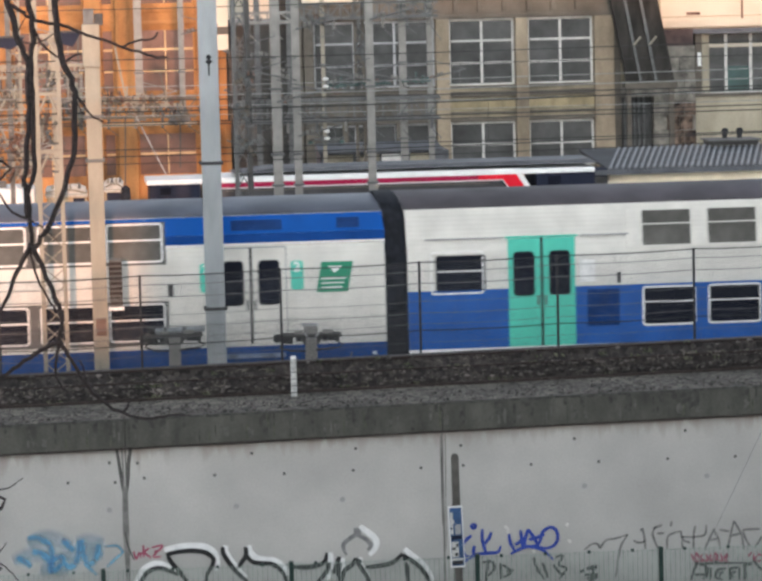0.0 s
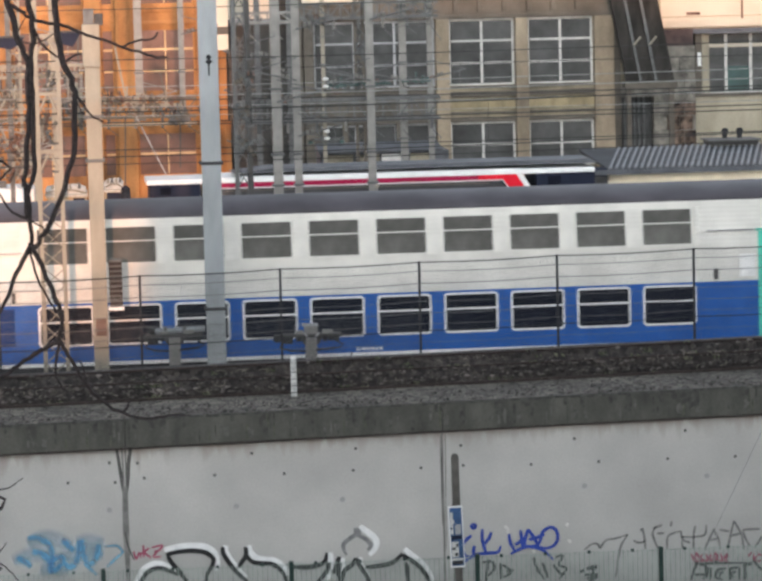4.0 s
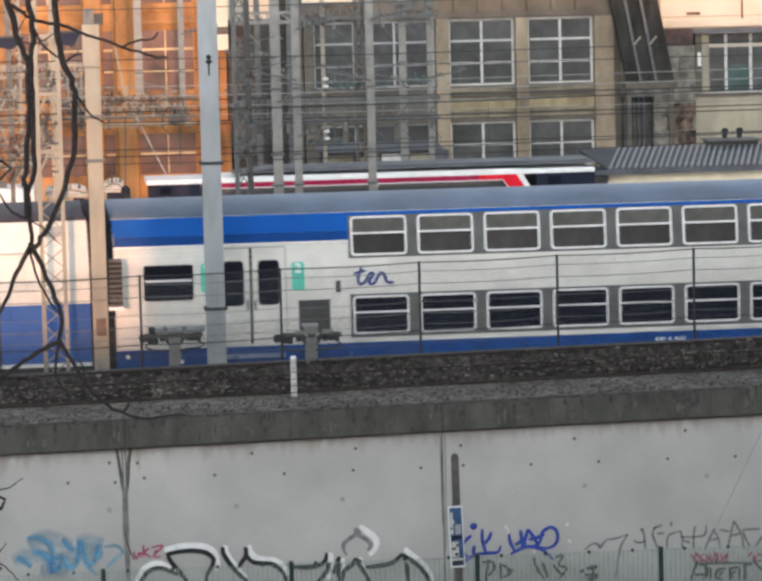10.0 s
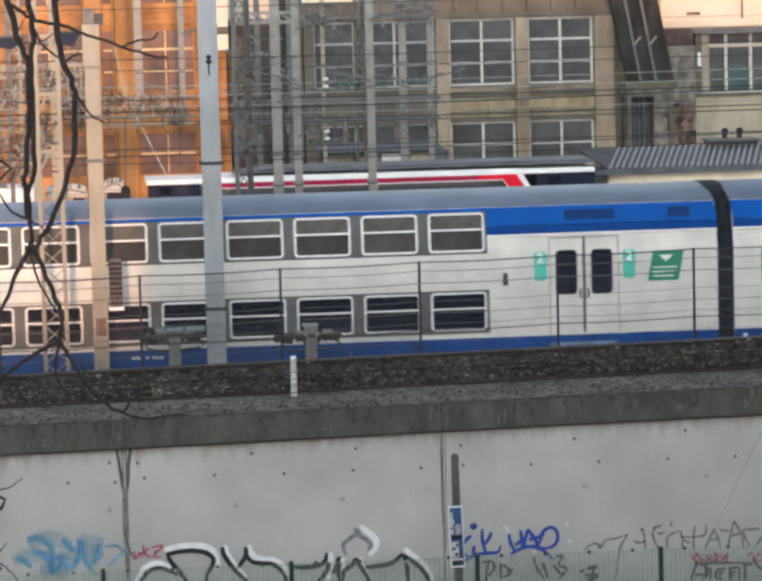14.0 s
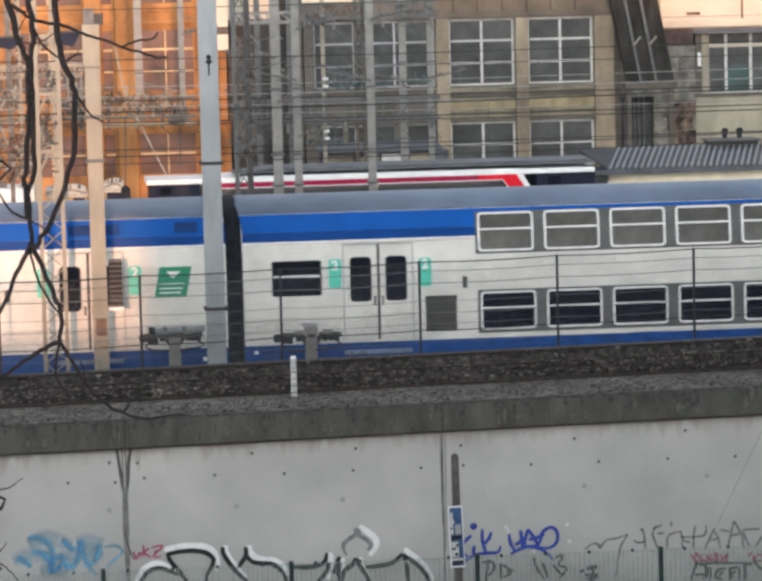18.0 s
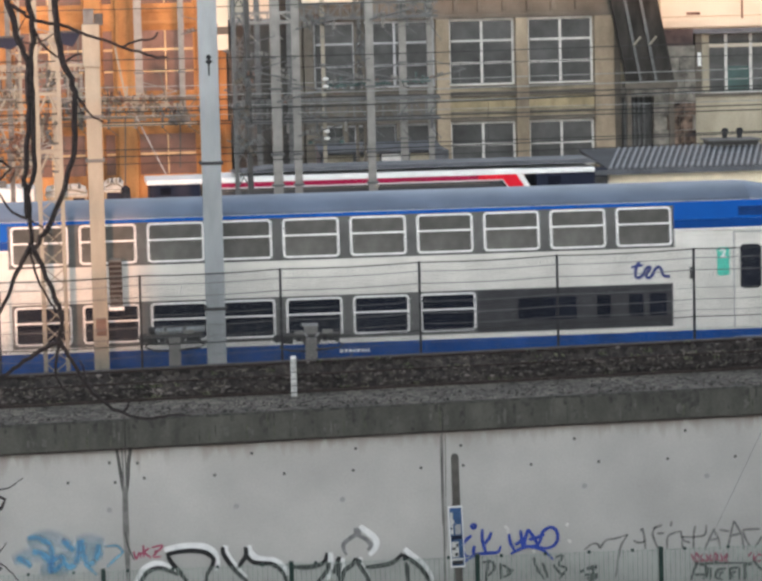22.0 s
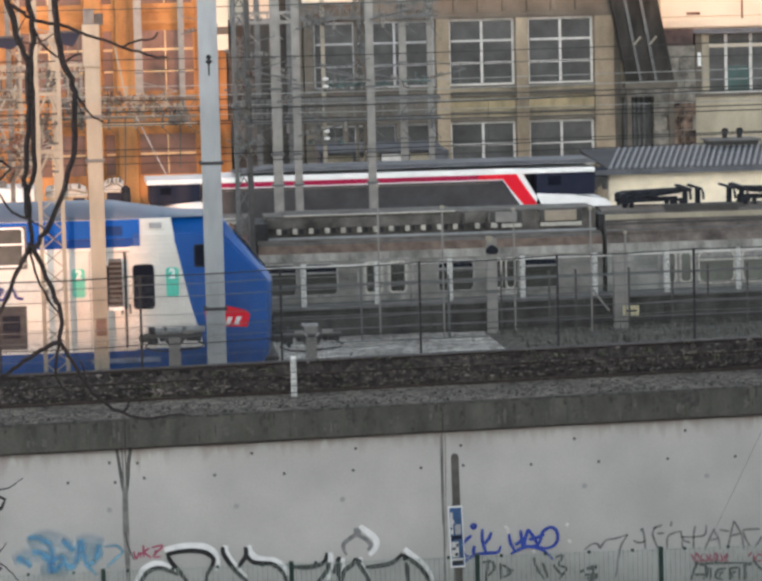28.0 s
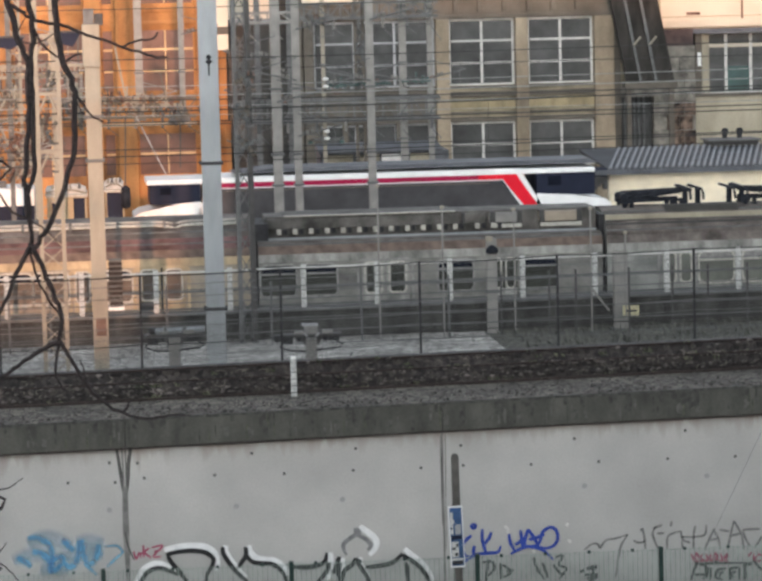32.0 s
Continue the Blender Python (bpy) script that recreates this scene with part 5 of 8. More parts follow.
# ---- stabled old steel train on the lower track ----
def old_train():
    y0, z0 = 12.0, -1.5
    gut = 2.09 - z0
    zc = 1.172 - z0
    cuts = (-18.0, 5.134, 14.512, 42.0)
    tops = (2.896 - z0, 2.289 - z0, 2.784 - z0)
    labels = ("unpainted ribbed steel suburban coach, stabled, with a sooty roof", "stabled steel motor coach with resistor banks on its roof", "stabled steel motor coach with a folded pantograph on its roof")
    wins = [5.713, 6.802, 12.758, 13.985, 10.467, 17.558, -1.258, -0.303, 18.76, 1.358, 4.636]
    doors = [(7.946, 9.211), (1.98, 3.24), (0.3, 0.76), (16.094, 16.919), (11.419, 12.102)]
    n = 8
    for i in range(3):
        a, b, ztop = cuts[i] + 0.06, cuts[i + 1] - 0.06, tops[i]
        t = thing("old_coach", (0, y0, z0), labels[i], "train coach", "stabled coaches")
        half = [(0.0, 0.75), (0.0, gut)] + [(1.4 * (1 - math.cos(radians(90 * k / n))), gut + (ztop - gut) * math.sin(radians(90 * k / n))) for k in range(1, n + 1)]
        full = half + [(2.8 - y, z) for y, z in half[-2::-1]]
        part("body", sweep(bmesh.new(), full, a, b), (M_OLDT, M_OLDG, M_OLDL)[i], t)
        part("roof", skin(bmesh.new(), [p for p in full if p[1] >= gut], a, b, 0.015), M_OLDR, t, "brown-grey sooty roof", True)
        for k in (2, 4, 6):
            y, z = half[k]
            part("roof_seam", B(a, b, y - 0.02, y + 0.03, z, z + 0.04), M_STEELD, t)
        part("gutter_line", B(a, b, -0.03, 0.02, gut - 0.2, gut + 0.02), M_GUT if i < 2 else M_OLDR, t, "dull brown gutter line" if i < 2 else "brown-grey gutter line")
        part("cream_line", B(a, b, -0.012, 0.02, gut - 0.42, gut - 0.205), (M_OLDW, M_OLDC, M_OLDC)[i], t)
        if i < 2:
            part("gangway", B(b - 0.03, b + 0.42, 0.3, 2.5, 0.6, (2.694 if i == 0 else 2.654) - z0), M_BLACK, t)
        part("underframe", B(a + 0.15, b - 0.15, 0.1, 2.7, 0.15, 0.8), M_BLACK, t)
        for x in wins:
            if a < x - 0.5 and x + 0.5 < b:
                f = part("window", ring(bmesh.new(), 1.02, 0.92, 0.2, 0.05, -0.035, 0.02), M_OLDF if i == 1 else M_OLDI, t)
                f.location = (x, 0, zc)
                part("pane", plate(bmesh.new(), rounded(0.95, 0.85, 0.16), -0.02, 0.01), (M_PANEW, M_PANEO, M_PANEL)[i], f)
                part("vent_flap", B(-0.44, 0.44, -0.028, 0.0, 0.2, 0.4), M_PANE if i < 2 else M_OLDF, f)
                part("sill_bar", B(-0.5, 0.5, -0.04, 0.0, -0.44, -0.38), M_OLDI if i != 1 else M_OLDF, f)
                part("vent_bar", B(-0.47, 0.47, -0.042, 0.0, 0.165, 0.215, bev=0.01), M_OLDF if i == 1 else M_OLDI, f)
                if i == 2:
                    part("guard_bar", B(-0.46, 0.46, -0.045, -0.02, -0.12, -0.09), M_OLDF, f)
        for q, r in doors:
            if a < q and r < b:
                for q0, q1 in ((q, (q + r) / 2 - 0.02), ((q + r) / 2 + 0.02, r)) if r - q > 0.6 else ((q, r),):
                    d = part("door_leaf", B(q0, q1, -0.02, 0.02, 0.85, gut - 0.43, bev=0.01), (M_OLDW, M_OLDC, M_OLDC)[i], t)
                    part("kick_plate", B(q0 + 0.04, q1 - 0.04, -0.03, 0.0, 0.95, 1.25, bev=0.01), M_OLDF, d)
                    part("door_rim", ring(bmesh.new(), min(0.5, q1 - q0 - 0.04), 0.86, 0.12, 0.05, -0.032, 0.0), M_OLDI, d).location = ((q0 + q1) / 2, 0, zc + 0.02)
                    part("door_glass", B((q0 + q1) / 2 - 0.18, (q0 + q1) / 2 + 0.18, -0.026, 0.0, zc - 0.38, zc + 0.42, bev=0.015), (M_PANEW, M_PANEO, M_PANEL)[i], d)
                    if i == 0 and q0 == 1.98:                # the open leaf shows its long glass
                        part("long_glass", B(q0 + 0.08, q1 - 0.1, -0.036, 0.0, 0.98, zc - 0.42, bev=0.01), M_TGLASS, d)
                        part("door_gap", B(q1, q1 + 0.05, -0.03, 0.0, 0.86, gut - 0.44), M_BLACK, d)
                part("door_arch", ring(bmesh.new(), r - q + 0.26, gut - 1.2, 0.14, 0.05 if i else 0.08, -0.03, 0.01), M_OLDF if i else M_OLDW, t).location = ((q + r) / 2, 0, 0.8 + (gut - 1.2) / 2)
        if i == 0:
            part("roof_side", skin(bmesh.new(), [p for p in half if gut <= p[1] <= 2.46 - z0], a, b, 0.02), M_MAUVE, t, "faded red-brown strip above the gutter")
            for yy, zz, rr in ((0.42, 2.735 - z0, 0.045), (0.6, 2.82 - z0, 0.03)):
                duct = part("roof_duct", tube(bmesh.new(), [(a, yy, zz), (1.0, yy, zz), (2.55, yy, zz), (2.85, yy, zz - 0.03), (3.03, yy, zz - 0.1), (3.2, yy, zz - 0.02), (3.45, yy, zz), (b - 0.3, yy, zz)], rr, 6), M_OLDI, t, "pale cable duct along the roof")
                for k in range(9):
                    x = -6.0 + 1.25 * k
                    part("duct_clip", B(x - 0.04, x + 0.04, yy - 0.05, yy + 0.1, zz - 0.14, zz + 0.04, bev=0.01), M_STEELD, duct)
        if i == 1:
            zl, zh = 2.385 - z0, 2.845 - z0
            case = part("roof_casing", B(a + 0.25, b - 0.05, 0.62, 2.2, gut + 0.1, zh, bev=0.03), M_OLDN, t, "olive-grey casing along the roof")
            part("cover_strip", B(a + 0.75, 10.55, 0.56, 2.25, zh, zh + 0.025, bev=0.01), M_OLDN, case)
            part("cover_edge", B(a + 0.75, 10.55, 0.5, 0.555, zh - 0.01, zh + 0.03, bev=0.01), M_OLDI, case)
            # black strip put in for the shade beneath the roof gear
            part("cable_tray", B(a + 0.1, b - 0.1, 0.3, 0.37, zl - 0.27, zl - 0.17), M_BLACK, case)
            part("gear_rail", B(a + 0.1, b - 0.1, 0.38, 0.44, zl - 0.16, zl - 0.1), M_STEEL, case)
            part("gear_rail", B(a + 0.1, b - 0.1, 0.40, 0.44, zl - 0.32, zl - 0.28), M_STEELR, case)
            for g0, g1, m in ((5.452, 10.638, M_OLDN), (10.8, 11.4, M_OLDN), (11.488, 12.371, M_STEELR), (12.823, 14.0, M_OLDT)):
                gear = part("resistor_bank", B(g0, g1, 0.5, 0.7, zl + 0.12, zh - 0.06, bev=0.03), m, t, "sooty resistor bank on the roof")
                k = max(2, int((g1 - g0) / 0.4315))
                if g0 > 11:
                    part("base_line", B(g0 + 0.03, g1 - 0.03, 0.42, 0.52, zl - 0.01, zl + 0.09, bev=0.01), M_OLDI, gear)
                    for x in (g0 + 0.08, g1 - 0.08):
                        part("corner_bar", B(x - 0.07, x + 0.07, 0.46, 0.72, zl + 0.1, zh - 0.02, bev=0.02), M_VENT, gear)
                    continue
                for j in range(k):
                    x = g0 + 0.34 + j * 0.4315
                    part("insulator", B(x - 0.06, x + 0.06, 0.4, 0.52, zl - 0.01, zl + 0.13, bev=0.02), M_OLDI, gear)
                    part("spacer", B(x + 0.11, x + 0.22, 0.4, 0.52, zl - 0.01, zl + 0.13), M_BLACK, gear)
                    if j % 2 == 0:
                        part("hanger", B(x + 0.15, x + 0.19, 0.38, 0.44, zl - 0.34, zl - 0.1), M_STEEL, gear)
                part("end_plate", B(g0 - 0.06, g0, 0.46, 0.72, zl + 0.05, zh - 0.04), M_VENT, gear)
        if i == 2:
            part("roof_strip", B(a, b, 0.18, 0.24, gut + 0.42, gut + 0.56), M_CREAM, t, "cream strip along the roof edge")
            part("roof_strip", B(a, b, 0.1, 0.16, gut + 0.2, gut + 0.34), M_VENT, t)
            for j in range(14):
                part("comb_insulator", B(a + 0.02 + 0.075 * j, a + 0.05 + 0.075 * j, 0.02, 0.1, gut + 0.02, gut + 0.16), M_OLDI, t)
            part("roof_box", B(16.3, 18.3, 0.55, 1.0, ztop - 0.16, ztop + 0.05, bev=0.03), M_LINK, t, "dark low box on the roof")
            for x, sgn in ((15.13, 1), (20.3, -1)):
                pantograph(t, x, sgn, ztop)


def pantograph(t, x, sgn, zr):
    """Folded pantograph on its insulators; the collector head lies at the far end of the arms."""
    X = lambda d: x + sgn * d
    pan = part("pantograph_frame", beam(bmesh.new(), (X(0.0), 1.0, zr + 0.14), (X(1.75), 1.0, zr + 0.16), 0.07), M_RUBBER, t, "black folded pantograph")
    part("frame_bar", beam(bmesh.new(), (X(0.0), 1.8, zr + 0.14), (X(1.75), 1.8, zr + 0.16), 0.07), M_RUBBER, pan)
    for d in (0.12, 0.32, 1.45, 1.7):
        for y in (1.0, 1.8):
            part("insulator", tube(bmesh.new(), [(X(d), y, zr - 0.06 + 0.03 * k) for k in range(7)], [0.06, 0.09, 0.05, 0.09, 0.05, 0.09, 0.05], 8), M_RUBBER, pan)
    for y in (1.05, 1.75):
        part("lower_arm", beam(bmesh.new(), (X(0.1), y, zr + 0.18), (X(1.7), y * 0.6 + 0.56, zr + 0.36), 0.08), M_RUBBER, pan)
        part("upper_arm", beam(bmesh.new(), (X(0.15), y, zr + 0.34), (X(1.9), y * 0.8 + 0.28, zr + 0.4), 0.09), M_RUBBER, pan)
        part("spring", tube(bmesh.new(), [(X(0.0), y, zr + 0.26), (X(0.4), y, zr + 0.28)], 0.07, 8), M_RUBBER, pan)
    part("knee", B(min(X(0.05), X(0.22)), max(X(0.05), X(0.22)), 0.95, 1.85, zr + 0.16, zr + 0.36, bev=0.03), M_RUBBER, pan)
    head = part("collector_head", beam(bmesh.new(), (X(1.85), 0.55, zr + 0.44), (X(1.85), 2.25, zr + 0.44), 0.09), M_RUBBER, pan)
    for d in (1.8, 2.15):
        part("contact_strip", beam(bmesh.new(), (X(d), 0.5, zr + 0.46), (X(d), 2.3, zr + 0.46), 0.06), M_RUBBER, head)
        part("horn", tube(bmesh.new(), [(X(d), 0.5, zr + 0.46), (X(d), 0.3, zr + 0.38), (X(d), 0.22, zr + 0.2)], 0.035, 6), M_RUBBER, head)
        part("post", B(min(X(d - 0.06), X(d + 0.06)), max(X(d - 0.06), X(d + 0.06)), 0.9, 1.1, zr + 0.02, zr + 0.44, bev=0.02), M_RUBBER, head)


old_train()


# ---- red and white train further back ----
def red_train():
    y0, z0 = 34.0, -1.5
    t = thing("express_railcar", (0, y0, z0), "white railcar with a red stripe round dark glass", "train coach", "stabled coaches")
    zt, zw = 2.822 - z0, 2.576 - z0
    zr, zg, zb = 2.395 - z0, 2.215 - z0, 1.097 - z0
    a, b, c = 4.613, 15.407, 16.354
    xl, xr = 2.915, 18.108
    part("body", plate(bmesh.new(), [(a - 0.3, 0.4), (c + 0.25, 0.4), (c + 0.1, zb - 0.05), (b + 0.12, zw), (a + 0.32, zw), (a - 0.05, zb)], 0.0, 2.8), M_CRISP, t)
    part("roof", plate(bmesh.new(), [(5.831, zw + 0.1), (18.301, zw + 0.1), (18.05, zt), (7.137, zt)], 0.35, 2.5), M_SLATE, t, "dark slate-grey roof")
    part("white_line", B(xl, xr, -0.03, 2.6, zr, zw - 0.02, bev=0.02), M_CRISP, t, "white line under the roof")
    bx = b - 1.3
    part("red_stripe", plate(bmesh.new(), [(bx, zr - 0.003), (b, zr - 0.003), (c - 0.02, zb - 0.05), (c - 0.46, zb - 0.05), (b - 0.46, zg + 0.02), (bx, zg + 0.02)], -0.025, 0.01), M_RED, t, "bright red slanted stripe")
    part("crimson_stripe", plate(bmesh.new(), [(a + 0.5, zr - 0.003), (bx - 0.003, zr - 0.003), (bx - 0.003, zg + 0.02), (a + 0.75, zg + 0.02), (a + 0.55, zb + 0.3), (a + 0.2, zb + 0.3)], -0.025, 0.01), M_CRIM, t, "crimson stripe over the glass")
    part("glass_band", plate(bmesh.new(), [(a + 0.76, zg - 0.02), (b - 0.46, zg - 0.02), (c - 0.46, zb - 0.3), (a + 0.3, zb - 0.3)], -0.02, 0.01), M_TGLASS, t, "dark tinted glass band")
    part("glass_trim", B(a + 0.9, b - 0.9, -0.03, 0.0, zg - 0.11, zg - 0.07), M_TAND, t)
    for q0, q1, z1, zn in ((c - 0.25, xr, 1.855 - z0, 1.326 - z0), (xl + 0.1, a + 0.1, 1.942 - z0, 1.338 - z0)):
        w = part("cab_side", B(q0, q1, 0.02, 2.6, z1 - 0.22, zr - 0.002, bev=0.02), M_NAVY, t, "near-black blue cab side")
        part("pane", B(q0 + (q1 - q0) * 0.2, q0 + (q1 - q0) * 0.42, -0.02, 0.05, z1 + 0.12, zr - 0.1), M_PANE, w)
        s = 1 if q0 > 5 else -1
        e = q1 if s > 0 else q0
        o = q0 if s > 0 else q1
        part("nose", plate(bmesh.new(), [(o, 0.4), (e + s * 0.5, 0.4), (e + s * 0.55, zn + 0.02), (e + s * 0.35, zn + 0.14), (e - s * 0.9, z1 - 0.2), (o, z1 - 0.14)], 0.0, 2.7), M_CRISP, t, "white sloping nose")
    part("underframe", B(xl, xr, 0.2, 2.6, 0.0, 0.4), M_BLACK, t)


red_train()


def white_van(x0, x1, za, zb, y, name, label, m, cat):
    """Box-bodied vehicle top seen over the roofs of the trains."""
    t = thing(name, ((x0 + x1) / 2, y, -1.5), label, cat)
    w = (x1 - x0) / 2
    part("body", B(-w, w, 0, 2.4, 0.5, zb + 1.5, bev=0.12), m, t)
    part("lower_side", B(-w * 0.98, w * 0.98, -0.012, 0.05, 0.6, za + 1.75), M_NAVY, t, "navy lower side")
    for k in range(5):
        part("roof_hatch", B(-w * 0.8 + k * w * 0.34, -w * 0.8 + k * w * 0.34 + w * 0.22, 0.3, 0.9, zb + 1.48, zb + 1.56 + 0.07 * (k % 3), bev=0.02), M_FRAME if k % 2 else M_STEELD, t)
    for sx in (-0.6, 0.6):
        bm = bmesh.new()
        bmesh.ops.create_cone(bm, cap_ends=True, segments=18, radius1=0.45, radius2=0.45, depth=2.3, matrix=Matrix.Translation((sx * w, 1.2, 0.45)) @ Matrix.Rotation(radians(90), 4, "X"))
        part("wheel_pair", bm, M_RUBBER, t)


white_van(-2.908, -0.807, 1.665, 2.501, 33.0, "coach_bus", "pale grey bus body lit by the low sun", M_FRAME, "bus")


def shunter(x0, x1, zr, zt, y, panes, label):
    """End of a small works vehicle: body, pale rounded roof tank and side panes."""
    t = thing("works_vehicle", ((x0 + x1) / 2, y, -1.5), label, "rail vehicle", "works vehicles")
    w, h = (x1 - x0) / 2, zr + 1.5
    part("body", B(-w, w, 0, 2.3, 0.5, h, bev=0.05), M_OLDW, t, "tan side lit by the low sun")
    r = (zt - zr) * 0.45
    part("roof_tank", tube(bmesh.new(), [(-w - 0.02, 0.5, h + 0.1), (-w + 0.05, 0.5, h + 0.12), (-w * 0.4, 0.5, h + 0.13), (w * 0.6, 0.5, h + 0.14), (w - 0.02, 0.5, h + 0.12)], [r * 0.5, r * 0.85, r, r, r * 0.6], 12), M_MUNT, t, "white rounded roof tank", True)
    part("roof_edge", B(-w - 0.04, w + 0.04, -0.06, 2.36, h - 0.06, h + 0.03, bev=0.02), M_OLDI, t)
    for k in range(4):
        x = -w * 0.7 + k * w * 0.45
        part("valve", tube(bmesh.new(), [(x, 0.2, h + r), (x, 0.2, h + r + 0.14 + 0.05 * (k % 2))], [0.05, 0.03], 8), (M_STEELP, M_STEELD)[k % 2], t)
    part("roof_pipe", tube(bmesh.new(), [(-w, 0.1, h + 0.1), (-w * 0.3, 0.06, h + r * 0.9), (w * 0.4, 0.06, h + r * 0.8), (w, 0.1, h + 0.05)], 0.03, 6), M_STEELP, t)
    for a, b, za, zb in panes:
        f = part("window", B(a - t.location.x, b - t.location.x, -0.03, 0.02, za + 1.5, zb + 1.5, bev=0.01), M_OLDW, t)
        part("pane", B(a - t.location.x + 0.04, b - t.location.x - 0.04, -0.045, 0.0, za + 1.54, zb + 1.46), M_NAVY, f)
    part("underframe", B(-w, w, 0.2, 2.1, 0.0, 0.5), M_BLACK, t)
    return t


shunter(-0.42, 0.88, 2.28, 2.74, 32.0, ((0.4, 0.86, 1.42, 2.23), (-0.3, 0.1, 1.5, 2.1)), "small tan works vehicle with a white roof tank")
navy_cab = shunter(1.5, 2.1, 2.4, 2.93, 32.0, ((1.5, 2.09, 1.45, 2.37),), "small navy works vehicle with a pale domed tank")
part("hose_drum", tube(bmesh.new(), [(0.36, -0.1, 3.3 + q) for q in (0.0, 0.06, 0.35, 0.66, 0.75)], [0.08, 0.15, 0.16, 0.15, 0.06], 12), M_RUBBER, navy_cab, "dark upright hose drum", True)


# ---- depot building at the back ----
BY = 58.0


def grid_window(wall, x0, x1, z0, z1, cols, rows, y, glass=None, bars=None, frame_mat=None, thin=0.05):
    """Factory glazing: panes in a chalky frame."""
    f = part("window", box(box(box(box(bmesh.new(), x0, x1, y - 0.03, y + 0.08, z0, z0 + 0.07), x0, x1, y - 0.03, y + 0.08, z1 - 0.1, z1), x0, x0 + 0.07, y - 0.03, y + 0.08, z0, z1), x1 - 0.1, x1, y - 0.03, y + 0.08, z0, z1), frame_mat or bars or M_MUNT, wall)
    for c in range(cols):
        for r in range(rows):
            a, b = x0 + c * (x1 - x0) / cols, x0 + (c + 1) * (x1 - x0) / cols
            e, g = z0 + r * (z1 - z0) / rows, z0 + (r + 1) * (z1 - z0) / rows
            part("pane", B(a + 0.03, b - 0.03, y + 0.02, y + 0.06, e + 0.03, g - 0.03), glass or M_SHOPG, f)
    for c in range(1, cols):
        x = x0 + c * (x1 - x0) / cols
        part("glazing_bar", B(x - thin, x + thin, y - 0.04, y + 0.05, z0 + 0.1, z1 - 0.1), bars or M_MUNT, f)
    for r in range(1, rows):
        z = z0 + r * (z1 - z0) / rows
        part("glazing_bar", B(x0 + 0.1, x1 - 0.1, y - 0.036, y + 0.05, z - 0.045, z + 0.045), bars or M_MUNT, f)
    return f


def depot():
    d = thing("depot_building", (0, 0, 0), "tan rendered depot with tall factory windows and pilasters", "building")
    xl, xr = 10.17, 23.163
    zs = [-1.5, 1.135, 3.057, 4.571, 7.326, 8.89]
    # solid strips of wall between the window rows
    part("wall", B(xl, xr, BY, BY + 0.5, zs[0], zs[1]), M_TAN, d)
    part("wall", B(15.727, xr, BY, BY + 0.5, zs[2], zs[3]), M_TAN, d)
    part("wall", B(xl, 15.727 - 0.003, BY, BY + 0.5, zs[2], zs[3]), M_TAND, d, "darker brown-grey wall")
    part("wall", B(xl, xr, BY, BY + 0.5, zs[4], zs[5]), M_TAND, d)
    for a, b in ((16.27, 19.0), (19.57, 22.32)):
        part("ochre_panel", B(a, b, BY - 0.06, BY - 0.003, 3.56, 4.03, bev=0.015), M_OCHRP, d, "ochre rendered panel under the windows")
    part("floor_slab", B(xl, xr, BY + 0.5, BY + 12, zs[2], zs[2] + 0.3), M_TAND, d)
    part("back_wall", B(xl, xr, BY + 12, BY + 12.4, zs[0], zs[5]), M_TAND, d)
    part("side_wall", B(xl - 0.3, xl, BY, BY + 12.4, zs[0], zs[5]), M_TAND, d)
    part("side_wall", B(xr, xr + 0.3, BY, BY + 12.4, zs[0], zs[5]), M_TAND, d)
    part("roof", B(xl - 0.4, xr + 0.4, BY - 0.3, BY + 12.6, zs[5], zs[5] + 0.3), M_SLATE, d)
    for z, h, o in ((4.208, 0.22, 0.22), (3.421, 0.1, 0.1), (4.51, 0.1, 0.14), (3.138, 0.14, 0.12), (7.407, 0.16, 0.16)):
        part("string_course", B(xl, xr, BY - o, BY - 0.003, z - h / 2, z + h / 2, bev=0.02), M_TAND, d)
    piers = [(15.686, 16.254), (19.022, 19.553), (22.335, 23.156), (10.213, 10.615)]
    for i, (a, b) in enumerate(piers):
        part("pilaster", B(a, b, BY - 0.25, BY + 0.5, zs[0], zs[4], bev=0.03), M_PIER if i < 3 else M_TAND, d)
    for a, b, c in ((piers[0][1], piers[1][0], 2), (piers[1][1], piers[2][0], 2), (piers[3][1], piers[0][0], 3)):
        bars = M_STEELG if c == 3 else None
        grid_window(d, a + 0.02, b - 0.02, zs[3], zs[4], c, 3, BY + 0.15, None, bars)
        grid_window(d, a + 0.02, b - 0.02, zs[1], zs[2], c, 2, BY + 0.15, None, bars)
    for x in (14.1, 15.441, 10.721, 11.872):
        part("pilaster", B(x - 0.12, x + 0.12, BY - 0.1, BY + 0.1, zs[1], zs[2]), M_TAND, d)
    # red-brown tiles under the eaves
    for k in range(9):
        x = 10.53 + k * 0.2
        part("eave_tile", B(x, x + 0.17, BY - 0.42, BY - 0.2, 7.423, 7.901, bev=0.02), M_TAND, d)
    for k in range(10):
        x = 12.345 + k * 1.02
        part("eave_bracket", B(x, x + 0.22, BY - 0.4, BY - 0.18, 7.624, 8.103, bev=0.02), M_TAND, d)
    part("roof_edge", B(xl, 12.45, BY - 0.55, BY - 0.2, 8.079, 8.378), M_PEACH, d)


depot()


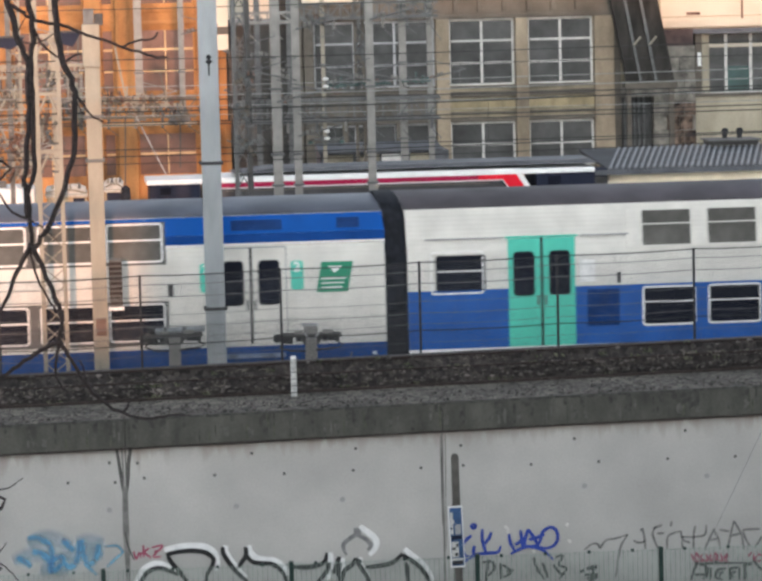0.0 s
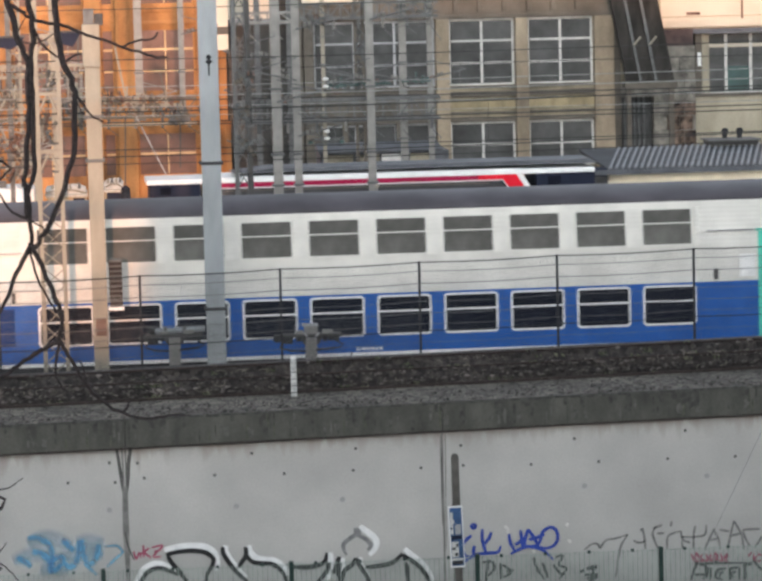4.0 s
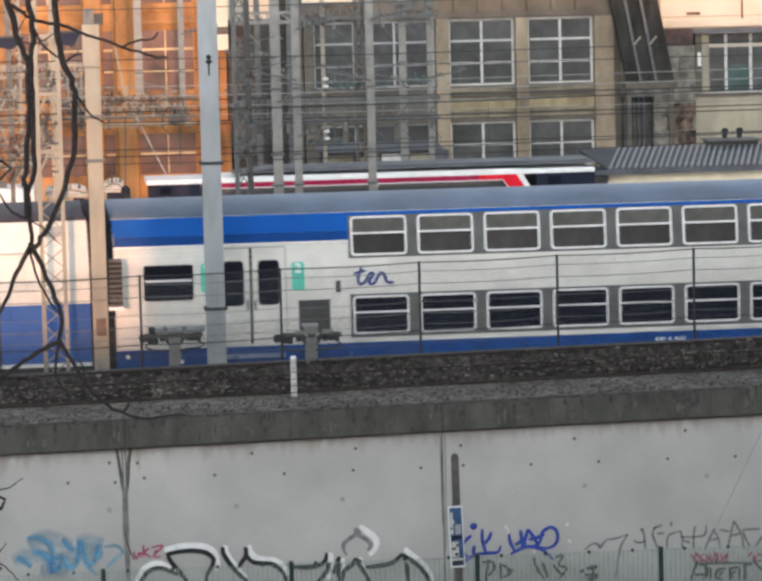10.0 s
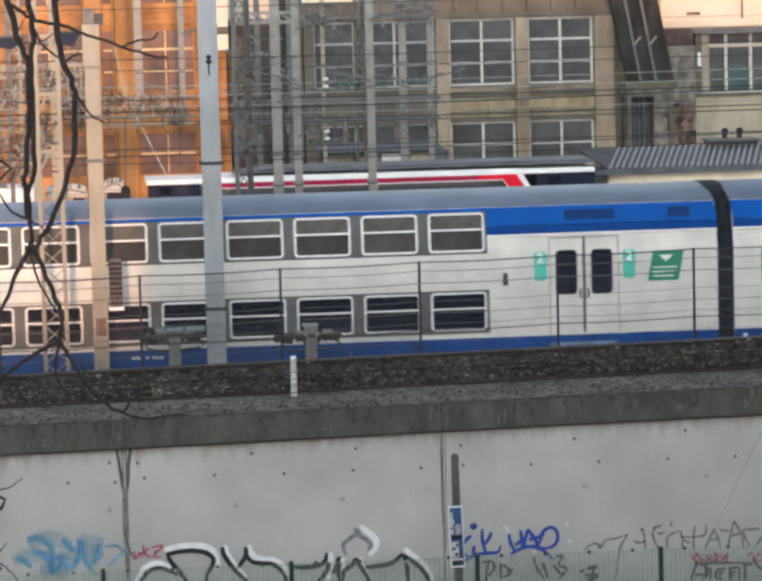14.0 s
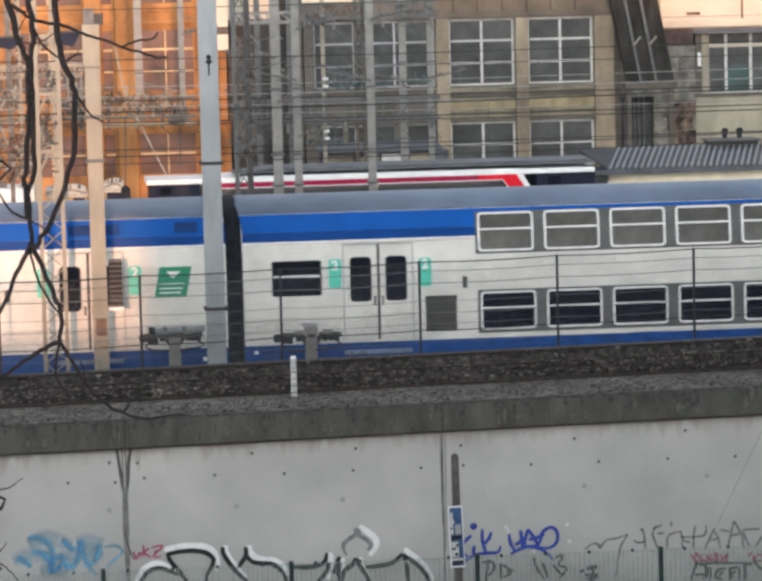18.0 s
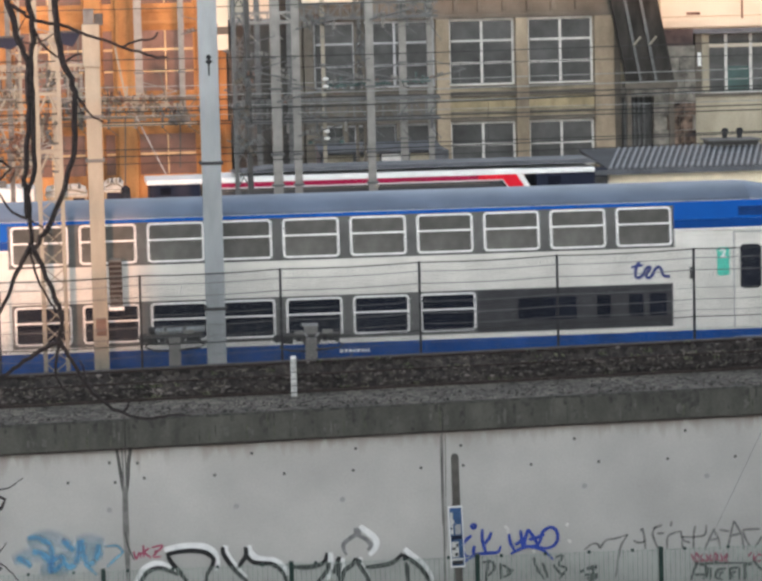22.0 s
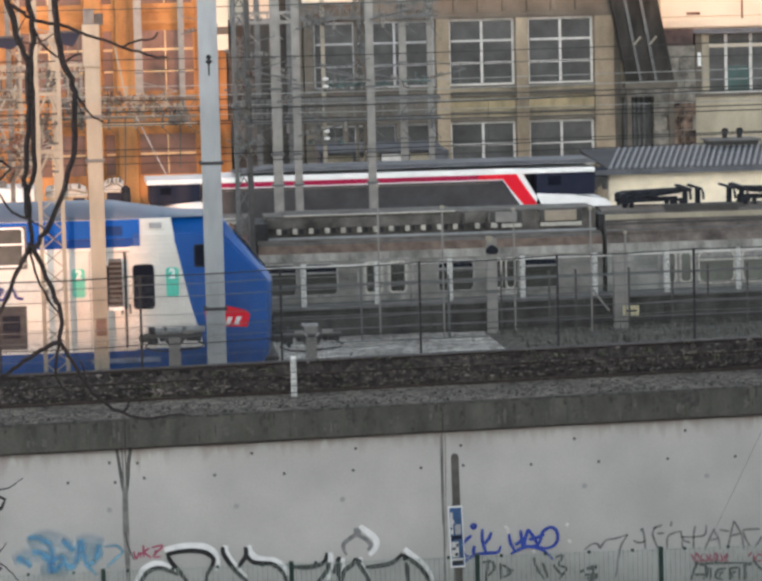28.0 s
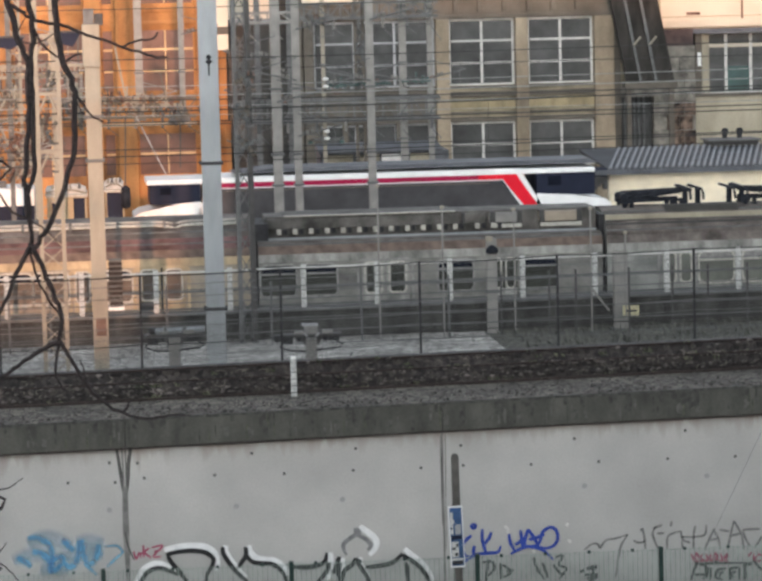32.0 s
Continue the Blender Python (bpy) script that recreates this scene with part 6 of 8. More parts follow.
def link_wing():
    """Recessed wing between the depot and the sunlit hall; dark walls stand for its shade."""
    d = thing("link_building", (0, 0, 0), "brown-grey recessed wing with narrow bays", "building")
    y = 62.0
    xl, xr = 6.845, 10.799
    z1 = 7.22
    # shade over the whole wing is put into the wall colour
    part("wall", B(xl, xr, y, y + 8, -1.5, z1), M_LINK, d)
    part("roof", B(xl - 0.1, xr, y - 0.2, y + 8, z1, z1 + 0.18), M_SLATE, d)
    for k in range(4):
        x = xl + 0.5 + k * 0.86
        for za, zb in ((4.481, 6.747), (1.896, 3.448)):
            f = part("window", B(x, x + 0.5, y - 0.04, y + 0.05, za, zb), M_TAND, d)
            part("pane", B(x + 0.05, x + 0.45, y - 0.05, y, za + 0.06, zb - 0.06), M_SHOPG, f)


link_wing()


def hall():
    """Long hall lit orange by the low sun, whose warmth is also in its colours."""
    d = thing("repair_hall", (0, 0, 0), "ochre repair hall with gridded windows, lit by the low sun", "building")
    y = 60.0
    xl, xr = -22.0, 6.822
    rows = [(1.078, 2.948), (4.571, 7.259), (8.207, 9.816)]
    levels = [-1.5, rows[0][0], rows[0][1], rows[1][0], rows[1][1], rows[2][0], rows[2][1], rows[2][1] + 1.5]
    for a, b in zip(levels[::2], levels[1::2]):
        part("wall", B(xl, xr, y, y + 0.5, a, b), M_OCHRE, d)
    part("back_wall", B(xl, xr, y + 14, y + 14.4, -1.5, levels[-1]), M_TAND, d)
    part("side_wall", B(xr, xr + 0.3, y, y + 14, -1.5, levels[-1]), M_OCHRE, d)
    part("roof", B(xl, xr, y, y + 14.4, levels[-1], levels[-1] + 0.3), M_SLATE, d)
    for z in (3.172, 4.368, 7.461, 8.005):
        part("string_course", B(xl, xr, y - 0.16, y - 0.003, z - 0.08, z + 0.08, bev=0.02), M_OCHRE, d)
    part("inner_wall", B(xl, xr, y + 1.2, y + 1.4, -1.5, levels[-1]), M_TAND, d)
    bays = [(1.257, 1.922), (2.507, 3.336), (5.868, 6.193), (6.558, 6.802)]
    w = bays[2][0] - bays[1][1]
    piers = [(b - 0.35, b + 0.35) for b in [bays[0][0] - k * (w + 0.8) for k in range(1, 9)]][::-1] + [bays[0], (bays[1][0], bays[1][1]), bays[2], bays[3]]
    piers.sort()
    for a, b in piers:
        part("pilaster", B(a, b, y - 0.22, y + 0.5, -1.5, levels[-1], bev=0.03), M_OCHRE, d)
    for (a0, a), (b, b1) in zip(piers, piers[1:]):
        if b - a <= 0.3:
            part("infill", B(a, b, y + 0.1, y + 0.4, -1.5, levels[-1]), M_OCHRE, d)
        else:
            for za, zb in rows:
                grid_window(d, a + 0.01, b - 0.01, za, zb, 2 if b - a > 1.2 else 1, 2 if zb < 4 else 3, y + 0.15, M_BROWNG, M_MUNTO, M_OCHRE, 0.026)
    part("white_panel", B(6.703, 7.211, y - 0.3, y - 0.225, 6.268, 6.92), M_PEACH, d, "white panel at the hall corner")
    part("white_panel", B(6.703, 7.211, y - 0.3, y - 0.225, 7.24, 8.9), M_PEACH, d)
    part("panel_band", B(6.69, 7.22, y - 0.32, y - 0.225, 6.924, 7.236), M_TAND, d)
    part("low_pier", B(7.007, 7.231, y - 0.1, y + 0.5, -1.5, 3.277), M_OCHRE, d)


hall()


def far_block():
    y = 84.0
    d = thing("office_block", (0, 0, 0), "pale far block lit by the evening sun", "building")
    xl, xr = 6.436, 15.602
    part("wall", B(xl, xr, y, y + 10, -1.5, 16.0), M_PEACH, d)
    part("roof", B(xl - 0.2, xr + 0.2, y - 0.2, y + 10, 16.0, 16.3), M_SLATE, d)
    for k in range(7):
        for z in (9.6, 12.6):
            x = xl + 0.7 + k * 1.25
            f = part("window", B(x, x + 0.5, y - 0.05, y + 0.1, z - 0.2, z + 1.5), M_BANDG, d)
            part("pane", B(x + 0.05, x + 0.45, y - 0.06, y, z - 0.15, z + 1.45), M_SHOPG, f)


far_block()


def right_house():
    """Cream house with a glazed upper floor under a deep eave."""
    d = thing("signal_house", (0, 0, 0), "cream house with a glazed strip under its eave", "building")
    y = 62.0
    xl, xr = 27.466, 45.0
    ze, zc, zw = 6.496, 3.774, 6.245
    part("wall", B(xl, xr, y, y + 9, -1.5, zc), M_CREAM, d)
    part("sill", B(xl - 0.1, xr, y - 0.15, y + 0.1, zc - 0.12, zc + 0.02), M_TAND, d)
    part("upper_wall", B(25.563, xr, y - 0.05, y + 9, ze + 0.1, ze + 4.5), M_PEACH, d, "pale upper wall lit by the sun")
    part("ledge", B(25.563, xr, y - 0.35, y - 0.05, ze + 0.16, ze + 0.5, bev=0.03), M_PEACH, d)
    part("eave", B(25.563, xr, y - 0.75, y + 0.3, ze - 0.1, ze + 0.1), M_SLATE, d, "dark slate eave")
    part("wall_vent", B(27.092, 27.687, y - 0.09, y - 0.04, 7.184, 7.309), M_RUSTY, d)
    part("wall_line", B(25.817, xr, y - 0.09, y - 0.052, ze + 0.6, ze + 0.64), M_CREAM, d)
    part("down_pipe", B(29.519 - 0.03, 29.519 + 0.03, y - 0.13, y - 0.06, ze + 0.5, ze + 4.0), M_RUSTY, d)
    part("end_panel", B(xl, 27.745 - 0.003, y - 0.02, y + 0.2, zc + 0.02, ze - 0.1), M_TAND, d)
    part("end_strip", B(27.553, 27.703, y - 0.08, y - 0.023, 4.984, 5.569), M_CRISP, d)
    part("corner_post", B(27.745, 28.065, y - 0.05, y + 0.3, zc + 0.02, ze - 0.1, bev=0.02), M_CREAM, d)
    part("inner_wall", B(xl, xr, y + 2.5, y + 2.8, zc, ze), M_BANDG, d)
    n = 8
    step = 29.9 - 28.811
    for k in range(n):
        a = 27.724 + k * step
        f = part("window", ring(bmesh.new(), step, ze - 0.1 - zc - 0.02, 0.02, 0.06, -0.06, 0.06), M_MUNT, d)
        f.location = (a + step / 2, y + 0.08, (ze - 0.1 + zc + 0.02) / 2)
        hh = (ze - zc - 0.12) / 2
        part("transom", B(-step / 2 + 0.06, step / 2 - 0.06, -0.09, 0.05, hh * 0.5 + 0.02, hh * 0.5 + 0.17), M_PEACH, f)
        part("pane", B(-step / 2 + 0.05, step / 2 - 0.05, -0.01, 0.02, -hh * 0.1, hh * 0.5), M_SHOPG, f)
        # sea-green panes: a teal reflection given as glass colour
        part("pane", B(-step / 2 + 0.05, step / 2 - 0.05, -0.01, 0.02, -hh + 0.05, -hh * 0.1 - 0.02), M_SEAG if k in (1, 4) else M_SHOPG, f)
        part("pane", B(-step / 2 + 0.05, step / 2 - 0.05, -0.01, 0.02, hh * 0.5 + 0.1, hh - 0.05), M_SHOPG, f)
    g = thing("stone_gatehouse", (0, 0, 0), "weathered stone pier and dark barred doorway", "building")
    a, b = 23.4, 27.243
    zt = 5.784
    zl = 3.768
    part("wall", B(25.403, b, 61.0, 63.0, -1.5, zt), M_STONE, g)
    part("wall", B(a, 25.403, 61.0, 63.0, zl, 4.266), M_STONE, g)
    part("upper_wall", B(a, 25.403 + 0.4, 61.1, 63.0, 4.266 + 0.003, 8.524), M_TAN, g, "tan rendered wall behind the conveyor")
    part("attic_band", B(25.403 + 0.42, b - 0.03, 61.2, 63.0, zt + 0.11, 6.613), M_MAROON, g, "dark red-brown band under the eave")
    part("back", B(a, b, 63.0, 63.3, -1.5, zt), M_BANDG, g)
    part("roof", B(25.403 - 0.05, b - 0.03, 60.9, 63.3, zt, zt + 0.1), M_STONE, g)
    for k in range(12):
        z = -1.4 + k * 0.62
        for j in range(3):
            x0 = 25.403 + 0.02 + j * 0.57 + (0.2 if k % 2 else 0)
            if x0 + 0.5 < b + 0.1 and z + 0.55 < zt:
                part("stone", B(x0, min(b, x0 + 0.54), 60.94, 61.02, z, z + 0.58, bev=0.02), M_STONE if j == 0 or z > 3.4 else M_BROWNS, g)
    part("door_leaf", B(a + 0.1, a + 0.55, 61.35, 61.45, -1.5, zl - 0.02), M_RUSTY, g, "red-brown door leaf")
    part("door_glass", B(a + 0.6, 25.403 - 0.003, 61.35, 61.42, -1.5, zl - 0.02), M_SHOPG, g)
    for k in range(6):
        x = a + 0.58 + k * 0.21
        part("bar", B(x - 0.04, x + 0.04, 61.2, 61.28, -1.5, zl), M_MUNT if k == 0 else M_STEELD, g)
    part("white_post", B(23.715, 23.845, 60.8, 60.95, 4.72, 5.45), M_CRISP, g)


right_house()


def conveyor():
    """Dark inclined chute on rails."""
    t = thing("inclined_conveyor", (0, 56.0, 0), "dark inclined conveyor of steel troughs with pale rails", "conveyor")
    zb, z2 = 4.637, 9.13
    xa = [23.305, 23.912, 24.561, 25.292]
    run = (24.653 - 25.273) / (7.929 - 4.726)
    for i in range(3):
        part("trough", plate(bmesh.new(), [(xa[i] + 0.02, zb), (xa[i + 1] - 0.02, zb), (xa[i + 1] - 0.02 + run * (z2 - zb), z2), (xa[i] + 0.02 + run * (z2 - zb), z2)], -0.25 + 0.06 * (i % 2), 0.25), M_TROUGH, t)
    for i in (1, 2):
        part("rail", plate(bmesh.new(), [(xa[i] - 0.05, zb - 0.2), (xa[i] + 0.05, zb - 0.2), (xa[i] + 0.05 + run * (z2 - zb), z2), (xa[i] - 0.05 + run * (z2 - zb), z2)], -0.32, 0.2), M_STEELD, t)
        zz = 6.345
        part("bracket", beam(bmesh.new(), (xa[i] + run * (zz - zb), -0.34, zz - 0.25), (xa[i] + run * (zz - zb) + 0.3, -0.34, zz + 0.1), 0.07), M_STEELP, t)
    part("foot_beam", B(xa[0] - 0.1, xa[3] + 0.1, -0.35, 0.35, zb - 0.3, zb - 0.02), M_TAND, t)
    for x in (xa[0] + 0.1, xa[3] - 0.1):
        part("leg", B(x - 0.1, x + 0.1, -0.1, 0.1, -1.5, zb - 0.3), M_TAND, t)


conveyor()


# ---- platform roofs ----
def canopy():
    t = thing("platform_roof", (0, 0, 0), "ribbed grey platform roof over a cream wall", "platform roof")
    x0, x1 = 19.93, 45.0
    zl, zh = 1.886, 2.442
    bm = sweep(bmesh.new(), [(41.5, zl), (41.5, zl + 0.1), (45.0, zh + 0.1), (45.0, zh)], x0, x1)
    for v in bm.verts:
        if v.co.y > 43 and v.co.x < 30:
            v.co.x -= 0.5
    part("roof_sheet", bm, M_SHEETD, t)
    pitch = 0.232
    n = int((x1 - x0) / pitch)
    rib = None
    for k in range(n):
        x = x0 + 0.05 + k * pitch
        if rib is None:
            rib = part("rib", beam(bmesh.new(), (0.0, 41.48, zl + 0.12), (1.0, 45.0, zh + 0.12), 0.09, 0.06), M_RIB, t)
            rib.location = (x, 0, 0)
        else:
            share(rib, "rib", Matrix.Translation((x, 0, 0)), t)
    part("fascia", B(x0 - 0.5, x1, 41.4, 41.5, zl - 0.12, zl + 0.06), M_SLATE, t)
    part("cream_wall", B(x0 + 0.1, x1, 42.0, 42.3, -1.5, zl - 0.02), M_BOARD, t)
    part("end_box", B(19.25, x0 - 0.02, 41.6, 42.6, zl - 0.35, zl + 0.12, bev=0.03), M_NAVY, t)
    for k in range(4):
        x = 19.301 + k * 0.13
        part("lug", B(x, x + 0.15, 41.2, 41.4 + 0.05 * k, zl - 0.62 + 0.1 * (k % 3), zl - 0.16), M_VENT, t)
    s = thing("site_shelter", (0, 0, 0), "low shelter with a slate roof and cream panels", "shelter")
    a, b = 9.798, 14.668
    part("roof", sweep(bmesh.new(), [(45.6, 2.598), (45.6, 2.689), (47.5, 2.909), (47.5, 2.598)], a - 0.1, b - 0.3), M_SLATE, s)
    part("wall", B(a, b, 46.2, 48, -1.5, 2.598), M_SLATE, s)
    for q, (q0, q1) in enumerate(((10.019, 11.029), (11.140, 12.022), (12.114, 13.069), (13.198, 14.135))):
        part("panel", B(q0, q1, 46.1, 46.22, 2.196, 2.507, bev=0.02), M_FRAME if q == 2 else M_CREAM, s)
    g = thing("pallet_stack", (0, 0, 0), "dark crates on the far platform roof", "crates")
    part("crate", B(24.398, 26.21, 44.6, 46, zh + 0.05, 2.7), M_LINK, g)
    for x in (25.1, 25.67):
        part("vent_pipe", tube(bmesh.new(), [(x, 45.4, zh + 0.05), (x, 45.4, 3.0), (x, 45.4, 3.03), (x, 45.4, 3.136)], [0.1, 0.1, 0.15, 0.09], 8), M_BLACK, g)
    part("lid", B(24.3, 26.3, 44.5, 46.1, 2.7, 2.76, bev=0.01), M_STEELD, g)


canopy()


# ---- masts, portals and wires over the yard ----
def arm(t, z, sgn, m, y=0.0):
    """Cantilever arm with ribbed insulators on a mast."""
    a = part("arm_tube", tube(bmesh.new(), [(0, y, z), (sgn * 1.3, y, z + 0.3)], 0.026, 6), m, t)
    part("stay", tube(bmesh.new(), [(0, y, z + 0.65), (sgn * 1.25, y, z + 0.31)], 0.016, 6), m, a)
    for q in (0.22, 0.36):
        part("insulator", tube(bmesh.new(), [(sgn * (q + 0.02 * k), y, z + 0.05 + 0.23 * q + 0.005 * k) for k in range(6)], [0.04, 0.08, 0.04, 0.08, 0.04, 0.08], 8), M_STEELR, a)
    part("steady", tube(bmesh.new(), [(sgn * 1.05, y, z + 0.25), (sgn * 1.1, y, z - 0.2), (sgn * 0.6, y, z - 0.25)], 0.015, 5), m, a)


def disc(t, x, z, y, m=None):
    b = bmesh.new()
    bmesh.ops.create_uvsphere(b, u_segments=12, v_segments=8, radius=0.11, matrix=Matrix.Translation((x, y, z)) @ Matrix.Diagonal((1, 0.7, 0.6, 1)))
    part("glass_insulator", b, m or M_FRAME, t, "pale glass disc insulator", True)


def mast_row():
    lab = "pale weathered steel catenary mast"
    rnd = random.Random(11)
    for x, y, zt, w, m, arms in ((6.353, 20.0, 13.0, 0.27, M_STEELR, (5.623, 6.889,)), (6.948, 20.0, 13.0, 0.22, M_STEELR, (4.618, 6.24, 7.715,)), (9.105, 20.0, 13.0, 0.22, M_STEELR, (6.18, 7.941,)),
                           (12.749, 44.0, 14.0, 0.26, M_STEELR, (5.342, 7.575,)), (13.76, 44.0, 13.0, 0.2, M_STEELR, (5.404, 7.727,)),
                           (2.922, 39.5, 14.0, 0.27, M_STEELR, (5.052, 4.538,)), (4.432, 39.5, 14.0, 0.2, M_STEELR, (4.495, 7.321,)), (7.374, 43.6, 12.0, 0.2, M_STEELD, (6.301, 3.637, 4.882,)),
                           (8.55, 43.6, 12.0, 0.2, M_STEELD, (5.737, 3.959,)), (-0.055, 30.0, 12.0, 0.2, M_STEELP, (6.204, 3.561, 5.35,)), (-0.654, 30.0, 12.0, 0.25, M_STEELP, (5.755, 4.357, 7.149,)),
                           (9.771, 43.6, 12.0, 0.14, M_STEELP, (5.258, 3.351,)), (-1.473, 30.0, 12.0, 0.16, M_STEELD, (3.759, 4.225, 6.397,))):
        low = 4.372 if y == 39.5 else -1.5
        t = h_mast("drop_post" if y == 39.5 else "yard_mast", x, y, low, zt, w, w, m, "pale steel drop post on the portal beam" if y == 39.5 else lab, (4.4, 6.0) if y == 39.5 else (3.2, 4.1, 6.0), "yard masts")
        for k, za in enumerate(arms):
            z = za - low
            arm(t, z, -1 if (k + int(x * 7)) % 2 else 1, M_STEELR if x < 3 else M_STEELD, -w)
            if w < 0.15:
                disc(t, 0.06, z - 0.05, -w - 0.02)
                disc(t, 0.06, z + 0.22, -w - 0.02)
    lattice_mast(11.006, 11.294, 44.0, -1.5, 8.683, M_TAND, "brown lattice mast in the yard", 0.09, 0.5)
    lattice_mast(-1.624, -1.207, 38.0, -1.5, 14.0, M_STEELP, "pale lattice mast in the yard", 0.1, 0.6)


mast_row()


def portal(x0, x1, y, z0, z1, m, label, n):
    """Lattice beam across several tracks."""
    t = thing("portal_beam", ((x0 + x1) / 2, y, z0), label, "gantry", "portal beams")
    w, h = (x1 - x0) / 2, z1 - z0
    for z in (0, h):
        for dy in (-0.25, 0.25):
            part("chord", B(-w, w, dy - 0.04, dy + 0.04, z - 0.05, z + 0.05), m, t)
    for k in range(n):
        a, b = -w + k * 2 * w / n, -w + (k + 1) * 2 * w / n
        za, zb = (0, h) if k % 2 else (h, 0)
        part("brace", beam(bmesh.new(), (a, -0.25, za), (b, -0.25, zb), 0.05), m, t)
        part("upright", B(a - 0.03, a + 0.03, -0.28, -0.22, 0, h), m, t)
        if k % 2:
            sx, hang = a + 0.2, 0.25 + 0.13 * (k % 3)
            string = part("insulator_string", tube(bmesh.new(), [(sx, -0.3, -0.03 - 0.045 * j) for j in range(9)], [0.02, 0.07, 0.03, 0.07, 0.03, 0.07, 0.03, 0.07, 0.02], 8), M_STEELD if k % 4 == 1 else M_STEELR, t)
            part("dropper", tube(bmesh.new(), [(sx, -0.3, -0.38), (sx + 0.35, -0.3, -0.38 - hang)], 0.018, 5), m, string)
    return t


portal(6.569, 13.965, 43.0, 3.969, 4.731, M_STEELD, "dull grey lattice portal beam", 14)
portal(8.616, 13.956, 43.2, 7.696, 8.225, M_STEELD, "grey lattice portal beam", 12)
west = portal(-2.631, 4.89, 39.5, 4.453, 5.08, M_TAND, "rusty lattice portal beam", 16)
for p, q, w, m in (((2.389, 39.2, 4.5), (2.309, 39.2, 2.027), 0.05, M_VENT), ((4.311, 39.2, 4.445), (4.256, 39.2, 2.652), 0.05, M_VENT), ((2.763, 39.2, 4.49), (4.075, 39.2, 1.749), 0.045, M_STEELG), ((2.097, 39.2, 6.972), (2.471, 39.2, 4.924), 0.07, M_STEELP),
                   ((3.661, 39.2, 5.996), (3.877, 39.2, 4.713), 0.05, M_TAND), ((-1.681, 39.2, 6.143), (-1.121, 39.2, 4.856), 0.06, M_STEELP), ((0.46, 39.2, 6.592), (0.565, 39.2, 4.723), 0.06, M_TAND), ((0.832, 39.2, 7.598), (0.768, 39.2, 4.717), 0.06, M_TAND)):
    part("strut", beam(bmesh.new(), Vector(p) - west.location, Vector(q) - west.location, w), m, west)
for p, q, w in (((-1.81, 38.9, 6.42), (-1.312, 38.9, 5.853), 0.08), ((-1.554, 38.9, 5.658), (-1.19, 38.9, 4.604), 0.09), ((-1.971, 38.9, 4.29), (-1.727, 38.9, 3.642), 0.08)):
    part("strut", beam(bmesh.new(), Vector(p) - west.location, Vector(q) - west.location, w), M_STEELP, west)
# cream stands for low sun on the beam's lower chord
part("hanging_rail", B(1.35 - west.location.x, 4.88 - west.location.x, -0.36, -0.28, 4.2 - west.location.z - 0.05, 4.2 - west.location.z + 0.05, bev=0.01), M_STEELP, west, "cream steel rail hung below the beam")
for x in (1.5, 2.7, 3.9, 4.8):
    part("rail_hanger", B(x - 0.02 - west.location.x, x + 0.02 - west.location.x, -0.34, -0.3, 4.25 - west.location.z, 0.0), M_TAND, west)
portal(6.4, 8.62, 43.3, 7.6, 7.95, M_STEELR, "short grey lattice beam beside the depot", 5)
upper = portal(-2.233, 0.883, 31.0, 6.215, 6.559, M_STEELP, "short pale lattice beam between two masts", 12)
part("switch_box", B(0.942 - -0.678, 1.285 - -0.678, -0.2, 0.2, 7.867 - 6.215, 8.366 - 6.215, bev=0.02), M_STEELD, upper, "grey switch box above the beam")
part("switch_lid", B(1.301 - -0.678, 1.582 - -0.678, -0.15, 0.15, 7.827 - 6.215, 8.202 - 6.215, bev=0.02), M_VENT, upper)
part("box_post", B(1.035 - -0.678, 1.16 - -0.678, -0.06, 0.06, -0.3, 7.867 - 6.215), M_STEELD, upper)


def isolator(at, w, h, n, seed, m, discs=0):
    """Switch gear on a mast or beam: ribbed insulators, jumper loops and arms."""
    rnd = random.Random(seed)
    t = thing("isolator_switch", at, "cluster of insulators and looped jumper wires", "switch gear", "isolator switches")
    sunny = at[0] < 4.0 and at[1] > 20                     # before the sunlit hall: cream and rusty tones carry the sun on the gear
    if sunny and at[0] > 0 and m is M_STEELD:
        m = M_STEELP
    part("carrier", B(-w, w, -0.05, 0.05, -0.05, 0.05, bev=0.01), m, t)
    part("hanger", beam(bmesh.new(), (0, 0, -h * 0.4), (0, 0, h * 1.3), 0.06), m, t)
    for k in range(n):
        x, z = rnd.uniform(-w, w), rnd.choice((-1, 1)) * rnd.uniform(0.3, 1.0) * h
        zz = [z * q / 6 for q in range(7)]
        dx = rnd.uniform(-0.25, 0.25)
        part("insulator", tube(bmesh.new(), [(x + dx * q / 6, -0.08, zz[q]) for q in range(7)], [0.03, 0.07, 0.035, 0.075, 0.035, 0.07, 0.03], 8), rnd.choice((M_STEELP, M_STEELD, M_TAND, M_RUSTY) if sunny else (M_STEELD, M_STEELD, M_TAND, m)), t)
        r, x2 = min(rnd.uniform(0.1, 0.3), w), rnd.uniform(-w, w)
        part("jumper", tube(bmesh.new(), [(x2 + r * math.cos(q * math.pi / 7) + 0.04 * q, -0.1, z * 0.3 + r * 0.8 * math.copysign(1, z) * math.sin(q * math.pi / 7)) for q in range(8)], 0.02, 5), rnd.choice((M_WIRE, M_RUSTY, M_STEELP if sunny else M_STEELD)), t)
        if k % 2:
            part("lever", beam(bmesh.new(), (x, -0.1, 0), (x + rnd.uniform(-0.5, 0.5), -0.1, z * 0.9), 0.035), m, t)
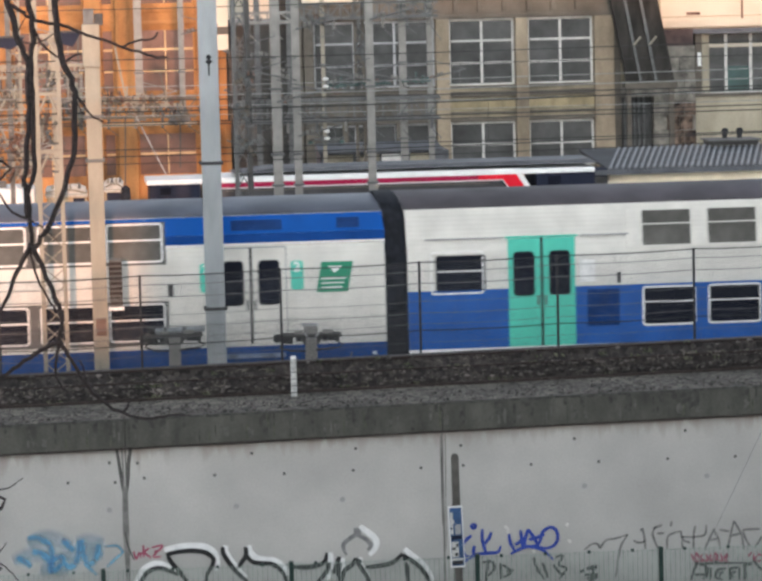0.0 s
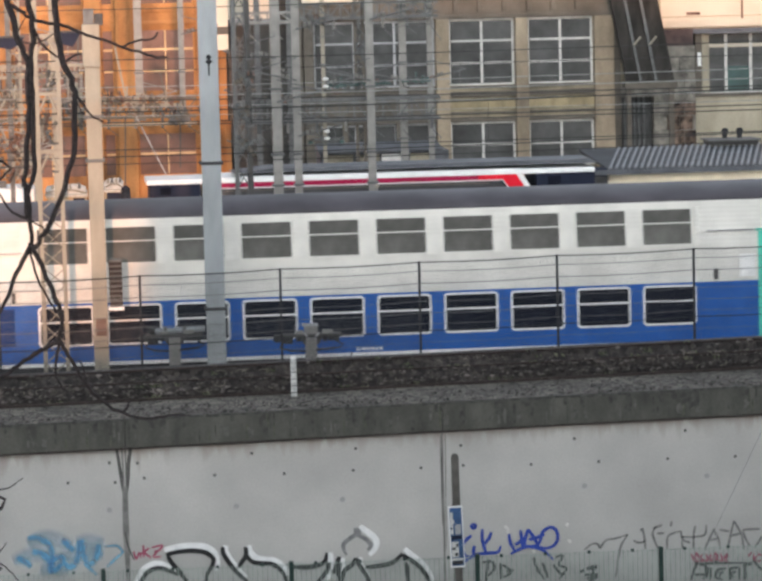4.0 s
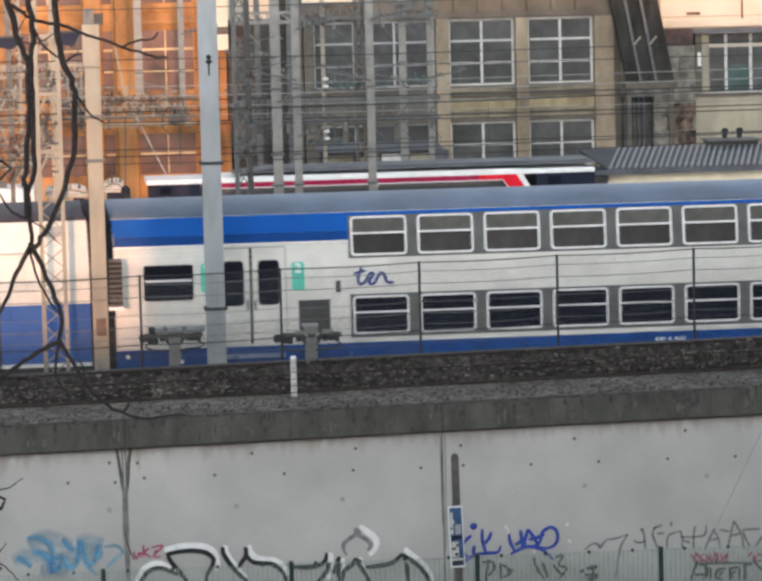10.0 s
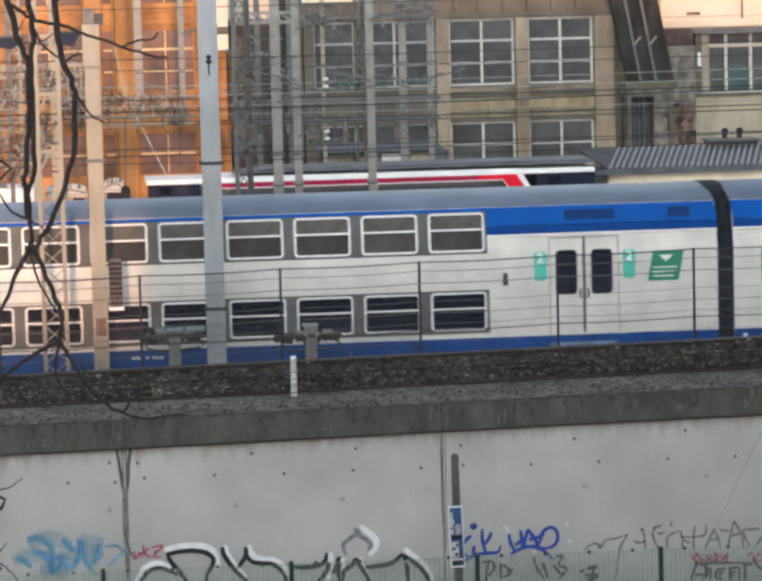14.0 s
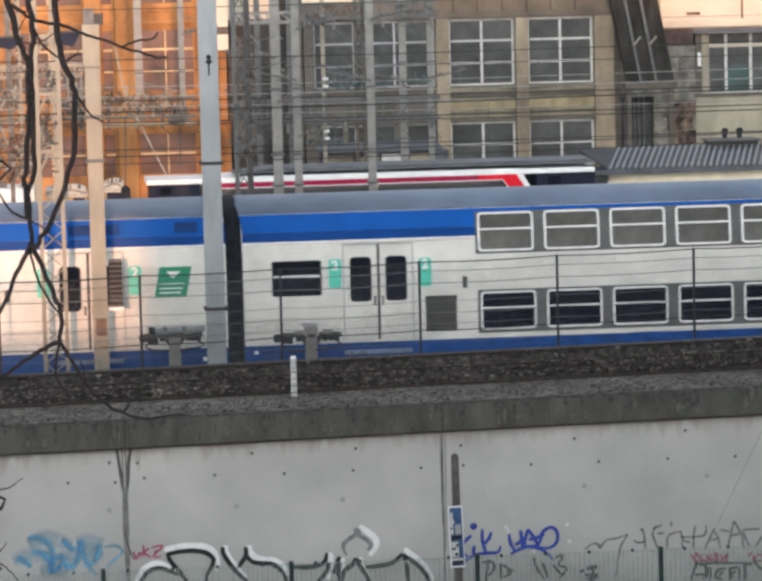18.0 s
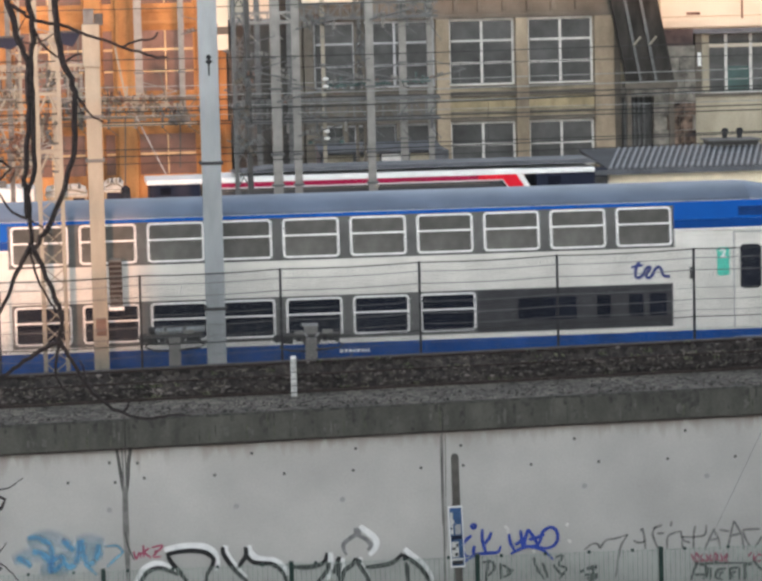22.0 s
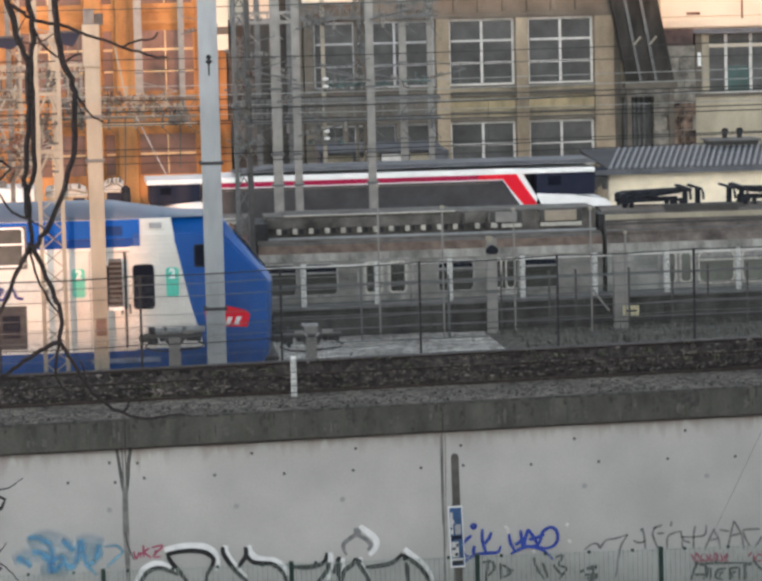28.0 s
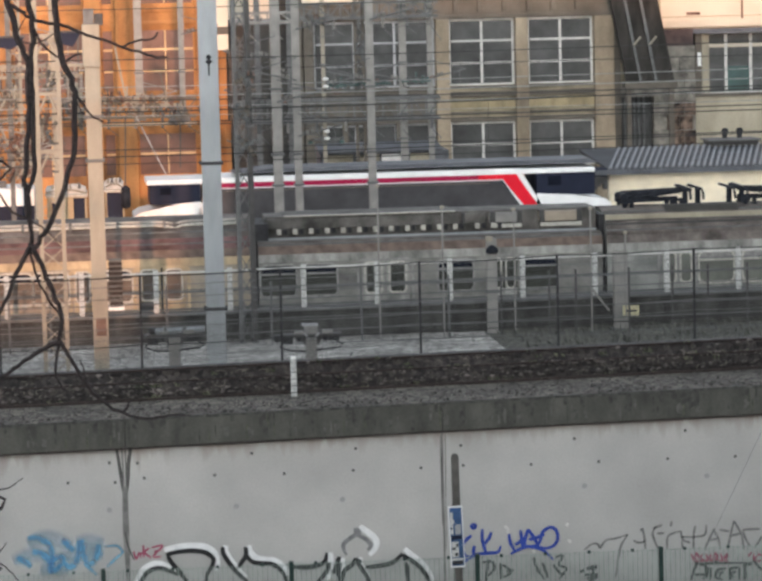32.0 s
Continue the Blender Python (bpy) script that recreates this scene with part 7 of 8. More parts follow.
    for k in range(discs):
        disc(t, (k - (discs - 1) / 2) * 1.15 - 0.06, -0.1, -0.12, M_SEAG)


for spot, w, h, n, m, discs in (((1.792, 39.1, 4.964), 0.5, 0.5, 7, M_TAND, 0), ((2.471, 39.1, 4.979), 0.5, 0.45, 7, M_STEELD, 0), ((3.113, 39.1, 4.892), 0.5, 0.45, 6, M_TAND, 0), ((3.827, 39.1, 4.872), 0.55, 0.4, 6, M_STEELD, 0),
                                ((4.204, 38.6, 4.507), 0.5, 0.35, 8, M_STEELD, 0), ((-1.404, 29.7, 4.082), 0.55, 0.6, 9, M_STEELD, 0), ((-1.583, 29.7, 3.389), 0.6, 0.45, 8, M_STEELD, 0), ((-1.046, 29.7, 3.73), 0.3, 0.5, 6, M_TAND, 0),
                                ((-1.566, 29.7, 5.559), 0.4, 0.5, 7, M_TAND, 0), ((0.408, 38.6, 5.175), 0.5, 0.6, 8, M_STEELD, 0), ((-0.339, 29.7, 4.517), 0.16, 0.6, 6, M_TAND, 0), ((-0.26, 29.7, 5.91), 0.16, 0.6, 6, M_TAND, 0), ((0.758, 38.6, 4.573), 0.3, 0.5, 6, M_STEELD, 0),
                                ((4.766, 9.2, 6.695), 0.12, 0.35, 6, M_STEELD, 0), ((4.737, 9.2, 5.705), 0.12, 0.4, 6, M_STEELD, 0), ((4.741, 9.2, 4.96), 0.12, 0.3, 5, M_STEELD, 0),
                                ((7.838, 42.72, 4.812), 0.6, 0.3, 6, M_STEELD, 0), ((10.416, 43.62, 5.222), 0.62, 0.25, 5, M_SEAG, 0), ((11.601, 43.62, 5.261), 0.66, 0.25, 5, M_SEAG, 0), ((13.215, 43.88, 5.315), 0.56, 0.25, 5, M_SEAG, 0),
                                ((9.855, 43.52, 3.263), 0.6, 0.2, 3, M_STEELD, 2), ((9.313, 42.93, 7.606), 0.3, 0.3, 4, M_STEELD, 0), ((11.162, 43.8, 6.373), 0.25, 0.5, 6, M_STEELD, 0)):
    isolator(spot, w, h, n, int(spot[0] * 31 + spot[2] * 17), m, discs)


def floodlight(at, w, h, label):
    """Hooded yard lamp on a short bracket, seen from its dark back."""
    t = thing("floodlight", at, label, "floodlight", "yard floodlights")
    part("hood", plate(bmesh.new(), [(-w, h), (w, h), (w * 0.55, 0.12), (0.1, 0), (-w, 0.1)], -0.2, 0.35), M_NAVY, t)
    part("rim", B(-w - 0.03, w + 0.03, -0.23, 0.38, h, h + 0.06, bev=0.01), M_VENT, t)
    part("bracket", beam(bmesh.new(), (-w, 0.2, h * 0.5), (-w - 0.45, 0.2, h * 0.4), 0.07), M_STEELD, t)


floodlight((0.479, 29.8, 7.187), 0.36, 0.44, "dark blue-grey hooded yard floodlight")
floodlight((-1.448, 29.8, 7.145), 0.5, 0.36, "wide dark blue-grey hooded yard floodlight")


def catenary(a, b, m, r, label, low=0.0):
    """One overhead wire between its two end masts, sagging a little."""
    a, b = Vector(a), Vector(b)
    t = thing("overhead_line", (0, 0, 0), label, "wire", "overhead lines")
    d = b - a
    pts = []
    for k in range(13):
        q = -0.75 + k * 0.2
        p = a + d * q
        pts.append((p.x, p.y, p.z - 0.06 * math.sin(max(0, min(1, q)) * math.pi)))
    part("strand", tube(bmesh.new(), pts, r, 5), m, t)
    if low:
        pts2 = [(x, y, z - low) for x, y, z in pts]
        part("strand", tube(bmesh.new(), pts2, r * 0.9, 5), m, t)
        n = 13
        for k in range(n):
            f = (k + 0.5) / n * 12
            i = min(11, int(f))
            q = f - i
            x, y, z = [pts[i][c] + (pts[i + 1][c] - pts[i][c]) * q for c in range(3)]
            part("dropper", beam(bmesh.new(), (x, y, z), (x, y, z - low), 0.012), m, t)
    for p in (pts[0], pts[-1]):
        part("end_mast", B(p[0] - 0.12, p[0] + 0.12, p[1] - 0.12, p[1] + 0.12, -1.5 if p[1] > 10 else -0.2, p[2] + 0.4), M_STEELD, t)


for pa, pb, m, r in (((-1.21, -0.6, 7.497), (15.984, -0.6, 7.516), M_WIRE, 0.012), ((-1.372, 6.0, 6.041), (17.49, 6.0, 6.173), M_WIRE, 0.018), ((-1.393, 5.0, 5.01), (17.246, 5.0, 5.138), M_WIRE, 0.014),
                     ((-1.536, 16.0, 6.065), (19.794, 16.0, 6.076), M_WIREP, 0.016), ((-1.607, 20.5, 6.181), (20.834, 20.5, 6.2), M_WIREP, 0.014),
                     ((-1.671, 22.0, 5.09), (21.166, 22.0, 5.053), M_WIRE, 0.018), ((-1.69, 24.0, 5.467), (21.631, 24.0, 5.397), M_WIREP, 0.016),
                     ((-1.72, 28.0, 6.462), (22.565, 28.0, 6.387), M_WIRE, 0.014), ((-1.826, 32.0, 5.371), (23.474, 32.0, 5.235), M_WIRE, 0.022), ((-1.962, 38.5, 4.588), (24.964, 38.5, 4.465), M_WIREP, 0.014),
                     ((-1.361, 10.8, 8.503), (18.626, 10.8, 8.634), M_WIRE, 0.012), ((-1.511, 11.0, 4.486), (18.623, 11.0, 4.581), M_WIRE, 0.012)):
    catenary(pa, pb, m, r, "thin dark overhead wire" if m is M_WIRE else "thin pale overhead wire", 0.8 if r > 0.017 and pa[1] > 20 else 0.0)


# ---- street side: sign, fence, graffiti, tree ----
def spline(pts, n=5):
    out = []
    for i in range(len(pts) - 1):
        p = [Vector(pts[max(0, min(len(pts) - 1, i + k))]) for k in (-1, 0, 1, 2)]
        for q in range(n):
            t = q / n
            out.append(0.5 * ((2 * p[1]) + (p[2] - p[0]) * t + (2 * p[0] - 5 * p[1] + 4 * p[2] - p[3]) * t * t + (3 * p[1] - p[0] - 3 * p[2] + p[3]) * t ** 3))
    return out + [Vector(pts[-1])]


def street_fence():
    y = -9.3
    f = thing("street_fence", (0, 0, 0), "grey-green wire fence with dark green posts at the wall foot", "fence")
    xs = [0.595, 4.3, 8.032, 11.782]
    step = (xs[-1] - xs[0]) / 3
    zt, climb = -2.385, (-2.436 - -2.395) / (xs[-1] - xs[0])
    xm = 6.119
    posts = [xs[0] + step * k for k in range(-3, 8)]
    for x in posts:
        z = zt + climb * (x - xm)
        part("post", B(x - 0.045, x + 0.045, y - 0.045, y + 0.045, -4.45, z + 0.04, bev=0.008), M_MESHG, f)
    for a, b in zip(posts, posts[1:]):
        bm = bmesh.new()
        n = int((b - a) / 0.05)
        for k in range(n):
            x = a + 0.05 + k * (b - a - 0.08) / n
            beam(bm, (x, y, -4.4), (x, y, zt + climb * (x - xm)), 0.019 if k % 2 else 0.008)
        for q in range(4):
            za = zt - 0.03 - q * 0.6
            beam(bm, (a, y, za + climb * (a - xm)), (b, y, za + climb * (b - xm)), 0.007)
        m = part("mesh_panel", bm, M_WIREG, f)
        m["kind"] = "stuff"
        for k in range(4):
            x = a + (k + 0.55) * (b - a) / 4.2
            part("clip", B(x - 0.03, x + 0.03, y - 0.03, y + 0.02, zt + climb * (x - xm) - 0.04, zt + climb * (x - xm) + 0.02, bev=0.006), M_MESHG, f)


street_fence()


def street_sign():
    x, y = 7.582, -9.8
    t = thing("street_sign_post", (x, y, -4.45), "dark brown post with a narrow blue and white sign", "sign post")
    zt = -0.234 + 4.45
    part("post", tube(bmesh.new(), [(0.05, 0, 0), (0.0, 0, zt - 0.06), (0, 0, zt)], [0.08, 0.08, 0.045], 12), M_POSTB, t)
    z0, z1 = -2.49 + 4.45, -1.262 + 4.45
    s = part("sign_plate", B(-0.15, 0.13, -0.105, -0.085, z0, z1, bev=0.004), M_CRISP, t, "blue sign with a white rim")
    mid = (z0 + z1) / 2
    s.matrix_basis = pose(0, 0, mid) @ pose(0, 0, 0, 0, -1.9) @ pose(0, 0, -mid)
    part("sign_field", B(-0.13, 0.112, -0.11, -0.09, z0 + 0.03, z1 - 0.03), M_SIGNB, s)
    h = z1 - z0
    for k, (xa, xb, a, b, m) in enumerate(((-0.12, 0.09, 0.05, 0.11, M_BLACK), (-0.125, 0.1, 0.115, 0.15, M_MUNT), (-0.12, 0.02, 0.17, 0.42, M_MUNT), (-0.06, 0.0, 0.19, 0.24, M_BLACK), (-0.11, -0.04, 0.29, 0.33, M_BLACK), (-0.03, 0.01, 0.33, 0.39, M_BLACK),
                                           (-0.12, 0.1, 0.46, 0.52, M_NAVY), (-0.03, 0.08, 0.54, 0.70, M_STEELG), (-0.12, -0.07, 0.55, 0.9, M_MUNT), (-0.075, -0.045, 0.72, 0.78, M_MUNT), (-0.12, -0.09, 0.62, 0.66, M_NAVY))):
        part("sign_bar", B(xa, xb, -0.115 - 0.0012 * k, -0.1, z0 + a * h, z0 + b * h), m, s)
    for z in (z0 + 0.2, z1 - 0.2):
        part("clip", B(-0.08, 0.08, -0.075, 0.075, z - 0.02, z + 0.02), M_STEELD, t)


street_sign()
c = thing("stay_cable", (0, 0, 0), "thin grey stay cable before the wall", "cable")
part("strand", tube(bmesh.new(), [(14.179, -9.0, 0.312), (13.029, -9.0, -1.987), (12.432, -9.0, -3.159)], 0.006, 5), M_SPRAYG, c)


def ribbon(bm, pts, width, y, taper=0.25):
    pts = spline(pts)
    n = len(pts)
    prev = None
    for i, p in enumerate(pts):
        d = (pts[min(n - 1, i + 1)] - pts[max(0, i - 1)])
        d = Vector((d.x, 0, d.z)).normalized()
        w = width / 2 * (taper + (1 - taper) * math.sin(math.pi * min(1, 0.15 + 0.85 * i / n)) ** 0.5)
        nrm = Vector((-d.z, 0, d.x)) * w
        cur = [bm.verts.new((p.x + s * nrm.x, yy, p.z + s * nrm.z)) for s in (-1, 1) for yy in (y, y + 0.0008)]
        if prev:
            for a, b in ((0, 2), (1, 3), (0, 1), (2, 3)):
                bm.faces.new((prev[a], prev[b], cur[b], cur[a]))
        prev = cur
    return bm


def soft_spray(name, color, cover):
    """Spray mist: paint that thins out towards the edges of its stroke."""
    m = mat(name, color, 0.8, 0, 0.15, 5, 0.0)
    n, l = m.node_tree.nodes, m.node_tree.links
    uv = n.new("ShaderNodeUVMap")
    sep = n.new("ShaderNodeSeparateXYZ")
    l.new(uv.outputs["UV"], sep.inputs["Vector"])
    dist = n.new("ShaderNodeMath")
    dist.operation = "PINGPONG"
    dist.inputs[1].default_value = 0.5
    l.new(sep.outputs["X"], dist.inputs[0])
    edge = n.new("ShaderNodeMapRange")
    edge.interpolation_type = "SMOOTHERSTEP"
    edge.inputs["From Max"].default_value, edge.inputs["To Max"].default_value = 0.42, cover
    l.new(dist.outputs[0], edge.inputs["Value"])
    tc = n.new("ShaderNodeTexCoord")
    t = n.new("ShaderNodeTexNoise")
    t.inputs["Scale"].default_value, t.inputs["Detail"].default_value = 6.0, 4
    l.new(tc.outputs["Object"], t.inputs["Vector"])
    patch = n.new("ShaderNodeMapRange")
    patch.inputs["From Min"].default_value, patch.inputs["From Max"].default_value = 0.25, 0.6
    patch.inputs["To Min"].default_value = 0.45
    l.new(t.outputs["Fac"], patch.inputs["Value"])
    alpha = n.new("ShaderNodeMath")
    alpha.operation = "MULTIPLY"
    l.new(edge.outputs["Result"], alpha.inputs[0])
    l.new(patch.outputs["Result"], alpha.inputs[1])
    l.new(alpha.outputs[0], n["Principled BSDF"].inputs["Alpha"])
    return m


M_MISTC = soft_spray("cyan_spray_mist", (0.2, 0.46, 0.63), 0.65)
M_MISTB = soft_spray("blue_spray_core", (0.07, 0.22, 0.5), 0.5)
M_MISTP = soft_spray("pale_blue_overspray", (0.27, 0.42, 0.53), 0.45)
M_MISTG = soft_spray("grey_spray_line", (0.2, 0.2, 0.195), 0.68)


def mist(label, m, width, strokes, lay=0):
    """Soft sprayed strokes on the wall."""
    g = thing("graffiti", (0, 0, 0), label, "graffiti", "wall graffiti")
    for i, line in enumerate(strokes):
        pts = spline(line)
        n = len(pts)
        y = WALL_Y - 0.004 - 0.006 * lay - 0.0008 * i
        vs, fs, uv = [], [], []
        for k, p in enumerate(pts):
            d = pts[min(n - 1, k + 1)] - pts[max(0, k - 1)]
            d = Vector((d.x, 0, d.z)).normalized()
            w = width / 2 * (0.45 + 0.55 * math.sin(math.pi * (0.12 + 0.76 * k / (n - 1))))
            vs += [(p.x + d.z * w, y, p.z - d.x * w), (p.x - d.z * w, y, p.z + d.x * w)]
        for k in range(n - 1):
            fs.append((2 * k, 2 * k + 1, 2 * k + 3, 2 * k + 2))
            uv += [(0, 0), (1, 0), (1, 1), (0, 1)]
        me = bpy.data.meshes.new("stroke")
        me.from_pydata(vs, [], fs)
        layer = me.uv_layers.new(name="UVMap")
        for k, c in enumerate(uv):
            layer.data[k].uv = c
        me.materials.append(m)
        ob = new("stroke", me)
        ob.parent = g
    return g


def graffiti(label, m, width, strokes, lay=0, under=None):
    g = thing("graffiti", (0, 0, 0), label, "graffiti", "wall graffiti")
    for i, s in enumerate(strokes):
        if under:
            part("outline", ribbon(bmesh.new(), [(x - 0.03, y, z + 0.05) for x, y, z in s], width * 2.8, WALL_Y - 0.005 - 0.0009 * i), under, g)
        part("stroke", ribbon(bmesh.new(), s, width, WALL_Y - (0.022 if under else 0.007) - 0.012 * lay - 0.0009 * i), m, g)
    return g


graffiti("white highlight over the large letters", M_SPRAYW, 0.13, (
    ((1.855, -8.0, -2.24), (2.141, -8.0, -2.183), (2.465, -8.0, -2.177), (2.729, -8.0, -2.228), (2.883, -8.0, -2.365), (2.926, -8.0, -2.566), (2.892, -8.0, -2.695)),
    ((1.265, -8.0, -2.921), (1.39, -8.0, -2.668), (1.541, -8.0, -2.545), (1.738, -8.0, -2.514), (1.932, -8.0, -2.582), (2.086, -8.0, -2.679)),
    ((3.104, -8.0, -2.205), (3.091, -8.0, -2.324), (3.212, -8.0, -2.549), (3.364, -8.0, -2.736), (3.499, -8.0, -2.872)),
    ((3.567, -8.0, -2.215), (3.593, -8.0, -2.346), (3.707, -8.0, -2.481), (3.903, -8.0, -2.53), (4.061, -8.0, -2.547), (4.226, -8.0, -2.654), (4.32, -8.0, -2.828)),
    ((4.031, -8.0, -2.535), (4.158, -8.0, -2.601), (4.293, -8.0, -2.747), (4.349, -8.0, -2.86)),
    ((5.212, -8.0, -2.437), (5.227, -8.0, -2.638), (5.192, -8.0, -2.837), (5.138, -8.0, -2.995)),
    ((5.467, -8.0, -2.558), (5.432, -8.0, -2.777), (5.376, -8.0, -3.006)),
    ((5.815, -8.0, -2.564), (5.83, -8.0, -2.725), (5.925, -8.0, -2.9), (6.002, -8.0, -3.034)),
    ((6.734, -8.0, -2.423), (6.88, -8.0, -2.56), (7.036, -8.0, -2.698), (7.173, -8.0, -2.855), (7.268, -8.0, -3.03), (7.315, -8.0, -3.163)),
    ((5.831, -8.0, -1.923), (5.996, -8.0, -2.05), (6.152, -8.0, -2.207), (6.147, -8.0, -2.378), (6.014, -8.0, -2.522))), 0)
graffiti("large black letters with a thick white outline", M_SPRAYK, 0.1, (
    ((1.891, -8.0, -2.341), (2.098, -8.0, -2.29), (2.394, -8.0, -2.274), (2.658, -8.0, -2.315), (2.831, -8.0, -2.442), (2.817, -8.0, -2.591), (2.713, -8.0, -2.757), (2.656, -8.0, -3.024)),
    ((1.312, -8.0, -2.963), (1.437, -8.0, -2.75), (1.568, -8.0, -2.636), (1.765, -8.0, -2.605), (1.959, -8.0, -2.673), (2.123, -8.0, -2.76)),
    ((1.919, -8.0, -2.372), (2.013, -8.0, -2.526), (2.155, -8.0, -2.702), (2.314, -8.0, -2.939)),
    ((3.034, -8.0, -2.222), (3.05, -8.0, -2.372), (3.172, -8.0, -2.577), (3.333, -8.0, -2.784), (3.554, -8.0, -2.994)),
    ((3.497, -8.0, -2.242), (3.502, -8.0, -2.412), (3.409, -8.0, -2.558), (3.337, -8.0, -2.664)),
    ((3.512, -8.0, -2.412), (3.616, -8.0, -2.547), (3.803, -8.0, -2.595), (4.0, -8.0, -2.614), (4.155, -8.0, -2.701), (4.27, -8.0, -2.856), (4.314, -8.0, -3.058)),
    ((4.452, -8.0, -2.694), (4.689, -8.0, -2.714), (4.918, -8.0, -2.695), (5.099, -8.0, -2.612), (5.143, -8.0, -2.434)),
    ((5.167, -8.0, -2.635), (5.143, -8.0, -2.795), (5.041, -8.0, -2.931), (4.908, -8.0, -3.085)),
    ((5.398, -8.0, -2.525), (5.334, -8.0, -2.703), (5.26, -8.0, -2.87)),
    ((5.415, -8.0, -2.646), (5.38, -8.0, -2.845), (5.404, -8.0, -3.077)),
    ((5.735, -8.0, -2.57), (5.642, -8.0, -2.717), (5.49, -8.0, -2.83), (5.434, -8.0, -3.079)),
    ((5.745, -8.0, -2.571), (5.829, -8.0, -2.765), (5.935, -8.0, -2.93), (6.029, -8.0, -3.136)),
    ((5.939, -8.0, -2.77), (6.178, -8.0, -2.75), (6.408, -8.0, -2.72), (6.579, -8.0, -2.628), (6.682, -8.0, -2.512)),
    ((6.691, -8.0, -2.552), (6.877, -8.0, -2.671), (7.073, -8.0, -2.85), (7.198, -8.0, -3.057), (7.274, -8.0, -3.232)),
    ((6.737, -8.0, -2.705), (6.783, -8.0, -2.868), (6.796, -8.0, -3.14))), 2)
graffiti("grey sprayed hook above the large letters", M_SPRAYG, 0.09, (
    ((5.73, -8.0, -1.959), (5.748, -8.0, -2.07), (5.626, -8.0, -2.165), (5.504, -8.0, -2.259), (5.491, -8.0, -2.379), (5.548, -8.0, -2.502)),
    ((5.71, -8.0, -1.988), (5.809, -8.0, -2.012), (5.796, -8.0, -2.112), (5.728, -8.0, -2.069)),
    ((5.806, -8.0, -2.112), (5.953, -8.0, -2.199), (6.049, -8.0, -2.323), (5.987, -8.0, -2.421))), 1)
graffiti("dark blue sprayed tag", M_SPRAYB, 0.07, (
    ((8.117, -8.0, -2.212), (7.984, -8.0, -2.317), (7.921, -8.0, -2.465), (7.978, -8.0, -2.619), (8.107, -8.0, -2.665)),
    ((8.172, -8.0, -2.426), (8.149, -8.0, -2.556), (8.198, -8.0, -2.618)),
    ((8.339, -8.0, -2.091), (8.335, -8.0, -2.302), (8.372, -8.0, -2.455), (8.409, -8.0, -2.607)),
    ((8.528, -8.0, -2.16), (8.455, -8.0, -2.307), (8.353, -8.0, -2.414)),
    ((7.934, -8.0, -2.768), (8.178, -8.0, -2.617), (8.449, -8.0, -2.589), (8.65, -8.0, -2.578), (8.713, -8.0, -2.45)),
    ((8.101, -8.0, -1.991), (8.16, -8.0, -2.063), (8.211, -8.0, -2.015), (8.142, -8.0, -1.962)),
    ((8.888, -8.0, -2.215), (8.914, -8.0, -2.398), (8.992, -8.0, -2.552)),
    ((9.13, -8.0, -2.145), (9.147, -8.0, -2.337), (9.164, -8.0, -2.489)),
    ((9.014, -8.0, -2.443), (9.126, -8.0, -2.367), (9.238, -8.0, -2.281)),
    ((9.281, -8.0, -2.132), (9.217, -8.0, -2.341), (9.203, -8.0, -2.511)),
    ((9.281, -8.0, -2.132), (9.428, -8.0, -2.35), (9.465, -8.0, -2.503)),
    ((9.297, -8.0, -2.344), (9.469, -8.0, -2.311), (9.621, -8.0, -2.247)),
    ((9.465, -8.0, -2.503), (9.538, -8.0, -2.354), (9.581, -8.0, -2.205), (9.734, -8.0, -2.111), (9.863, -8.0, -2.177), (9.89, -8.0, -2.37), (9.766, -8.0, -2.516), (9.575, -8.0, -2.527), (9.385, -8.0, -2.459)),
    ((8.91, -8.0, -2.629), (9.163, -8.0, -2.509), (9.385, -8.0, -2.499), (9.614, -8.0, -2.6), (9.792, -8.0, -2.779))), 1)
graffiti("small white paint blots beside the blue tag", M_MUNT, 0.06, (
    ((10.07, -8.0, -2.1), (10.12, -8.0, -2.04)), ((10.11, -8.0, -2.38), (10.17, -8.0, -2.45)), ((8.8, -8.0, -2.05), (8.86, -8.0, -2.1), (8.87, -8.0, -2.2)),
    ((9.37, -8.0, -2.56), (9.42, -8.0, -2.62))), 0)
mist("pale blue overspray round the faded letters", M_MISTP, 0.5, (
    ((-1.184, -8.0, -2.335), (-0.958, -8.0, -2.266), (-0.693, -8.0, -2.208), (-0.405, -8.0, -2.32)),
    ((-0.88, -8.0, -2.001), (-0.585, -8.0, -1.885), (-0.294, -8.0, -1.928), (-0.007, -8.0, -2.069)),
    ((-0.376, -8.0, -2.321), (-0.054, -8.0, -2.305), (0.241, -8.0, -2.249), (0.63, -8.0, -2.266)),
    ((0.092, -8.0, -2.014), (0.317, -8.0, -2.004), (0.638, -8.0, -2.048)),
    ((-0.646, -8.0, -2.537), (-0.384, -8.0, -2.549), (-0.091, -8.0, -2.532))))
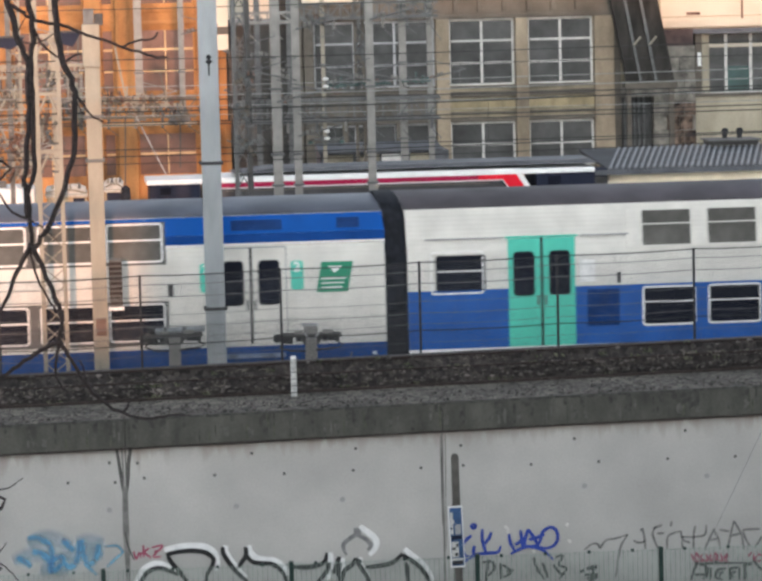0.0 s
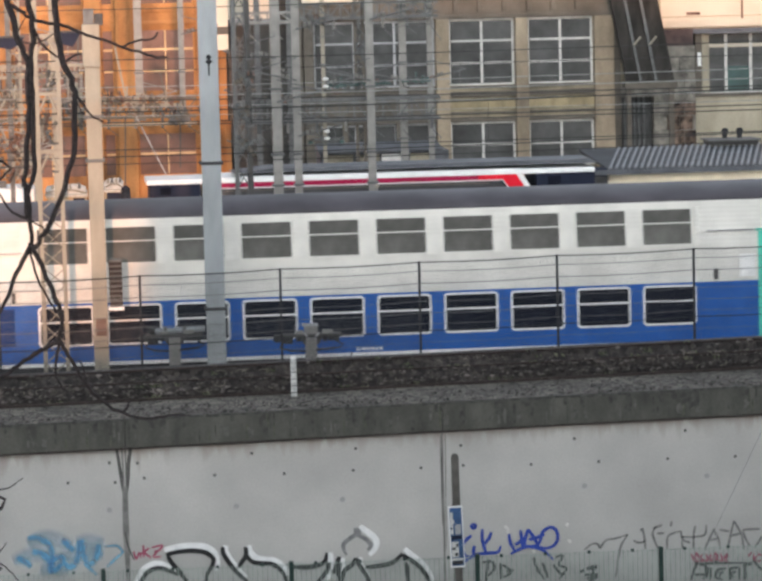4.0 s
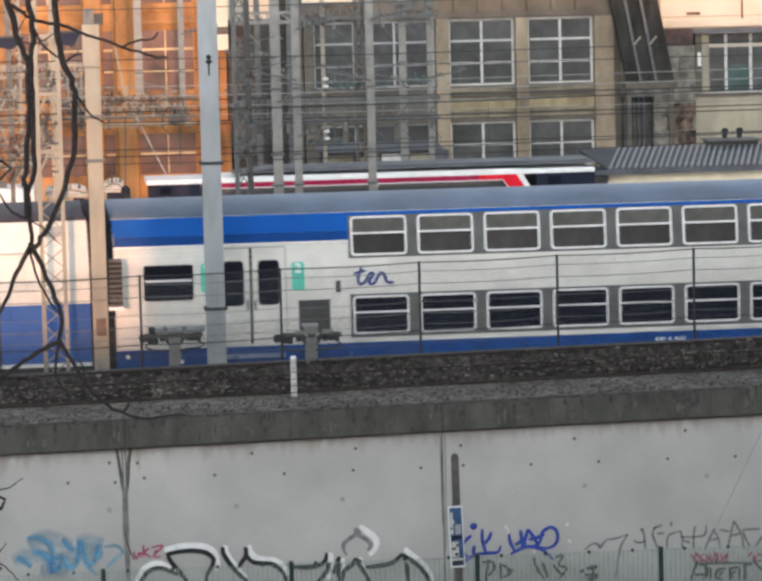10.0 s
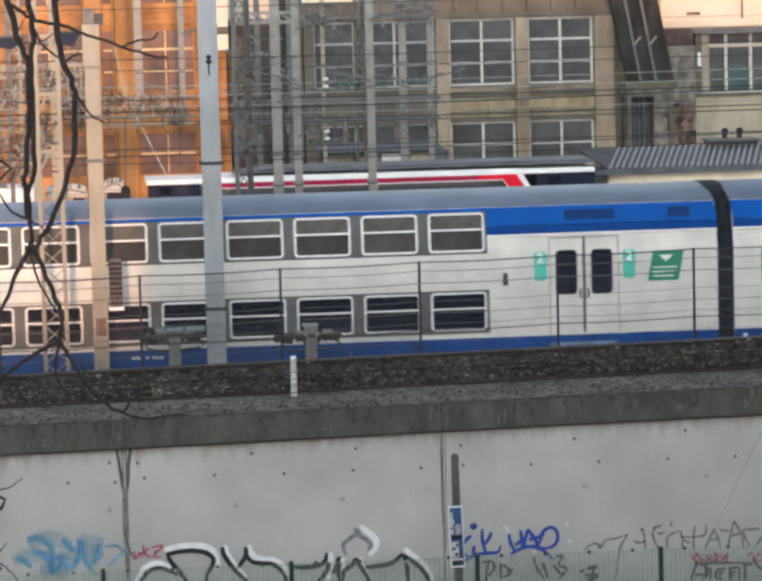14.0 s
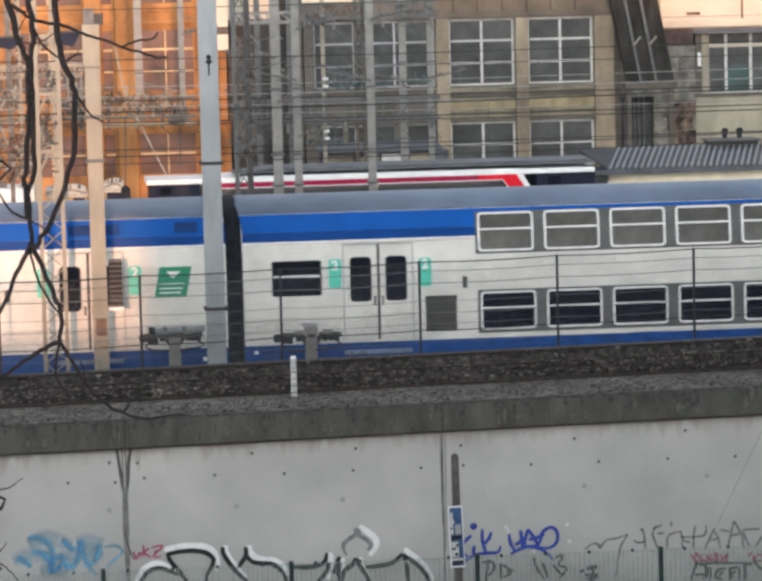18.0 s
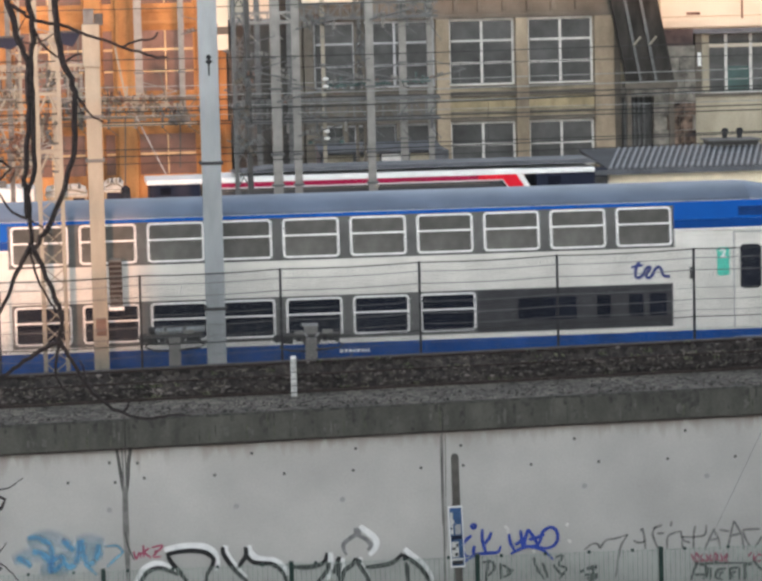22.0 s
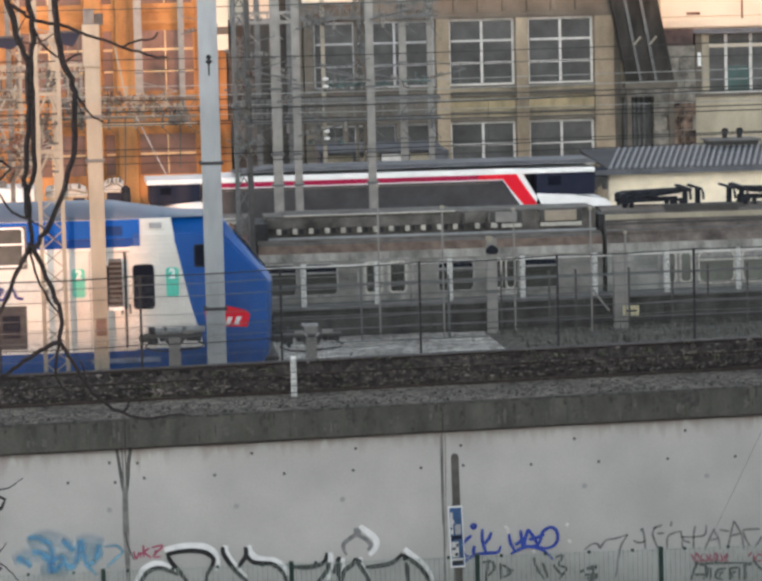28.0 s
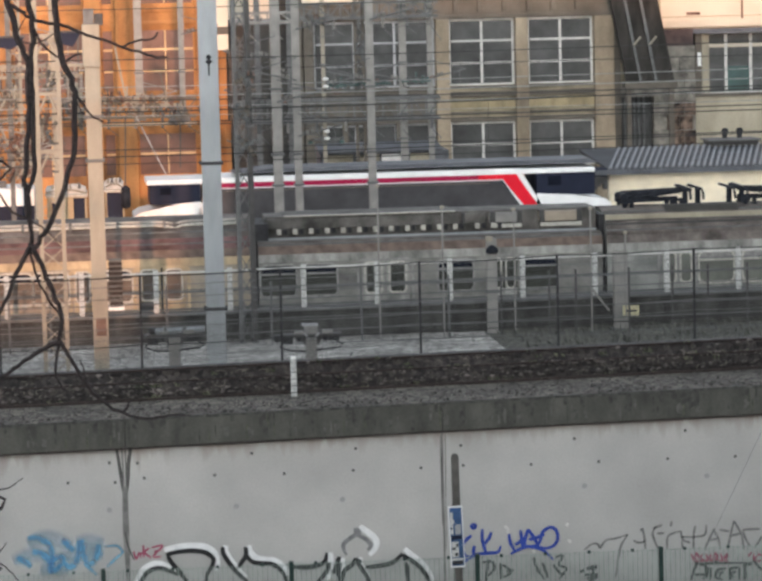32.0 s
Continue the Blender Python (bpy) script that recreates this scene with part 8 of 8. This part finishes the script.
BLUE_TAG = (
    ((-1.103, -8.0, -2.259), (-0.961, -8.0, -2.345), (-0.819, -8.0, -2.47)),
    ((-0.876, -8.0, -1.883), (-0.682, -8.0, -1.891), (-0.491, -8.0, -1.998), (-0.401, -8.0, -2.191), (-0.409, -8.0, -2.419), (-0.426, -8.0, -2.637)),
    ((-0.789, -8.0, -2.154), (-0.596, -8.0, -2.212), (-0.475, -8.0, -2.366), (-0.425, -8.0, -2.617)),
    ((-0.425, -8.0, -2.617), (-0.255, -8.0, -2.475), (-0.181, -8.0, -2.33), (-0.307, -8.0, -2.294), (-0.446, -8.0, -2.387)),
    ((-0.187, -8.0, -1.913), (-0.075, -8.0, -2.066), (0.038, -8.0, -2.17)),
    ((-0.156, -8.0, -2.43), (-0.041, -8.0, -2.505), (0.09, -8.0, -2.371), (0.152, -8.0, -1.977)),
    ((0.192, -8.0, -1.949), (0.231, -8.0, -2.248), (0.32, -8.0, -2.501)),
    ((0.32, -8.0, -2.501), (0.471, -8.0, -2.358), (0.54, -8.0, -2.063)))
mist("faded cyan sprayed letters", M_MISTC, 0.24, BLUE_TAG, 1)
mist("blue sprayed core of the faded letters", M_MISTB, 0.1, BLUE_TAG, 2)
mist("thin blue strokes beside the faded letters", M_MISTC, 0.12, (
    ((0.234, -8.0, -2.447), (0.366, -8.0, -2.572), (0.489, -8.0, -2.687)),
    ((0.635, -8.0, -2.117), (0.899, -8.0, -2.109), (1.041, -8.0, -2.254)),
    ((0.69, -8.0, -2.537), (0.861, -8.0, -2.375), (1.012, -8.0, -2.253)),
    ((-0.183, -8.0, -2.379), (-0.071, -8.0, -2.513), (0.077, -8.0, -2.46)),
    ((0.37, -8.0, -2.453), (0.501, -8.0, -2.33), (0.556, -8.0, -2.163))), 3)
graffiti("small dark red sprayed tag", M_SPRAYR, 0.045, (
    ((1.237, -8.0, -2.243), (1.282, -8.0, -2.394), (1.354, -8.0, -2.268), (1.38, -8.0, -2.378)),
    ((1.437, -8.0, -2.122), (1.439, -8.0, -2.371)),
    ((1.382, -8.0, -2.299), (1.553, -8.0, -2.187)),
    ((1.452, -8.0, -2.272), (1.576, -8.0, -2.387)),
    ((1.602, -8.0, -2.179), (1.828, -8.0, -2.149), (1.626, -8.0, -2.359), (1.792, -8.0, -2.367)),
    ((1.648, -8.0, -2.261), (1.757, -8.0, -2.246))))
graffiti("dark red scribble over the fence line", M_SPRAYR, 0.048, (
    ((12.675, -8.0, -2.795), (12.724, -8.0, -2.919), (12.777, -8.0, -2.779), (12.846, -8.0, -2.924)),
    ((12.898, -8.0, -2.805), (12.867, -8.0, -2.905), (12.948, -8.0, -2.929)),
    ((12.98, -8.0, -2.808), (13.029, -8.0, -2.932), (13.081, -8.0, -2.813)),
    ((13.121, -8.0, -2.936), (13.173, -8.0, -2.796), (13.233, -8.0, -2.921), (13.121, -8.0, -2.865)),
    ((13.285, -8.0, -2.822), (13.324, -8.0, -2.925), (13.428, -8.0, -2.828), (13.385, -8.0, -2.948)),
    ((13.845, -8.0, -2.897), (13.937, -8.0, -2.83), (13.997, -8.0, -2.954), (14.09, -8.0, -2.857), (14.171, -8.0, -2.962)),
    ((13.936, -8.0, -2.952), (14.047, -8.0, -3.008), (14.17, -8.0, -2.982)),
    ((12.713, -8.0, -2.949), (13.049, -8.0, -2.943), (13.456, -8.0, -2.971))))
mist("thin grey sprayed scrawl", M_MISTG, 0.085, (
    ((10.45, -8.0, -2.616), (10.593, -8.0, -2.501), (10.724, -8.0, -2.507), (10.774, -8.0, -2.58), (10.897, -8.0, -2.434), (11.1, -8.0, -2.402), (11.354, -8.0, -2.332)),
    ((11.354, -8.0, -2.332), (11.208, -8.0, -2.558), (11.143, -8.0, -2.829), (11.086, -8.0, -3.231)),
    ((11.463, -8.0, -2.458), (11.584, -8.0, -2.514), (11.716, -8.0, -2.479)),
    ((11.659, -8.0, -2.244), (11.697, -8.0, -2.418), (11.713, -8.0, -2.651)),
    ((11.943, -8.0, -2.186), (11.87, -8.0, -2.324), (11.908, -8.0, -2.488), (11.987, -8.0, -2.663)),
    ((11.872, -8.0, -2.233), (12.075, -8.0, -2.161)),
    ((11.961, -8.0, -2.338), (12.113, -8.0, -2.335)),
    ((12.269, -8.0, -2.099), (12.247, -8.0, -2.199)),
    ((12.169, -8.0, -2.671), (12.193, -8.0, -2.399), (12.448, -8.0, -2.309)),
    ((12.449, -8.0, -2.298), (12.497, -8.0, -2.483), (12.648, -8.0, -2.56)),
    ((12.476, -8.0, -2.512), (12.494, -8.0, -2.685)),
    ((12.721, -8.0, -2.422), (12.717, -8.0, -2.695)),
    ((12.477, -8.0, -2.431), (12.924, -8.0, -2.42), (12.988, -8.0, -2.2)),
    ((12.754, -8.0, -2.21), (12.721, -8.0, -2.422)),
    ((13.16, -8.0, -2.278), (13.055, -8.0, -2.487), (12.951, -8.0, -2.705)),
    ((13.129, -8.0, -2.308), (13.228, -8.0, -2.484), (13.276, -8.0, -2.72)),
    ((13.024, -8.0, -2.526), (13.228, -8.0, -2.494)),
    ((13.569, -8.0, -2.144), (13.494, -8.0, -2.425), (13.429, -8.0, -2.726)),
    ((13.569, -8.0, -2.144), (13.718, -8.0, -2.434), (13.765, -8.0, -2.741)),
    ((13.483, -8.0, -2.455), (13.718, -8.0, -2.404)),
    ((13.75, -8.0, -2.334), (14.107, -8.0, -2.329)),
    ((13.75, -8.0, -2.334), (13.799, -8.0, -2.509), (13.898, -8.0, -2.676)),
    ((14.156, -8.0, -2.484), (14.0, -8.0, -2.721)),
    ((13.261, -8.0, -2.313), (13.464, -8.0, -2.352)),
    ((11.669, -8.0, -2.214), (11.608, -8.0, -2.262))))
graffiti("black block letters behind the fence", M_SPRAYF, 0.06, (
    ((12.657, -8.0, -3.332), (12.773, -8.0, -3.022), (12.845, -8.0, -3.005), (13.945, -8.0, -3.034)),
    ((12.921, -8.0, -3.344), (12.976, -8.0, -3.082), (12.844, -8.0, -3.025)),
    ((12.74, -8.0, -3.234), (12.943, -8.0, -3.233)),
    ((13.078, -8.0, -3.097), (13.044, -8.0, -3.349)),
    ((13.017, -8.0, -3.094), (12.973, -8.0, -3.316)),
    ((13.383, -8.0, -3.131), (13.219, -8.0, -3.154), (13.177, -8.0, -3.294), (13.318, -8.0, -3.362)),
    ((13.351, -8.0, -3.2), (13.269, -8.0, -3.227), (13.248, -8.0, -3.297)),
    ((13.482, -8.0, -3.369), (13.474, -8.0, -3.155), (13.658, -8.0, -3.143), (13.655, -8.0, -3.377)),
    ((13.533, -8.0, -3.341), (13.535, -8.0, -3.219), (13.606, -8.0, -3.212)),
    ((13.788, -8.0, -3.383), (13.791, -8.0, -3.118)),
    ((13.73, -8.0, -3.095), (13.935, -8.0, -3.053)),
    ((13.966, -8.0, -2.984), (14.137, -8.0, -3.195)),
    ((13.12, -8.0, -2.987), (13.222, -8.0, -2.971)),
    ((8.325, -8.0, -2.785), (8.516, -8.0, -2.763), (8.573, -8.0, -2.917), (8.439, -8.0, -3.062)),
    ((8.446, -8.0, -2.72), (8.397, -8.0, -3.171)),
    ((8.705, -8.0, -2.802), (8.718, -8.0, -3.145)),
    ((8.745, -8.0, -2.844), (8.922, -8.0, -3.003), (8.749, -8.0, -3.106)),
    ((8.812, -8.0, -2.978), (8.963, -8.0, -2.965)),
    ((9.38, -8.0, -2.721), (9.456, -8.0, -2.956), (9.603, -8.0, -3.185)),
    ((9.569, -8.0, -2.84), (9.674, -8.0, -3.148)),
    ((9.833, -8.0, -2.741), (9.984, -8.0, -2.707), (9.91, -8.0, -2.896), (10.06, -8.0, -2.983), (9.905, -8.0, -3.199)),
    ((10.321, -8.0, -3.065), (10.432, -8.0, -3.03)),
    ((10.473, -8.0, -3.001), (10.696, -8.0, -2.991)),
    ((10.512, -8.0, -3.114), (10.662, -8.0, -3.192), (10.509, -8.0, -3.266)),
    ((9.79, -8.0, -2.89), (9.977, -8.0, -3.131)),
    ((10.514, -8.0, -2.973), (10.686, -8.0, -2.96), (10.584, -8.0, -3.037)),
    ((10.441, -8.0, -3.131), (10.713, -8.0, -3.134)),
    ((10.615, -8.0, -2.977), (10.611, -8.0, -3.21)),
    ((10.48, -8.0, -3.204), (10.713, -8.0, -3.184))))


def stains():
    """Dark water marks that run down from the joints."""
    for k, (pts, w, m) in enumerate(((((0.963, -8.0, -0.159), (1.011, -8.0, -0.497), (1.056, -8.0, -0.895), (1.09, -8.0, -1.055)), 0.07, M_DRIP), (((1.246, -8.0, -0.151), (1.188, -8.0, -0.455), (1.168, -8.0, -0.751), (1.129, -8.0, -1.057)), 0.08, M_DRIP), (((1.071, -8.0, -0.144), (1.073, -8.0, -0.401), (1.086, -8.0, -0.896)), 0.035, M_STAIN),
                   (((1.105, -8.0, -0.897), (1.099, -8.0, -1.392), (1.096, -8.0, -1.789), (1.109, -8.0, -2.287), (1.11, -8.0, -2.845)), 0.12, M_STAIN), (((1.084, -8.0, -1.848), (1.133, -8.0, -2.139), (1.242, -8.0, -2.412)), 0.04, M_DRIP), (((7.524, -8.0, -0.124), (7.529, -8.0, -0.764), (7.532, -8.0, -1.966)), 0.03, M_STAIN), (((7.624, -8.0, -0.108), (7.619, -8.0, -0.768), (7.591, -8.0, -2.471)), 0.02, M_STAIN))):
        part("run_stain", ribbon(bmesh.new(), pts, w, WALL_Y - 0.003 - 0.001 * k, 0.35), m, WALL)


stains()


def cap_runs():
    """Lime and soot runs down the face of the coping, and its uneven dark lip."""
    rnd = random.Random(21)
    k = 0

    def run(x, z, z1, w, m, taper=0.1):
        pts = [(x, 0, z), (x + rnd.uniform(-0.01, 0.01), 0, (z + z1) / 2), (x, 0, z1)]
        part("lime_run", ribbon(bmesh.new(), pts, w, WALL_Y - 0.1315 - 0.00002 * k, taper), m, WALL)

    for k in range(110):
        x = rnd.uniform(-4.5, 18.5)
        z = CAP_TOP + lift(x) - rnd.uniform(0.05, 0.35)
        run(x, z, max(z - rnd.uniform(0.2, 0.5), CAP_LOW + lift(x) + 0.04), rnd.choice((0.02, 0.03, 0.045, 0.06)), (M_LIME, M_CAPK, M_LIME, M_CAPK, M_MOSS)[k % 5])
    for k in range(110, 190):
        x = rnd.uniform(-2.0, 16.0) if k % 3 else rnd.uniform(6.0, 16.0)
        z = CAP_TOP + lift(x) - 0.03
        if k % 4:
            run(x, z, z - rnd.uniform(0.08, 0.42), rnd.uniform(0.04, 0.15), M_CAPK)
        else:
            run(x, z - rnd.uniform(0.22, 0.3), z - rnd.uniform(0.4, 0.5), rnd.uniform(0.05, 0.12), M_LIME, 0.5)
    for k in range(190, 250):
        x = -2.5 + (k - 190) * 0.31 + rnd.uniform(-0.05, 0.05)
        part("sooty_lip", box(bmesh.new(), x, x + rnd.uniform(0.2, 0.34), WALL_Y - 0.139, WALL_Y - 0.05, CAP_TOP + lift(x) - rnd.uniform(0.025, 0.05), CAP_TOP + lift(x) + 0.012, 0.004), M_CAPK, WALL)


cap_runs()


def dry_curls():
    """Pale dead stalks curling over the rubble wall."""
    rnd = random.Random(31)
    bm = bmesh.new()
    for k in range(75):
        x, f = -3 + 17 * rnd.random() ** 1.5, rnd.choice((0.2, 0.35, 0.5, 0.62, 0.8))
        z, r, a = CAP_TOP + lift(x) + (LOW_TOP - CAP_TOP) * f, rnd.uniform(0.04, 0.13), rnd.uniform(0, 6.28)
        pts = [(x + r * math.cos(a + q * 0.7), 0, z + 0.6 * r * math.sin(a + q * 0.7)) for q in range(rnd.randint(3, 6))]
        ribbon(bm, pts, rnd.uniform(0.012, 0.024), -5.8 - 0.001 * (k % 9), 0.4)
    ob = part("dry_stalks", bm, M_STALK)
    tagged(ob, "pale dead stalks curling over the sooty rubble wall", "weeds", kind="stuff")


dry_curls()


def bare_tree():
    """Leafless tree on the street side; its limbs hang across the view."""
    y = -34.0
    t = thing("bare_tree", (-8.0, y, -4.6), "leafless dark-barked tree with drooping twigs", "tree")
    o = Vector((-8.0, y, -4.6))

    def limb(name, pts, r0, r1, parent=t):
        pts = spline([Vector(p) - o for p in pts], 4)
        n = len(pts)
        rr = [0.58 * (r0 + (r1 - r0) * (i / (n - 1))) for i in range(n)]
        jit = random.Random(len(pts) + int(100 * pts[0].x))
        pts = [p + Vector((jit.uniform(-1, 1), 0, jit.uniform(-1, 1))) * r0 * 0.25 for p in pts]
        return part(name, tube(bmesh.new(), pts, rr, 7), M_BARK, parent, "", True)

    part("trunk", tube(bmesh.new(), [(0, 0, -0.1), (0.05, 0, 3), (-0.1, 0, 7), (0.3, 0, 11), (0.9, 0.1, 15)], [0.3, 0.24, 0.2, 0.16, 0.1], 12), M_BARK, t, "", True)
    limb("limb", [(-7.2, y, 9.5), (-0.804, -34.0, 9.532), (-0.535, -34.0, 9.026), (-0.427, -34.0, 8.634), (-0.327, -34.0, 8.325), (-0.309, -34.0, 7.906), (-0.338, -34.0, 7.403), (-0.399, -34.0, 6.956), (-0.381, -34.0, 6.505)], 0.075, 0.05)
    limb("limb", [(-7.1, y, 10.3), (-0.467, -34.0, 9.69), (-0.292, -34.0, 9.02), (-0.237, -34.0, 8.685), (-0.271, -34.0, 8.352), (-0.28, -34.0, 7.793), (-0.281, -34.0, 7.121), (-0.349, -34.0, 6.786), (-0.335, -34.0, 6.222)], 0.07, 0.045)
    limb("limb", [(-7.1, y, 10.8), (-0.131, -34.0, 9.793), (0.025, -34.0, 9.012), (0.031, -34.0, 8.567), (0.125, -34.0, 8.229), (0.205, -34.0, 7.948), (0.205, -34.0, 7.443), (0.119, -34.0, 7.052), (-0.029, -34.0, 6.663), (-0.197, -34.0, 6.33), (-0.326, -34.0, 6.165)], 0.075, 0.05)
    limb("limb", [(-0.336, -34.0, 6.194), (-0.491, -34.0, 5.945), (-0.642, -34.0, 5.611), (-0.852, -34.0, 5.222)], 0.055, 0.035)
    limb("limb", [(-0.336, -34.0, 6.194), (-0.213, -34.0, 5.879), (-0.1, -34.0, 5.592), (-0.018, -34.0, 5.362), (-0.062, -34.0, 5.068)], 0.055, 0.045)
    limb("limb", [(-0.369, -34.0, 6.223), (-0.314, -34.0, 5.882), (-0.189, -34.0, 5.595), (-0.041, -34.0, 5.363)], 0.03, 0.02)
    limb("limb", [(-0.062, -34.0, 5.068), (-0.301, -34.0, 4.963), (-0.532, -34.0, 4.801), (-0.818, -34.0, 4.625)], 0.05, 0.04)
    limb("limb", [(-0.062, -34.0, 5.068), (0.034, -34.0, 4.906), (0.139, -34.0, 4.702), (0.273, -34.0, 4.498), (0.436, -34.0, 4.32), (0.658, -34.0, 4.197), (0.91, -34.0, 4.118), (1.166, -34.0, 4.148)], 0.044, 0.026)
    limb("twig", [(0.658, -34.0, 4.197), (0.701, -34.0, 4.275), (0.725, -34.0, 4.343)], 0.03, 0.016)
    limb("twig", [(-0.062, -34.0, 5.068), (-0.109, -34.0, 4.854), (-0.105, -34.0, 4.649), (-0.026, -34.0, 4.486)], 0.034, 0.02)
    limb("twig", [(0.237, -34.0, 4.585), (0.208, -34.0, 4.728), (0.172, -34.0, 4.832)], 0.022, 0.012)
    limb("twig", [(1.166, -34.0, 4.148), (1.309, -34.0, 4.154), (1.433, -34.0, 4.132)], 0.024, 0.012)
    limb("twig", [(-0.547, -34.0, 8.999), (-0.385, -34.0, 8.9), (-0.222, -34.0, 8.785), (-0.002, -34.0, 8.735), (0.164, -34.0, 8.697), (0.328, -34.0, 8.615), (0.549, -34.0, 8.553), (0.769, -34.0, 8.447), (0.963, -34.0, 8.397), (1.157, -34.0, 8.324), (1.297, -34.0, 8.332)], 0.04, 0.024)
    limb("twig", [(0.769, -34.0, 8.447), (0.939, -34.0, 8.521), (1.118, -34.0, 8.527), (1.199, -34.0, 8.614)], 0.028, 0.018)
    limb("twig", [(-0.226, -34.0, 8.685), (-0.143, -34.0, 8.516), (-0.014, -34.0, 8.389), (0.106, -34.0, 8.319)], 0.028, 0.02)
    limb("twig", [(0.106, -34.0, 8.297), (0.208, -34.0, 8.361), (0.309, -34.0, 8.381)], 0.026, 0.02)
    limb("twig", [(0.205, -34.0, 7.948), (0.301, -34.0, 7.805), (0.408, -34.0, 7.662), (0.529, -34.0, 7.602)], 0.03, 0.018)
    limb("twig", [(0.224, -34.0, 7.863), (0.265, -34.0, 7.75), (0.319, -34.0, 7.675)], 0.016, 0.01)
    limb("twig", [(-0.427, -34.0, 8.634), (-0.342, -34.0, 8.532), (-0.176, -34.0, 8.528), (0.005, -34.0, 8.623)], 0.02, 0.014)
    limb("twig", [(-0.427, -34.0, 8.634), (-0.368, -34.0, 8.744), (-0.321, -34.0, 8.821)], 0.018, 0.008)
    limb("twig", [(-0.381, -34.0, 6.505), (-0.524, -34.0, 6.566), (-0.631, -34.0, 6.682), (-0.734, -34.0, 6.91)], 0.03, 0.02)
    limb("twig", [(-0.337, -34.0, 6.476), (-0.228, -34.0, 6.41), (-0.141, -34.0, 6.328), (-0.044, -34.0, 6.224)], 0.02, 0.01)
    limb("twig", [(-0.809, -34.0, 3.352), (-0.695, -34.0, 3.37), (-0.614, -34.0, 3.435), (-0.534, -34.0, 3.478)], 0.018, 0.008)
    limb("twig", [(-0.977, -34.0, 3.347), (-0.865, -34.0, 3.354), (-0.786, -34.0, 3.351)], 0.025, 0.018)
    limb("twig", [(-0.953, -34.0, 2.485), (-0.812, -34.0, 2.652), (-0.752, -34.0, 2.73)], 0.02, 0.008)
    limb("twig", [(-0.951, -34.0, 2.543), (-0.785, -34.0, 2.443), (-0.623, -34.0, 2.263)], 0.02, 0.012)
    limb("limb", [(-7.95, y, 1.0), (-1.331, -34.0, 2.904), (-0.977, -34.0, 3.347)], 0.06, 0.025)
    limb("limb", [(-7.98, y, -1.0), (-1.534, -34.0, 1.993), (-0.952, -34.0, 2.514)], 0.06, 0.02)
    limb("limb", [(-8.0, y, 5.0), (-1.392, -34.0, 5.694), (-1.084, -34.0, 5.004), (-0.852, -34.0, 5.222)], 0.08, 0.035)
    limb("limb", [(-8.0, y, 6.6), (-1.223, -34.0, 7.206), (-0.734, -34.0, 6.91)], 0.06, 0.02)


bare_tree()


BRAKE = (-3.664108, 0.07465434, -0.007194459, 0.0004721127, -1.578707e-05, 2.508069e-07, -1.413806e-09)
JERK = {18.0: -0.015, 18.5: -0.033, 19.0: 0.045, 19.5: 0.028, 20.0: 0.015}


def travelled(t):
    """How far the braking train has gone at t seconds, along x."""
    return sum(c * t ** (k + 1) for k, c in enumerate(BRAKE)) + JERK.get(t, 0.0)


def motions():
    for car in COACHES:
        x0 = car.matrix_basis.translation.x
        walk(car, [(0.5 * k, pose(x0 + travelled(0.5 * k), 0, 0)) for k in range(65)])


motions()
